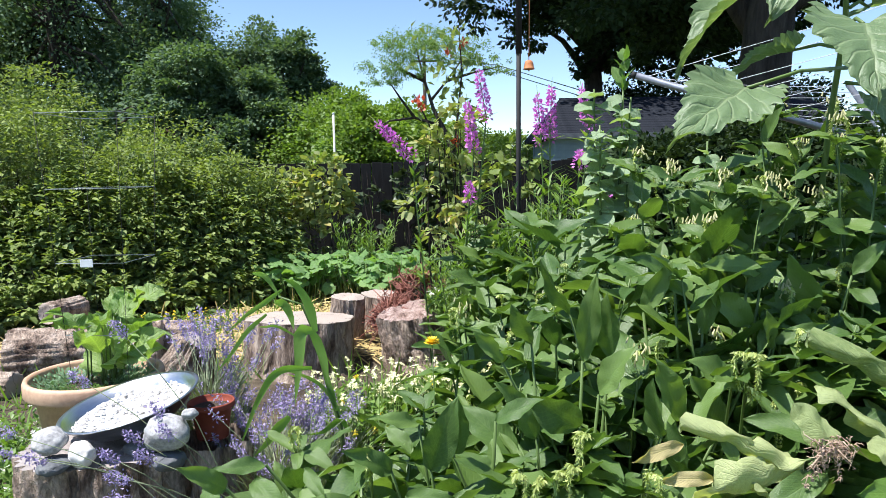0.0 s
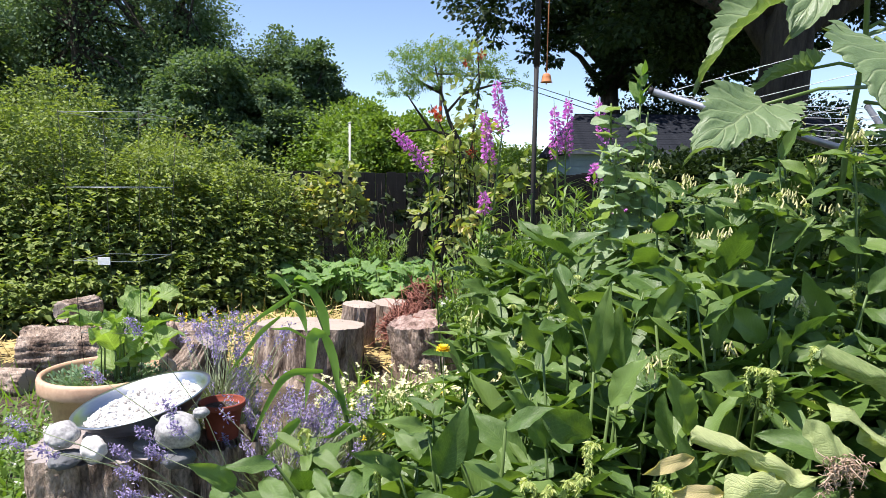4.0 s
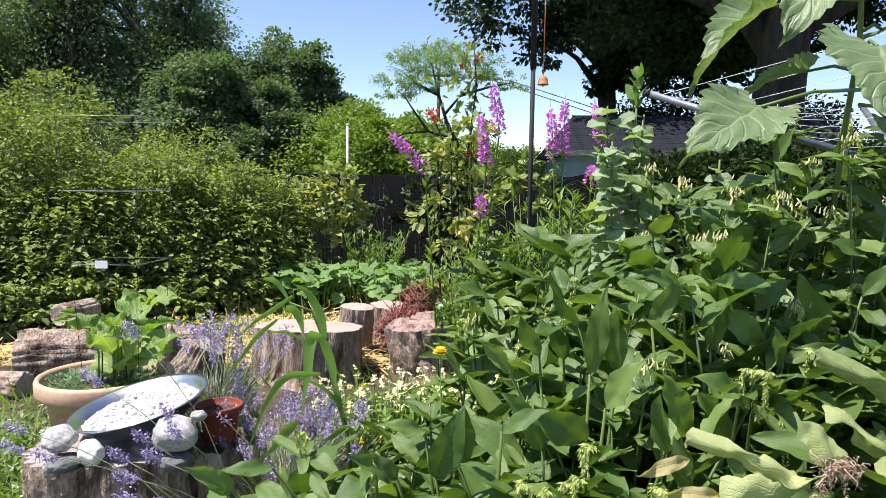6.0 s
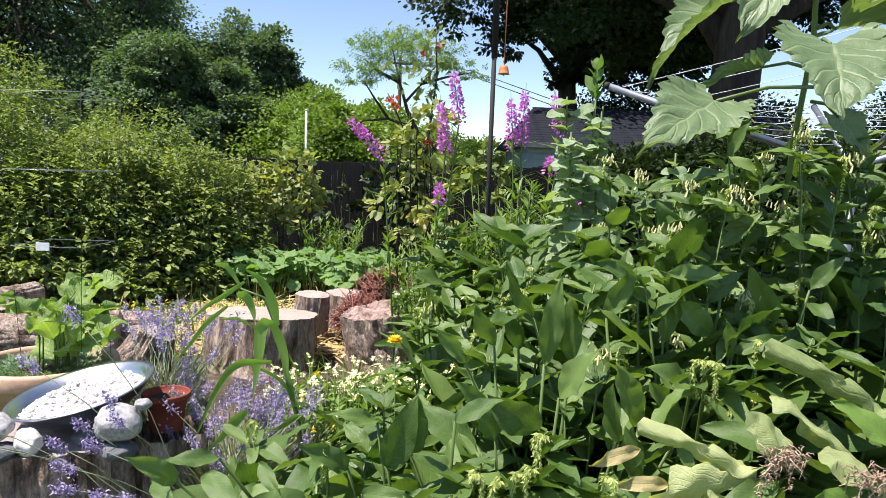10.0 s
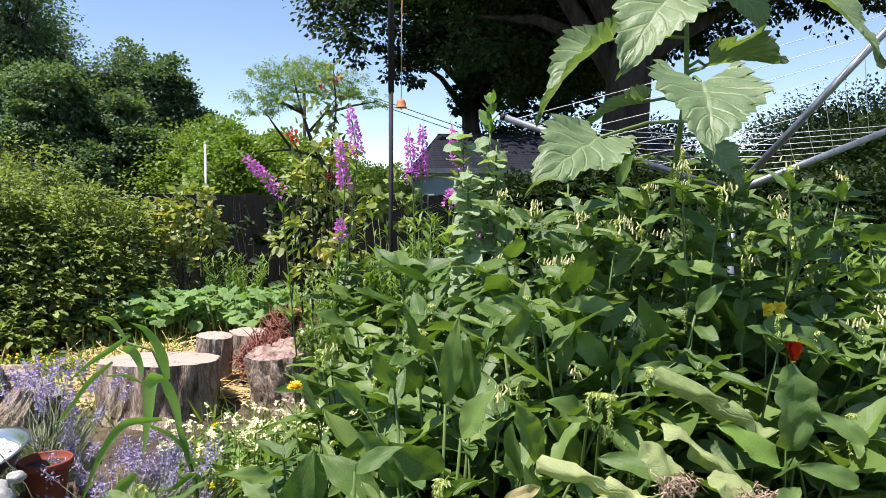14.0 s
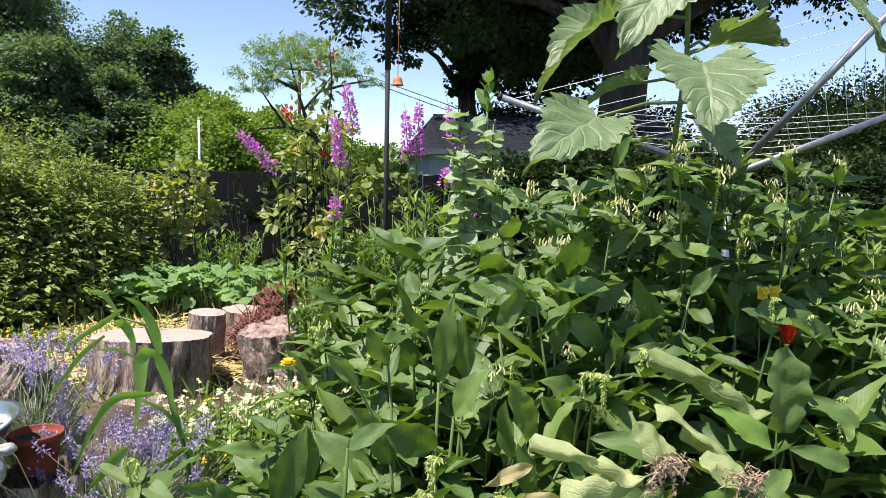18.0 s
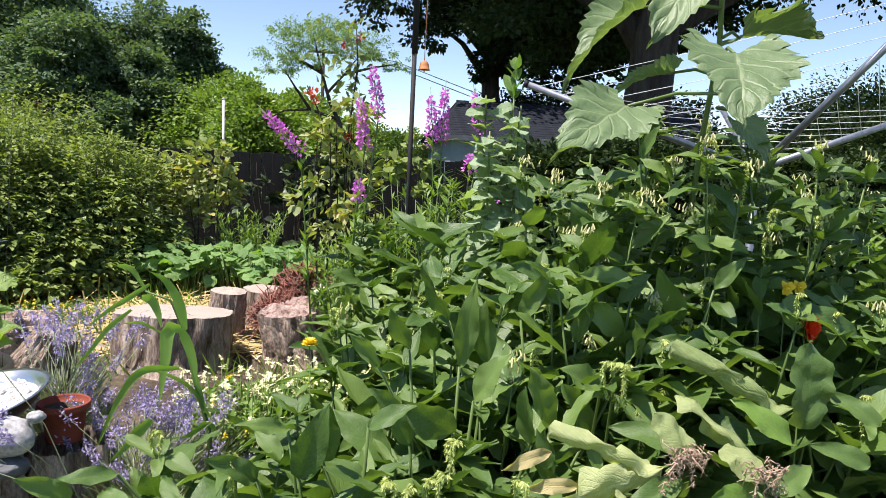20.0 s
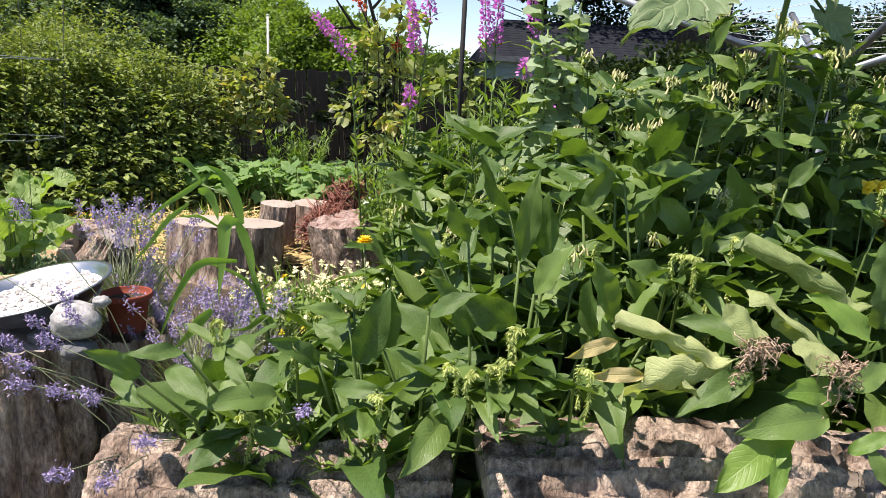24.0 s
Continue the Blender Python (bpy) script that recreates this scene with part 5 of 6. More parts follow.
COMFREY = [blade_mesh("leaf", "comfrey", rows=11, across=6, width=w * 1.36, widest=wi, droop=dr, fold=fo, ruffle=ru, twist=tw, seed=k, point=1.05)
           for k, (w, wi, dr, fo, ru, tw) in enumerate(((0.28, 0.40, 0.10, 0.35, 0.025, 0.0), (0.31, 0.42, 0.30, 0.30, 0.035, 0.4), (0.27, 0.38, 0.65, 0.45, 0.035, -0.4), (0.31, 0.44, 0.2, 0.2, 0.04, 0.6), (0.26, 0.40, -0.10, 0.5, 0.025, 0.2), (0.33, 0.44, 0.45, 0.25, 0.045, -0.7)))]


def tassel_mesh(name, length, drops, seed, mat="tassel"):
    """A one-sided drooping flower cluster: a curled stalk hung with narrow calyces."""
    r = np.random.default_rng(seed)
    s = np.linspace(0, 1, drops)
    curve = np.stack([0.24 * length * np.sin(s * 2.8), 0 * s, 0.12 * length * np.sin(s * 3.0) - length * s * s], 1)
    P = np.repeat(curve, 6, axis=0)
    D = np.stack([0.7 * r.normal(size=len(P)), 0.7 * r.normal(size=len(P)), -1.0 + 0.25 * r.normal(size=len(P))], 1)
    sizes = 0.0165 * (1.15 - 0.45 * np.repeat(s, 6)) * r.uniform(0.8, 1.2, len(P))
    NARROW = (SMALL_LEAF[0] * np.array([0.75, 1, 1]), SMALL_LEAF[1], SMALL_LEAF[2])
    return scatter(name, NARROW, P, D, r.normal(size=P.shape), sizes, M[mat])


TASSELS = [tassel_mesh("flower_tassel", ln, dr, 210 + k) for k, (ln, dr) in enumerate(((0.09, 20), (0.12, 26), (0.07, 16), (0.15, 32)))]
NARROW_BELL = (np.array([(0.12, 0, 0), (-0.06, 0.0, 0.10), (-0.06, 0.0, -0.10), (0.2, 1, 0), (-0.1, 1, 0.17), (-0.1, 1, -0.17)]), np.array([(0, 1, 4, 3), (1, 2, 5, 4), (2, 0, 3, 5)]), np.zeros((6, 2)))
BELLS = []
for k in range(3):
    rb = np.random.default_rng(230 + k)
    P = np.stack([0.020 * rb.normal(size=14), 0.020 * rb.normal(size=14), 0.016 * rb.normal(size=14)], 1)
    D = np.stack([0.45 * rb.normal(size=14), 0.45 * rb.normal(size=14), -np.ones(14)], 1)
    BELLS.append(scatter("bell_spray", NARROW_BELL, P, D, rb.normal(size=P.shape), rb.uniform(0.016, 0.028, 14), M["bell_flower"]))


def comfrey(place, height, stems, seed, spread=0.24, leaf=0.29, low=14, flowers=0.5):
    t = thing("comfrey", place, "lush comfrey plant with long green leaves", "comfrey", "comfrey plants")
    r = random.Random(seed)
    for k in range(stems):
        a = r.uniform(0, 6.28)
        reach = spread * r.uniform(0.3, 1.0)
        h = height * r.uniform(0.78, 1.05)
        pts = [Vector((reach * s**1.4 * math.cos(a + 0.3 * s), reach * s**1.4 * math.sin(a + 0.3 * s), -0.02 + h * s)) for s in (0, 0.25, 0.5, 0.75, 1.0)]
        part("stem", tube("stem", pts, [0.008, 0.007, 0.006, 0.0045, 0.003], M["stem"], 6), t)
        tall_one = height > 1.3                # loose heads of small leaves that tilt every way
        n = max(6, int(h / 0.098))
        for j in range(n):
            s = 0.2 + 0.8 * (j + r.random() * 0.5) / n
            p = pts[-1] if s > 0.98 else pts[int(s * 4)].lerp(pts[int(s * 4) + 1], s * 4 - int(s * 4))
            b = a + j * 2.4 + r.uniform(-0.5, 0.5)
            up = r.uniform(0.7, 2.8) if s < 0.45 and place[1] < 2.6 else r.uniform(-0.1, 1.5)
            size = leaf * (1.28 - 0.52 * s) * r.uniform(0.65, 1.25)
            tip, shift = (0.75, -0.25) if tall_one else (0.35, 0.0)
            if tall_one:
                size *= 1.0 - 0.32 * s
            part("leaf", r.choice(COMFREY), t, along(p, (math.cos(b), math.sin(b), up), (tip * r.uniform(-1, 1), tip * r.uniform(-1, 1) + shift, 1), size))
        top = pts[-1]
        for j in range(4):
            b = a + j * 1.57 + r.uniform(-0.4, 0.4)
            part("leaf", r.choice(COMFREY), t, along(top - Vector((0, 0, 0.03)), (math.cos(b), math.sin(b), r.uniform(-0.1, 1.0)), (0, -0.4 if tall_one else 0, 1), 0.45 * leaf * r.uniform(0.7, 1.2)))
        if r.random() < flowers:
            for j in range(r.choice((1, 1, 2))):
                tagged(part("flower_tassel", r.choice(TASSELS), t, Matrix.Translation(top + Vector((0, 0, 0.055))) @ Matrix.Rotation(r.uniform(0, 6.28), 4, "Z")), "", kind="stuff")
            if (height > 1.15 and r.random() < 0.75) or (height > 0.75 and r.random() < 0.35):
                tagged(part("bell_spray", r.choice(BELLS), t, Matrix.Translation(top + Vector((r.uniform(-0.03, 0.03), r.uniform(-0.03, 0.03), 0.06))) @ Matrix.Scale(0.95, 4)), "", kind="stuff")
    for k in range(low):
        a = r.uniform(0, 6.28)
        q = r.uniform(0.02, 0.10)
        part("leaf", r.choice(COMFREY), t, along((q * math.cos(a), q * math.sin(a), r.uniform(0.04, 0.3 * height)), (math.cos(a), math.sin(a), r.uniform(1.0, 4.2)), (0.3 * r.uniform(-1, 1), 0.3 * r.uniform(-1, 1), 1), leaf * r.uniform(0.85, 1.3)))
    return t


COMFREY_EDGE = [  # x, y, height, stems of the plants along the front of the bed
    (0.27, 3.5, 0.55, 3), (0.36, 3.9, 0.72, 3), (0.3, 3.65, 0.90, 3), (-0.05, 2.6, 0.45, 2), (1.72, 2.02, 0.62, 3), (1.12, 2.08, 1.04, 2), (1.42, 2.10, 1.06, 2), (0.88, 2.06, 0.96, 2), (0.84, 2.16, 0.80, 3), (1.04, 2.2, 0.94, 3), (0.60, 2.16, 0.72, 3), (1.20, 2.22, 0.86, 3), (1.48, 2.30, 1.02, 3), (1.76, 2.20, 0.98, 3), (2.02, 2.28, 1.10, 4), (2.2, 2.12, 0.90, 3),
    (-0.36, 1.8, 0.32, 2), (-0.08, 1.82, 0.33, 2), (0.18, 1.82, 0.34, 2), (0.42, 1.83, 0.36, 2), (0.66, 1.83, 0.38, 2), (-0.42, 1.92, 0.44, 3),
    (-0.18, 1.95, 0.46, 3), (0.05, 1.98, 0.52, 3), (0.28, 1.98, 0.55, 3), (0.5, 2, 0.60, 4), (0.74, 2, 0.60, 3), (1, 2.05, 0.62, 3),
]
COMFREY_MIDDLE = [  # those behind them
    (1.6, 2.1, 0.66, 2), (-0.02, 2.3, 0.56, 3), (0.22, 2.35, 0.68, 4), (0.46, 2.35, 0.88, 4), (0.7, 2.4, 0.92, 4),
    (0.95, 2.4, 1.15, 4), (1.22, 2.5, 1.36, 4), (1.36, 2.62, 1.38, 3), (1.10, 2.62, 1.30, 3), (1.62, 2.62, 1.40, 3), (1.5, 2.45, 1.36, 4), (1.8, 2.5, 1.38, 4), (0.15, 2.75, 0.74, 3),
    (0.38, 2.75, 0.92, 4), (0.62, 2.8, 1.02, 4), (0.88, 2.8, 1.25, 4), (1.15, 2.8, 1.45, 4), (1.45, 2.85, 1.49, 4), (1.75, 2.9, 1.49, 4),
]
COMFREY_BACK = [  # and at the back and the far end
    (1.98, 2.48, 1.58, 2), (1.84, 2.42, 1.50, 2), (2.05, 2.9, 1.47, 4), (0.32, 3.2, 0.92, 3), (0.6, 3.25, 1.02, 4), (0.9, 3.3, 1.21, 3), (1.25, 3.3, 1.41, 3), (1.6, 3.35, 1.45, 3),
    (2, 3.35, 1.47, 3), (1.95, 2.1, 0.80, 3), (2.3, 2.4, 1.05, 4), (2.65, 2.8, 1.15, 4), (1.9, 1.92, 0.50, 3), (2.9, 3.2, 1.15, 3),
    (2.4, 3.3, 1.38, 3), (0.30, 3.95, 0.95, 3), (0.42, 4.15, 1.05, 3), (0.52, 3.7, 1.05, 3), (0.40, 3.45, 0.75, 3),
]
for k, (x, y, h, s) in enumerate(COMFREY_EDGE + COMFREY_MIDDLE + COMFREY_BACK):
    comfrey((x, y, GROUND), h - GROUND, s, 500 + k, low=15 if y < 2.6 else 8, flowers=0.30 if h < 1.1 else 0.8)

# flowering stalks that hang over the edge of the bed
LONG_TASSELS = [tassel_mesh("flower_tassel", ln, dr, 250 + k) for k, (ln, dr) in enumerate(((0.10, 30), (0.13, 36), (0.12, 34)))]
for k, spot in enumerate(((0.49, 1.56, 0.57), (0.32, 1.60, 0.57), (0.29, 1.60, 0.56), (0.24, 1.60, 0.54), (0.18, 1.60, 0.56), (0.36, 1.66, 0.63), (0.01, 1.58, 0.50), (-0.29, 1.60, 0.44), (-0.19, 1.70, 0.59), (0.79, 1.75, 0.80), (0.83, 1.76, 0.79))):
    t = thing("comfrey_stalk", (spot[0], spot[1] + 0.16, GROUND), "arching comfrey stalk with a drooping yellow-green flower cluster", "comfrey", "comfrey plants")
    r = random.Random(900 + k)
    h = spot[2] - GROUND
    part("stem", tube("stem", [(0, 0.02, -0.02), (r.uniform(-0.02, 0.02), 0, 0.5 * h), (0, -0.08, 0.95 * h), (0, -0.16, h + 0.01)], [0.006, 0.005, 0.004, 0.003], M["stem"], 6), t)
    for j in range(2):
        tagged(part("flower_tassel", LONG_TASSELS[(k + j) % 3], t, Matrix.Translation((0.012 * (j - 1), -0.16, h)) @ Matrix.Rotation(r.uniform(0, 6.28), 4, "Z")), "", kind="stuff")
    for j in range(5):
        a = -1.57 + r.uniform(-1.6, 1.6)
        part("leaf", r.choice(COMFREY), t, along((0, -0.10, 0.9 * h), (math.cos(a), math.sin(a), r.uniform(-0.2, 0.9)), (0, 0, 1), r.uniform(0.11, 0.19)))

# leaves that flop over the edging log
OVERHANG = [  # stalk end, tip and shape
    ((-0.52, 1.62, 0.53), (-0.60, 1.54, 0.62), 3),
    ((-0.43, 1.66, 0.57), (-0.56, 1.60, 0.58), 4),
    ((-0.45, 1.62, 0.55), (-0.35, 1.52, 0.50), 3),
    ((-0.58, 1.64, 0.52), (-0.49, 1.54, 0.49), 4),
    ((-0.22, 1.64, 0.47), (-0.38, 1.54, 0.49), 3),
    ((-0.03, 1.70, 0.53), (0.04, 1.66, 0.73), 3),
    ((-0.34, 1.68, 0.55), (-0.27, 1.60, 0.49), 4),
    ((0.18, 1.62, 0.43), (0.06, 1.46, 0.36), 3),
    ((-0.09, 1.66, 0.48), (0.05, 1.58, 0.50), 4),
    ((-0.13, 1.72, 0.52), (-0.24, 1.64, 0.61), 3),
    ((0.14, 1.76, 0.63), (0.26, 1.72, 0.70), 3),
    ((-0.06, 1.78, 0.62), (-0.19, 1.72, 0.66), 4),
]
BROADER = [blade_mesh("leaf", "comfrey", rows=14, across=8, width=w, widest=0.38, droop=0.2, fold=0.28, ruffle=0.035, twist=tw, seed=80 + k, point=1.05) for k, (w, tw) in enumerate(((0.37, 0.15), (0.29, -0.3)))]
flop = thing("comfrey", (0.1, 1.84, GROUND), "comfrey leaves flopping over the edging log", "comfrey", "comfrey plants")
for k, (base, tip, kind) in enumerate(OVERHANG):
    o = Vector((0.1, 1.84, GROUND))
    b, e = Vector(base) - o, Vector(tip) - o
    part("stem", tube("stem", [(0.7 * b.x, 0.0, 0.02), (0.85 * b.x, 0.5 * b.y, 0.75 * b.z), b], [0.006, 0.005, 0.004], M["stem"], 6), flop)
    part("leaf", BROADER[kind - 3], flop, span(b, e, (0.3 * math.sin(3 * k), -0.7, 0.7), 0.2))

# broad upright leaves in the middle of the bed
UPRIGHT_FRONT = [  # stalk end, tip, width against length
    ((0.42, 2.00, 0.74), (0.445, 1.95, 0.985), 0.25),
    ((0.50, 2.02, 0.74), (0.48, 1.97, 0.92), 0.42),
    ((0.27, 2.05, 0.77), (0.21, 2.00, 0.89), 0.4),
    ((0.25, 1.85, 0.56), (0.15, 1.80, 0.72), 0.4),
    ((0.37, 1.88, 0.57), (0.23, 1.83, 0.68), 0.52),
    ((0.45, 1.90, 0.66), (0.53, 1.85, 0.80), 0.46),
    ((0.65, 1.85, 0.60), (0.56, 1.80, 0.78), 0.36),
    ((0.85, 1.95, 0.65), (0.68, 1.90, 0.74), 0.45),
    ((0.77, 1.90, 0.54), (0.68, 1.85, 0.71), 0.55),
    ((0.59, 1.82, 0.57), (0.55, 1.77, 0.73), 0.42),
    ((0.60, 1.70, 0.52), (0.57, 1.65, 0.66), 0.42),
    ((0.03, 1.75, 0.56), (0.04, 1.70, 0.72), 0.4),
]
UPRIGHT_BACK = [
    ((0.72, 2.15, 0.95), (0.58, 2.10, 1.01), 0.42),
    ((0.99, 2.15, 0.95), (0.80, 2.10, 0.98), 0.4),
    ((0.99, 2.05, 0.74), (0.95, 2.00, 0.86), 0.4),
    ((1.02, 2.05, 0.75), (1.14, 2.00, 0.81), 0.36),
    ((0.94, 2.10, 0.80), (0.80, 2.05, 0.91), 0.45),
    ((0.97, 2.15, 0.89), (1.05, 2.10, 0.99), 0.4),
    ((1.20, 2.20, 0.83), (1.09, 2.15, 1.00), 0.38),
    ((1.33, 2.20, 0.93), (1.40, 2.15, 1.04), 0.38),
    ((0.63, 2.10, 0.85), (0.69, 2.05, 1.00), 0.36),
    ((0.39, 2.10, 0.85), (0.30, 2.05, 1.01), 0.3),
    ((0.17, 1.95, 0.74), (0.09, 1.90, 0.84), 0.36),
    ((0.81, 2.10, 0.78), (0.84, 2.05, 0.93), 0.42),
]
for place, leaves, seed in (((0.40, 2.10, GROUND), UPRIGHT_FRONT, 1), ((0.95, 2.32, GROUND), UPRIGHT_BACK, 2)):
    plant = thing("comfrey", place, "comfrey plant with broad upright crinkled leaves", "comfrey", "comfrey plants")
    o = Vector(place)
    for k, (base, tip, width) in enumerate(leaves):
        b, e = Vector(base) - o, Vector(tip) - o
        b -= 0.10 * (e - b)
        part("stem", tube("stem", [(0.25 * b.x, 0.1 * b.y, -0.02), (0.75 * b.x, 0.6 * b.y, 0.55 * b.z), b], [0.007, 0.006, 0.004], M["stem"], 6), plant)
        blade = blade_mesh("leaf", "comfrey", crumple=0.018, rows=16, across=8, width=0.95 * width, widest=0.44, droop=0.12, fold=0.34, ruffle=0.035, twist=0.5 * math.sin(5 * k + seed), seed=100 + 20 * seed + k, point=1.15)
        part("leaf", blade, plant, span(b, e, (0.45 * math.sin(2.4 * k + seed) - 0.35, -0.6, 0.65), 0.12))

# pulled comfrey lying wilted over the edging, its roots in the air
WILTED = [blade_mesh("leaf", "wilted", crumple=0.075, rows=18, across=8, width=wd, widest=0.45, droop=dr, fold=0.05, ruffle=ru, twist=tw, seed=20 + k, roll=ro, point=0.7)
          for k, (wd, dr, tw, ro, ru) in enumerate(((0.30, 0.18, 1.3, -2.2, 0.06), (0.32, 0.30, -1.6, -1.9, 0.07), (0.40, 0.22, 2.0, -1.4, 0.08), (0.55, 0.15, 0.2, -0.6, 0.04)))]
WILTED += [blade_mesh("leaf", "fresh_blade", rows=11, across=6, width=0.36, widest=0.45, droop=0.2, fold=0.25, ruffle=0.05, twist=0.3, seed=26, point=0.8)]
WILTED += [blade_mesh("leaf", "yellowed", rows=11, across=6, width=0.25, widest=0.45, droop=0.2, fold=0.3, ruffle=0.06, twist=0.8, seed=27, point=0.8)]
NARROW_BLADE = blade_mesh("leaf", "comfrey", crumple=0.02, rows=16, across=8, width=0.24, widest=0.4, droop=0.15, fold=0.6, ruffle=0.03, twist=0.5, seed=28, point=0.95)
CRINKLED = blade_mesh("leaf", "comfrey", crumple=0.045, rows=22, across=12, width=0.55, widest=0.42, droop=0.15, fold=0.2, ruffle=0.05, twist=0.1, seed=29, point=0.7)
LEAF_KINDS = {0: WILTED[0], 1: WILTED[1], 2: WILTED[2], 3: BROADER[0], 4: BROADER[1], 5: WILTED[3], 6: WILTED[4], 7: WILTED[5], 8: NARROW_BLADE, 9: CRINKLED}
PULLED_FIRST = [  # stalk end and tip of each leaf, and its kind: 0 to 2 rolled, 3 and 4 dark green, 5 broad, 6 bright, 7 yellowed
    ((1.29, 1.70, 0.67), (0.93, 1.76, 0.83), 0),
    ((1.14, 1.60, 0.56), (0.95, 1.68, 0.75), 1),
    ((0.85, 1.56, 0.58), (0.55, 1.60, 0.67), 0),
    ((0.57, 1.60, 0.62), (0.44, 1.56, 0.60), 7),
    ((0.63, 1.56, 0.55), (0.49, 1.55, 0.56), 7),
    ((0.84, 1.58, 0.58), (0.57, 1.52, 0.52), 2),
    ((0.57, 1.62, 0.57), (0.54, 1.62, 0.67), 3),
    ((0.93, 1.56, 0.60), (0.83, 1.60, 0.71), 5),
    ((0.94, 1.62, 0.61), (0.76, 1.70, 0.65), 3),
    ((0.70, 1.60, 0.56), (0.75, 1.52, 0.52), 2),
    ((0.89, 1.56, 0.56), (0.69, 1.50, 0.48), 4),
    ((0.69, 1.58, 0.58), (0.66, 1.62, 0.65), 3),
]
PULLED_SECOND = [
    ((1.37, 1.76, 0.60), (1.39, 1.80, 0.85), 9),
    ((1.522, 2.060, 0.909), (1.794, 2.000, 0.732), 8),
    ((1.00, 1.58, 0.63), (1.11, 1.52, 0.57), 5),
    ((1.22, 1.60, 0.62), (1.08, 1.66, 0.73), 6),
    ((1.06, 1.50, 0.47), (0.82, 1.46, 0.46), 3),
    ((0.97, 1.50, 0.44), (0.76, 1.42, 0.34), 6),
    ((0.95, 1.48, 0.41), (0.88, 1.40, 0.32), 6),
    ((1.13, 1.54, 0.52), (1.28, 1.60, 0.57), 3),
    ((1.12, 1.56, 0.50), (0.94, 1.50, 0.54), 6),
    ((1.11, 1.48, 0.39), (1.20, 1.46, 0.45), 6),
    ((1.14, 1.46, 0.41), (1.21, 1.42, 0.31), 3),
    ((1.45, 1.60, 0.56), (1.30, 1.64, 0.61), 3),
    ((1.58, 1.72, 0.62), (1.46, 1.80, 0.70), 3),
]


def pulled_plant(place, leaves, strings, seed):
    t = thing("pulled_plant", place, "uprooted wilting comfrey with rolled pale leaves", "plant", "pulled plants")
    r = random.Random(seed)
    o = Vector(place)
    lines = []
    for k in range(70):
        p = Vector((r.uniform(-0.045, 0.045), r.uniform(-0.02, 0.02), r.uniform(-0.015, 0.02)))
        pts = [p]
        for j in range(4):
            p = p + Vector((r.uniform(-0.014, 0.014), r.uniform(-0.010, 0.010), r.uniform(-0.016, 0.008)))
            pts.append(p)
        lines.append((pts, [0.0017, 0.0015, 0.0013, 0.0011, 0.0006]))
    for x, z in strings:                       # ragged roots that hang from the crown, knotted with rootlets
        p, pts = Vector((0.4 * x, 0, 0)), []
        for j in range(9):
            pts.append(p)
            p = Vector((0.4 * x + 0.6 * x * j / 8, -0.01, z * j / 8)) + Vector((r.uniform(-0.007, 0.007), r.uniform(-0.007, 0.007), r.uniform(-0.005, 0.005)))
            for i in range(4):
                q = p + Vector((r.uniform(-0.014, 0.014), r.uniform(-0.01, 0.01), r.uniform(-0.012, 0.008)))
                lines.append(([p, p.lerp(q, 0.5) + Vector((0.003, 0, 0.003)), q], [0.0015, 0.0012, 0.0006]))
        lines.append((pts, [0.0024, 0.0024, 0.0023, 0.0022, 0.002, 0.0018, 0.0016, 0.0013, 0.0008]))
    tagged(part("root_tangle", joined_tubes("root_tangle", lines, M["root"], 4), t), "dry brown roots", kind="stuff")
    for base, tip, kind in leaves:
        b, e = Vector(base) - o, Vector(tip) - o
        if b.length < 0.10:
            part("stalk", tube("stalk", [(0, 0.02, 0), b * 0.5 + Vector((0, 0.02, -0.02)), b], [0.005, 0.004, 0.003], M["stem"], 6), t)
        part("leaf", LEAF_KINDS[kind], t, span(b, e, (r.uniform(-0.4, 0.2), -0.7, 0.7), 0.15))


pulled_plant((0.89, 1.54, 0.63), PULLED_FIRST, ((-0.065, -0.09), (0.015, -0.075), (-0.03, -0.055), (-0.05, -0.075)), 1)
pulled_plant((1.09, 1.52, 0.59), PULLED_SECOND, ((-0.045, -0.12), (0.035, -0.10), (0.0, -0.13), (0.045, -0.05)), 2)

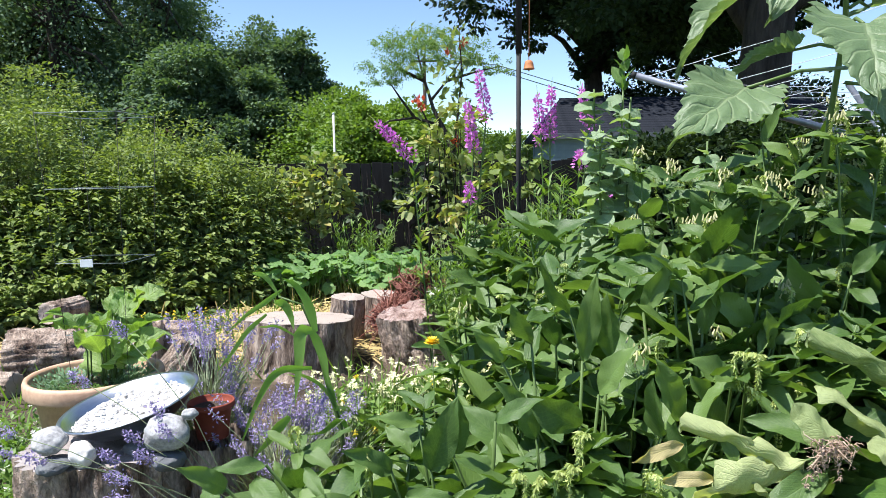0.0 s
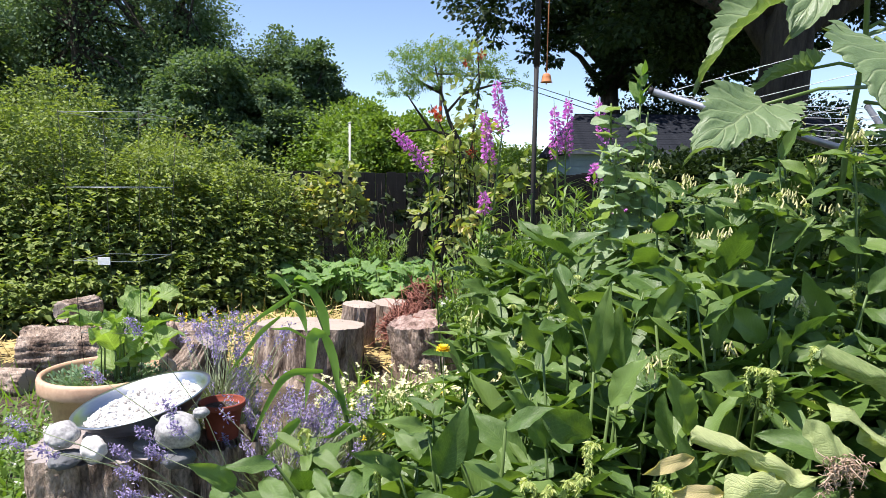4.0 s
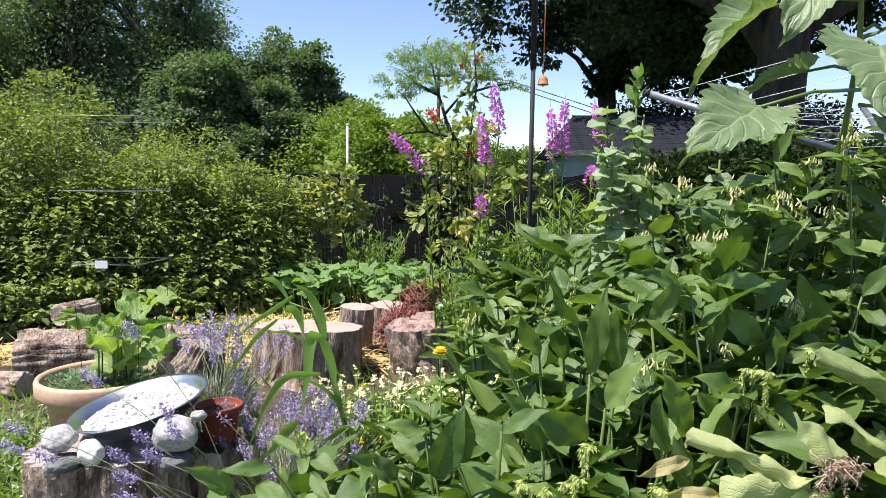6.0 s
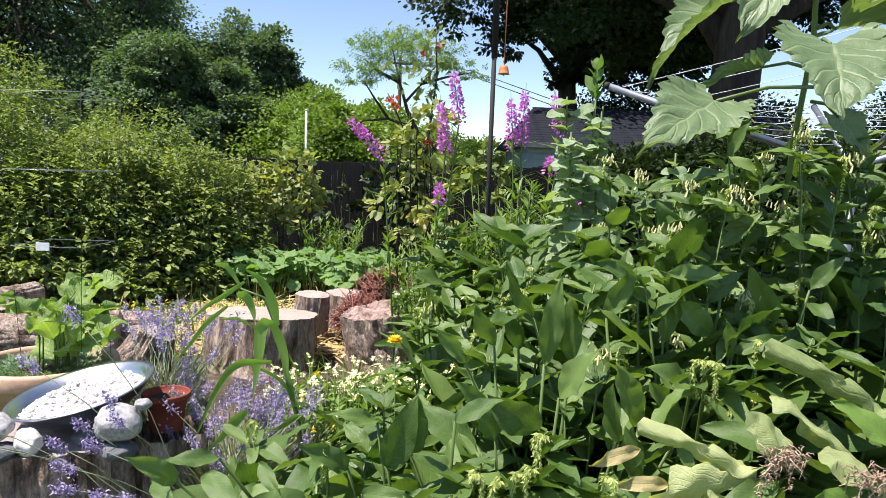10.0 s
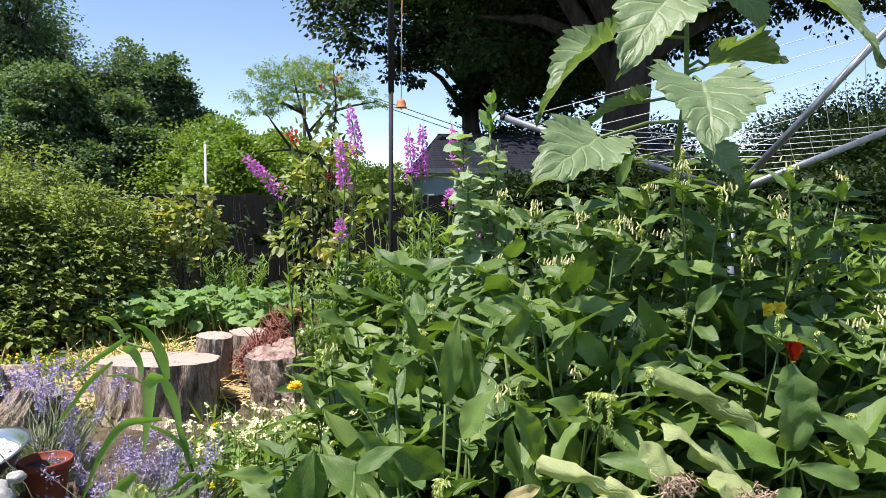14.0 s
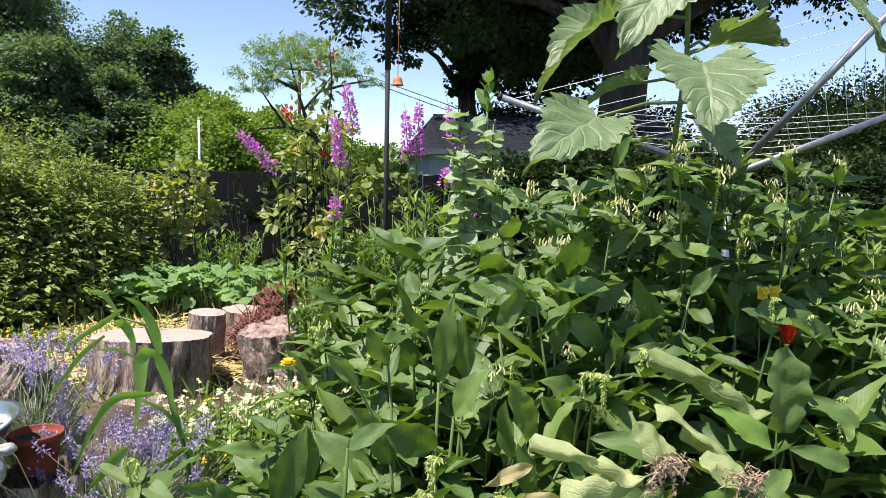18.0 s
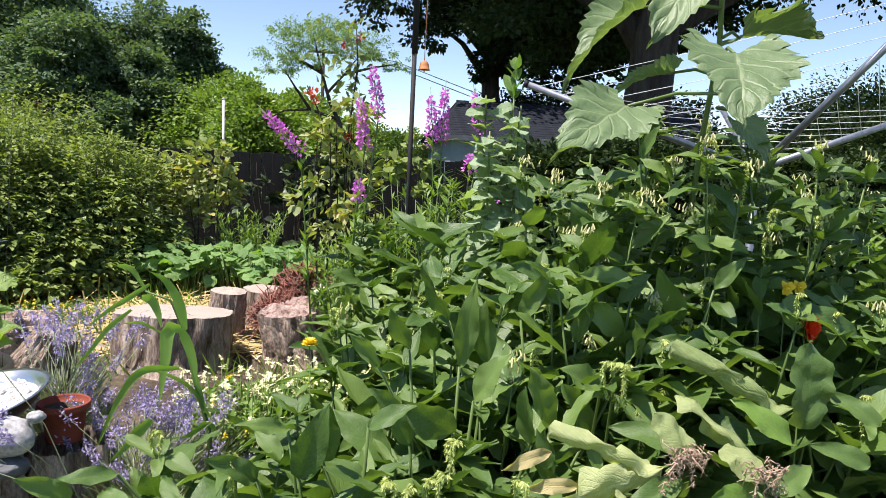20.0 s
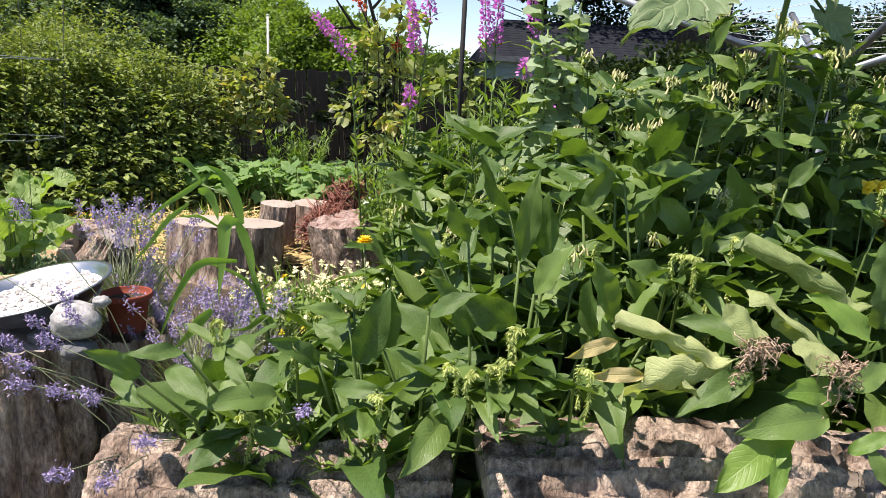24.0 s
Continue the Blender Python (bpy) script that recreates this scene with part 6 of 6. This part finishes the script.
# ---- tall plants ----
def lobed_leaf(name, width, droop, seed, curl=0.0, teeth=13, rows=78, across=14):
    """A broad coarse leaf of length 1 along +y: heart-shaped base, shallow lobes, sharp teeth, edges rolled by curl."""
    r = random.Random(seed)
    ph = [r.uniform(0, 6.28) for _ in range(4)]
    V, F, UV = [], [], []
    for i in range(rows + 1):
        s = i / rows
        body = (math.sin(math.pi * min(1.0, s + 0.10) ** 0.62)) ** 0.85 if s < 0.999 else 0.0
        for j in range(across + 1):
            u = 2 * j / across - 1
            lobe = 1 + 0.085 * math.cos(2 * math.pi * (2.1 * s + 0.25) + (0.5 if u < 0 else 0.0))
            saw = (teeth * s + (0.37 if u < 0 else 0.0)) % 1.0
            w = 0.5 * width * max(0.0, body) * lobe * (1 + 0.19 * (saw - 0.5) * abs(u) ** 3)
            x = u * w
            y = s - 0.30 * (1 - s) ** 3 * abs(u) ** 1.4 * min(1.0, width) + 0.10 * s * (1 - s) * abs(u) + 0.02 * saw * abs(u) ** 4
            z = 0.22 * abs(x) - droop * s * s
            z += 0.035 * math.sin(7 * s + ph[0] + 2.2 * u) * abs(u) + 0.022 * math.sin(19 * s + ph[1]) * u * u + 0.012 * math.sin(26 * (s - 0.5 * abs(u)))
            if curl:
                a = curl * u
                x, z = w * math.sin(a) / curl, z + w * (1 - math.cos(a)) / curl
            V.append((x, y, z))
            UV.append((0.5 + 0.5 * u, s))
    n = across + 1
    for i in range(rows):
        for j in range(across):
            F.append((i * n + j, i * n + j + 1, (i + 1) * n + j + 1, (i + 1) * n + j))
    return mesh_of(name, V, F, M["silphium"], uv=UV)


tall = thing("tall_perennial", (1.40, 2.45, 0.0), "tall leafy perennial with huge coarse toothed leaves", "plant")
STEM_AT = Vector((1.40, 2.45, 0.0))
part("stem", tube("stem", [(0.08, 0.30, -0.15), (0.09, 0.30, 0.8), (0.06, 0.16, 1.45), (0.02, 0.02, 1.75), (0.0, 0, 2.05), (-0.01, -0.03, 2.6)], [0.013, 0.012, 0.011, 0.010, 0.008, 0.005], M["stem"], 10), tall)
TALL_LEAVES = [  # height on the stem, blade base, tip, face, width, droop, curl
    (1.74, (1.294, 2.160, 1.693), (1.199, 1.920, 1.439), (-0.15, -0.8, 0.55), 1.0, 0.25, 0.0),
    (1.8, (1.516, 2.500, 1.811), (1.971, 2.660, 1.878), (0.0, 0.35, 0.9), 0.7, 0.25, 0.0),
    (2.03, (1.381, 2.520, 2.087), (1.112, 2.400, 1.736), (-0.25, -0.75, 0.6), 0.7, 0.25, 0.0),
    (1.9, (1.159, 2.580, 1.910), (0.861, 2.500, 1.587), (-0.7, -0.25, 0.7), 0.5, 0.35, 1.3),
    (1.6, (0.966, 2.200, 1.512), (0.651, 1.980, 1.324), (-0.2, -0.75, 0.65), 0.6, 0.2, 0.0),
    (1.66, (1.285, 2.560, 1.678), (1.024, 2.500, 1.541), (-0.2, 0.2, 0.95), 0.45, 0.4, 1.2),
    (2.06, (1.850, 2.420, 2.124), (2.060, 2.250, 1.792), (0.2, -0.75, 0.6), 0.6, 0.2, 0.0),
    (2.08, (1.658, 2.600, 2.174), (1.754, 2.500, 1.938), (0.0, -0.8, 0.55), 0.95, 0.25, 0.0),
    (2.08, (1.507, 2.560, 2.168), (1.330, 2.460, 1.946), (-0.1, -0.8, 0.55), 0.9, 0.25, 0.0),
    (1.55, (1.614, 2.600, 1.515), (1.731, 2.580, 1.329), (0.3, -0.8, 0.4), 0.8, 0.3, 0.0),
    (2.35, (1.30, 2.60, 2.42), (1.00, 2.80, 2.30), (0, -0.3, 0.9), 0.80, 0.3, 0.0),
    (2.40, (1.48, 2.50, 2.45), (1.75, 2.40, 2.33), (0, -0.3, 0.9), 0.80, 0.3, 0.0),
]
for k, (height, base, tip, face, width, droop, curl) in enumerate(TALL_LEAVES):
    b, e = Vector(base) - STEM_AT, Vector(tip) - STEM_AT
    st = Vector((0.02 if height < 1.9 else 0.0, 0, height))
    part("leaf_stalk", tube("leaf_stalk", [st, st.lerp(b, 0.5) + Vector((0, 0, 0.02)), b], [0.007, 0.006, 0.005], M["stem"], 7), tall)
    part("leaf", lobed_leaf("leaf", width, droop, 30 + k, curl), tall, span(b, e, face, droop))

ROUND = [blade_mesh("leaf", "round_leaf", rows=8, across=6, width=0.78, widest=0.42, droop=dr, fold=0.1, ruffle=0.04, seed=50 + k, point=0.7) for k, dr in enumerate((0.15, 0.4))]
FRESH = [blade_mesh("leaf", "fresh", rows=6, across=4, width=0.55, widest=0.4, droop=0.1, fold=0.25, ruffle=0.02, seed=60)]


def leafy_stalk(place, height, seed, lean=0.0, size=0.16, label="upright stalk with pale rounded paired leaves", young=False):
    t = thing("leafy_stalk", place, label, "plant", "leafy stalks")
    r = random.Random(seed)
    part("stem", tube("stem", [(0, 0, -0.02), (0.3 * lean, 0, 0.5 * height), (lean, 0, height)], [0.010, 0.008, 0.004], M["stem"], 8), t)
    n = int(height / 0.055)
    for k in range(n):
        s = 0.25 + 0.75 * (k + r.uniform(-0.45, 0.45)) / n
        for side in (0, 2.1, 4.2):
            if s < 0.9 and r.random() < 0.10:
                continue
            a = k * 1.57 + side + r.uniform(-0.8, 0.8)
            fresh = young and s > 0.90
            part("leaf", FRESH[0] if fresh else r.choice(ROUND), t, along((lean * s * s, 0, height * s), (math.cos(a), math.sin(a), 1.6 if fresh else r.uniform(-0.7, 0.7)), (r.uniform(-0.5, 0.5), r.uniform(-1.0, 0.2), 1), size * (1.12 - 0.5 * s) * r.uniform(0.5, 1.1)))
    return t


leafy_stalk((0.88, 3.42, GROUND), 1.93, 1, 0.04, young=True)
leafy_stalk((0.81, 3.48, GROUND), 1.78, 2, -0.02)
leafy_stalk((0.95, 3.48, GROUND), 1.74, 3, 0.02)
leafy_stalk((0.90, 3.32, GROUND), 1.70, 5, 0.02)
leafy_stalk((0.80, 3.32, GROUND), 1.60, 6, -0.02)
leafy_stalk((1.20, 3.1, GROUND), 1.51, 4, 0.0, 0.12)


def loosestrife(place, spikes, seed, label="purple loosestrife with tall magenta flower spikes"):
    """spikes: foot x, y, z and tip x, y, z of each flower spike."""
    t = thing("loosestrife", place, label, "flower", "loosestrife plants")
    r = np.random.default_rng(seed)
    o = np.array(place)
    for foot, tip in spikes:
        f, e = np.array(foot) - o, np.array(tip) - o
        base = np.array([0.3 * f[0], 0.3 * f[1], -0.02])
        part("stalk", tube("stalk", [tuple(base), tuple(0.5 * base + 0.5 * f + np.array([0, 0, 0.05])), tuple(f), tuple(e + (e - f) * 0.25)], [0.006, 0.005, 0.004, 0.0015], M["stem"], 6), t)
        n = int(900 * np.linalg.norm(e - f)) + 60
        s = r.random(n)
        w = (0.042 * (1 - 0.65 * s))[:, None]
        d = r.normal(size=(n, 3))
        d /= np.linalg.norm(d, axis=1, keepdims=True)
        part("flower_spike", scatter("flower_spike", PETAL, f + (e - f) * s[:, None] + d * w * 0.7, d + 0.3 * (e - f), r.normal(size=(n, 3)), r.uniform(0.014, 0.026, n), M["pink"]), t)
        m = 46
        s = r.uniform(0.25, 1.0, m)
        P = base + (f - base) * s[:, None]
        a = r.uniform(0, 6.28, m)
        D = np.stack([np.cos(a), np.sin(a), 0.4 + 0.6 * r.random(m)], 1)
        WILLOW = (SMALL_LEAF[0] * np.array([0.45, 1, 1]), SMALL_LEAF[1], SMALL_LEAF[2])
        tagged(part("foliage", scatter("foliage", WILLOW, P, D, np.tile([0, 0, 1.0], (m, 1)), r.uniform(0.07, 0.14, m), M["narrow"]), t), "", kind="stuff")


loosestrife((0.05, 3.95, GROUND), [((-0.11, 3.9, 1.35), (-0.29, 3.9, 1.53)), ((0.30, 3.9, 1.55), (0.26, 3.9, 1.80)), ((0.23, 3.9, 1.37), (0.20, 3.9, 1.62)), ((0.20, 3.85, 1.12), (0.20, 3.85, 1.19))], 601)
loosestrife((0.68, 3.95, GROUND), [((0.60, 3.9, 1.42), (0.58, 3.9, 1.66)), ((0.65, 3.92, 1.44), (0.66, 3.92, 1.70)), ((0.86, 3.9, 1.50), (0.82, 3.9, 1.70)), ((0.80, 3.85, 1.29), (0.80, 3.85, 1.35)), ((0.93, 3.8, 1.10), (0.93, 3.8, 1.14))], 602)


def willow_bush(place, w, h, n, seed, label, mat="narrow"):
    t = thing("narrow_leaved_plant", place, label, "plant", "narrow-leaved plants")
    r = np.random.default_rng(seed)
    lines, P, D = [], [], []
    for k in range(n):
        a, q = r.uniform(0, 6.28), w * math.sqrt(r.random())
        tip = np.array([q * math.cos(a), q * math.sin(a), h * r.uniform(0.65, 1.05)])
        lines.append(([(0.3 * tip[0], 0.3 * tip[1], 0), tuple(tip * np.array([0.7, 0.7, 0.6])), tuple(tip)], [0.004, 0.003, 0.0015]))
        s = r.uniform(0.3, 1, 34)
        P.append(tip * np.stack([0.3 + 0.7 * s, 0.3 + 0.7 * s, s], 1))
        b = r.uniform(0, 6.28, 34)
        D.append(np.stack([np.cos(b), np.sin(b), 0.5 + r.random(34)], 1))
    P, D = np.concatenate(P), np.concatenate(D)
    tagged(part("stalk_mass", joined_tubes("stalk_mass", lines, M["stem"], 4), t), "", kind="stuff")
    tagged(part("foliage", scatter("foliage", (SMALL_LEAF[0] * np.array([0.5, 1, 1]), SMALL_LEAF[1], SMALL_LEAF[2]), P, D, np.tile([0, 0, 1.0], (len(P), 1)), r.uniform(0.05, 0.10, len(P)), M[mat]), t), "", kind="stuff")


willow_bush((0.55, 3.75, GROUND), 0.30, 1.31, 46, 611, "feathery bright green stems with narrow leaves")
willow_bush((0.46, 4.5, GROUND), 0.35, 0.98, 30, 613, "feathery bright green stems with narrow leaves")
willow_bush((0.22, 4.45, GROUND), 0.28, 0.95, 44, 618, "feathery bright green stems with narrow leaves")
willow_bush((-0.36, 1.80, GROUND), 0.20, 0.46, 44, 621, "fine feathery green growth behind the edging log")
willow_bush((-0.10, 1.80, GROUND), 0.20, 0.44, 36, 622, "fine feathery green growth behind the edging log")
willow_bush((0.95, 4.2, GROUND), 0.40, 1.33, 36, 614, "feathery bright green stems with narrow leaves")
willow_bush((2.55, 2.6, GROUND), 0.30, 1.13, 36, 615, "feathery bright green stems with narrow leaves")


# ---- trumpet vine ----
def trumpet_vine():
    t = thing("trumpet_vine", (0.2, 5.5, 0.0), "trumpet vine with orange-red flowers on a tall leader", "vine")
    r = np.random.default_rng(77)
    part("leader", joined_tubes("leader", [([(0, 0, -0.15), (0.02, 0, 0.8), (-0.02, 0, 1.4), (0.05, 0, 2.0), (0.03, 0, 2.35)], [0.016, 0.014, 0.011, 0.007, 0.003]),
                                           ([(-0.02, 0, 1.3), (-0.2, 0, 1.6), (-0.32, 0, 1.85)], [0.010, 0.007, 0.004]), ([(0.0, 0, 1.2), (0.12, 0, 1.35), (0.0, 0, 1.5)], [0.008, 0.006, 0.004])], M["live_bark"], 6), t)
    n = 420
    s = r.random(n)
    P = np.stack([0.02 + 0.07 * r.normal(size=n), 0.07 * r.normal(size=n), 0.7 + 1.65 * s], 1)
    P[::4, 0] -= 0.32 * r.random(len(P[::4]))
    D = r.normal(size=(n, 3)) + np.array([0, 0, -0.1])
    tagged(part("foliage", scatter("foliage", SMALL_LEAF, P, D, np.tile([0, 0, 1.0], (n, 1)) + 0.5 * r.normal(size=(n, 3)), r.uniform(0.05, 0.10, n), M["hedge"]), t), "", kind="stuff")
    for x, z, size in ((-0.29, 1.79, 1.0), (0.05, 2.22, 0.8), (0.0, 1.49, 0.9), (-0.06, 2.16, 0.6), (-0.26, 1.75, 0.8)):
        w = r.uniform(0, 6.28, 16)
        D = np.stack([np.cos(w), -0.6 + 0.3 * r.normal(size=16), np.sin(w)], 1)
        part("flower", scatter("flower", PETAL, np.tile([x, -0.02, z], (16, 1)) + 0.018 * size * r.normal(size=(16, 3)), D, r.normal(size=(16, 3)), 0.045 * size * r.uniform(0.8, 1.2, 16), M["orange"]), t)


trumpet_vine()

# ---- pole with hanging bell ----
pole = thing("garden_pole", (0.53, 4.3, 0.0), "tall black steel garden pole with a side hook", "pole")
part("shaft", tube("shaft", [(-0.012, 0, -0.15), (-0.006, 0, 1.2), (0, 0, 2.1)], 0.0145, M["black_metal"], 10), pole)
part("upper_shaft", tube("upper_shaft", [(0, 0, 1.95), (0.006, 0, 3.4)], 0.019, M["black_metal"], 10), pole)
part("hook", tube("hook", [(0.005, 0, 2.55), (0.03, 0, 2.60), (0.06, 0, 2.58), (0.07, 0, 2.52)], 0.005, M["black_metal"], 8), pole)
bell = thing("hanging_bell", (0.59, 4.3, 1.86), "small clay bell hanging on a cord", "bell")
part("bell", lathe("bell", [(0.0, 0.052), (0.012, 0.052), (0.022, 0.046), (0.027, 0.03), (0.031, 0.006), (0.036, 0.0), (0.033, 0.0), (0.027, 0.01), (0.0, 0.04)], M["bell"], 28), bell)
part("cord", tube("cord", [(0, 0, 0.05), (0.004, 0, 0.4), (0.008, 0, 0.665)], 0.0025, M["bell"], 6), bell)
part("clapper", tube("clapper", [(0, 0, 0.04), (0, 0, -0.012)], 0.004, M["bell"], 6), bell)


# ---- rotary clothes dryer ----
def dryer():
    c = thing("clothes_dryer", (2.68, 4.1, 0.0), "umbrella clothes dryer with grey tube arms and strung lines", "clothes dryer")
    hub = Vector((0, 0, 1.36))
    part("mast", tube("mast", [(0, 0, -0.15), (0, 0, 1.42)], 0.026, M["zinc"], 12), c)
    part("hub", lathe("hub", [(0, 1.30), (0.036, 1.30), (0.042, 1.32), (0.042, 1.40), (0.036, 1.42), (0, 1.42)], M["zinc"], 20), c)
    ends = [Vector((-1.36, 0.5, 1.85)), Vector((0.5, 1.3, 1.85)), Vector((1.5, 0.25, 1.85)), Vector((0.52, -0.78, 2.36))]
    for k, e in enumerate(ends):
        a = part("arm", tube("arm", [hub, e], 0.022, M["zinc"], 12), c)
        part("end_cap", tube("end_cap", [e, e + (e - hub).normalized() * 0.03], 0.024, M["black_metal"], 10), a)
    for k in range(4):
        a, b = ends[k], ends[(k + 1) % 4]
        lines = []
        for j in range(7):
            s = 0.34 + 0.105 * j
            p, q = hub.lerp(a, s), hub.lerp(b, s)
            lines.append(([p, p.lerp(q, 0.5) + Vector((0, 0, -0.02)), q], 0.0019))
        for j, (pts, rad) in enumerate(lines):
            part("line", tube("line", pts, rad, M["line"], 5), c)


dryer()


# ---- squash bed ----
def squash(place, rx, ry, n, seed):
    t = thing("squash_plant", place, "sprawling squash with broad pale-green leaves", "squash plant", "squash plants")
    r = random.Random(seed)
    shapes = [blade_mesh("leaf", "squash", rows=9, across=6, width=1.0, widest=0.42, droop=dr, fold=-0.12, ruffle=0.06, lobes=2, seed=70 + k, point=0.55) for k, dr in enumerate((0.25, 0.5))]
    for k in range(n):
        a, q = r.uniform(0, 6.28), math.sqrt(r.random())
        p = Vector((rx * q * math.cos(a), ry * q * math.sin(a), r.uniform(0.25, 0.55)))
        part("leaf_stalk", tube("leaf_stalk", [(0.8 * p.x, 0.8 * p.y, -0.01), (0.9 * p.x, 0.9 * p.y, 0.6 * p.z), p], [0.006, 0.005, 0.004], M["stem"], 5), t)
        b = r.uniform(0, 6.28)
        part("leaf", r.choice(shapes), t, along(p, (math.cos(b), math.sin(b), r.uniform(-0.2, 0.3)), (r.uniform(-0.5, 0.5), r.uniform(-0.9, 0.1), 1), r.uniform(0.09, 0.16)))


squash((-1.45, 7.45, GROUND), 0.60, 0.50, 210, 1)
squash((-0.60, 7.35, GROUND), 0.60, 0.50, 210, 2)
willow_bush((-0.75, 7.9, GROUND), 0.45, 0.88, 40, 616, "tufts of bright green narrow leaves")
willow_bush((0.1, 6.6, GROUND), 0.35, 0.63, 34, 617, "tufts of bright green narrow leaves")
daisy_patch("feverfew", (-2.2, 5.9, GROUND), 0.5, 0.25, 0.24, 60, "yellow_petal", 114, "low plants with small yellow flowers")


# ---- red and yellow blooms among the comfrey ----
def bloom(name, place, height, mat, size, label, petals=14, facing=(0, -0.8, 0.4)):
    t = thing(name, place, label, "flower")
    part("stalk", tube("stalk", [(0, 0, -0.02), (0.01, 0, 0.5 * height), (0, 0, height)], [0.004, 0.003, 0.0025], M["stem"], 6), t)
    f = Vector(facing).normalized()
    a = f.cross(Vector((1, 0, 0))).normalized()
    b = f.cross(a)
    D = np.array([tuple(math.cos(k * 2.4) * a + math.sin(k * 2.4) * b + f * (0.2 + 0.55 * (k % 4)) + 0.25 * Vector((math.sin(5 * k), math.cos(7 * k), math.sin(11 * k)))) for k in range(petals)])
    petal = mesh_of("petal", BROAD_LEAF[0], BROAD_LEAF[1], M[mat], uv=BROAD_LEAF[2])
    for d in D:
        part("petal", petal, t, along((0, 0, height), tuple(d), tuple(f), size))
    part("eye", rock("eye", (0.3 * size, 0.3 * size, 0.2 * size), M["yellow_petal"], 3, 0.1, 2), t, Matrix.Translation(Vector((0, 0, height)) + f * 0.3 * size))


bloom("red_flower", (1.509, 1.98, GROUND), 0.972, "red_petal", 0.052, "scarlet ruffled flower half hidden by leaves", 34, (0.5, -0.5, 0.1))
bloom("yellow_bloom", (1.56, 2.16, GROUND), 1.064, "yellow_petal", 0.032, "orange-yellow flower above dark leaves")
bloom("yellow_bloom", (1.62, 2.18, GROUND), 1.065, "yellow_petal", 0.030, "orange-yellow flower above dark leaves")
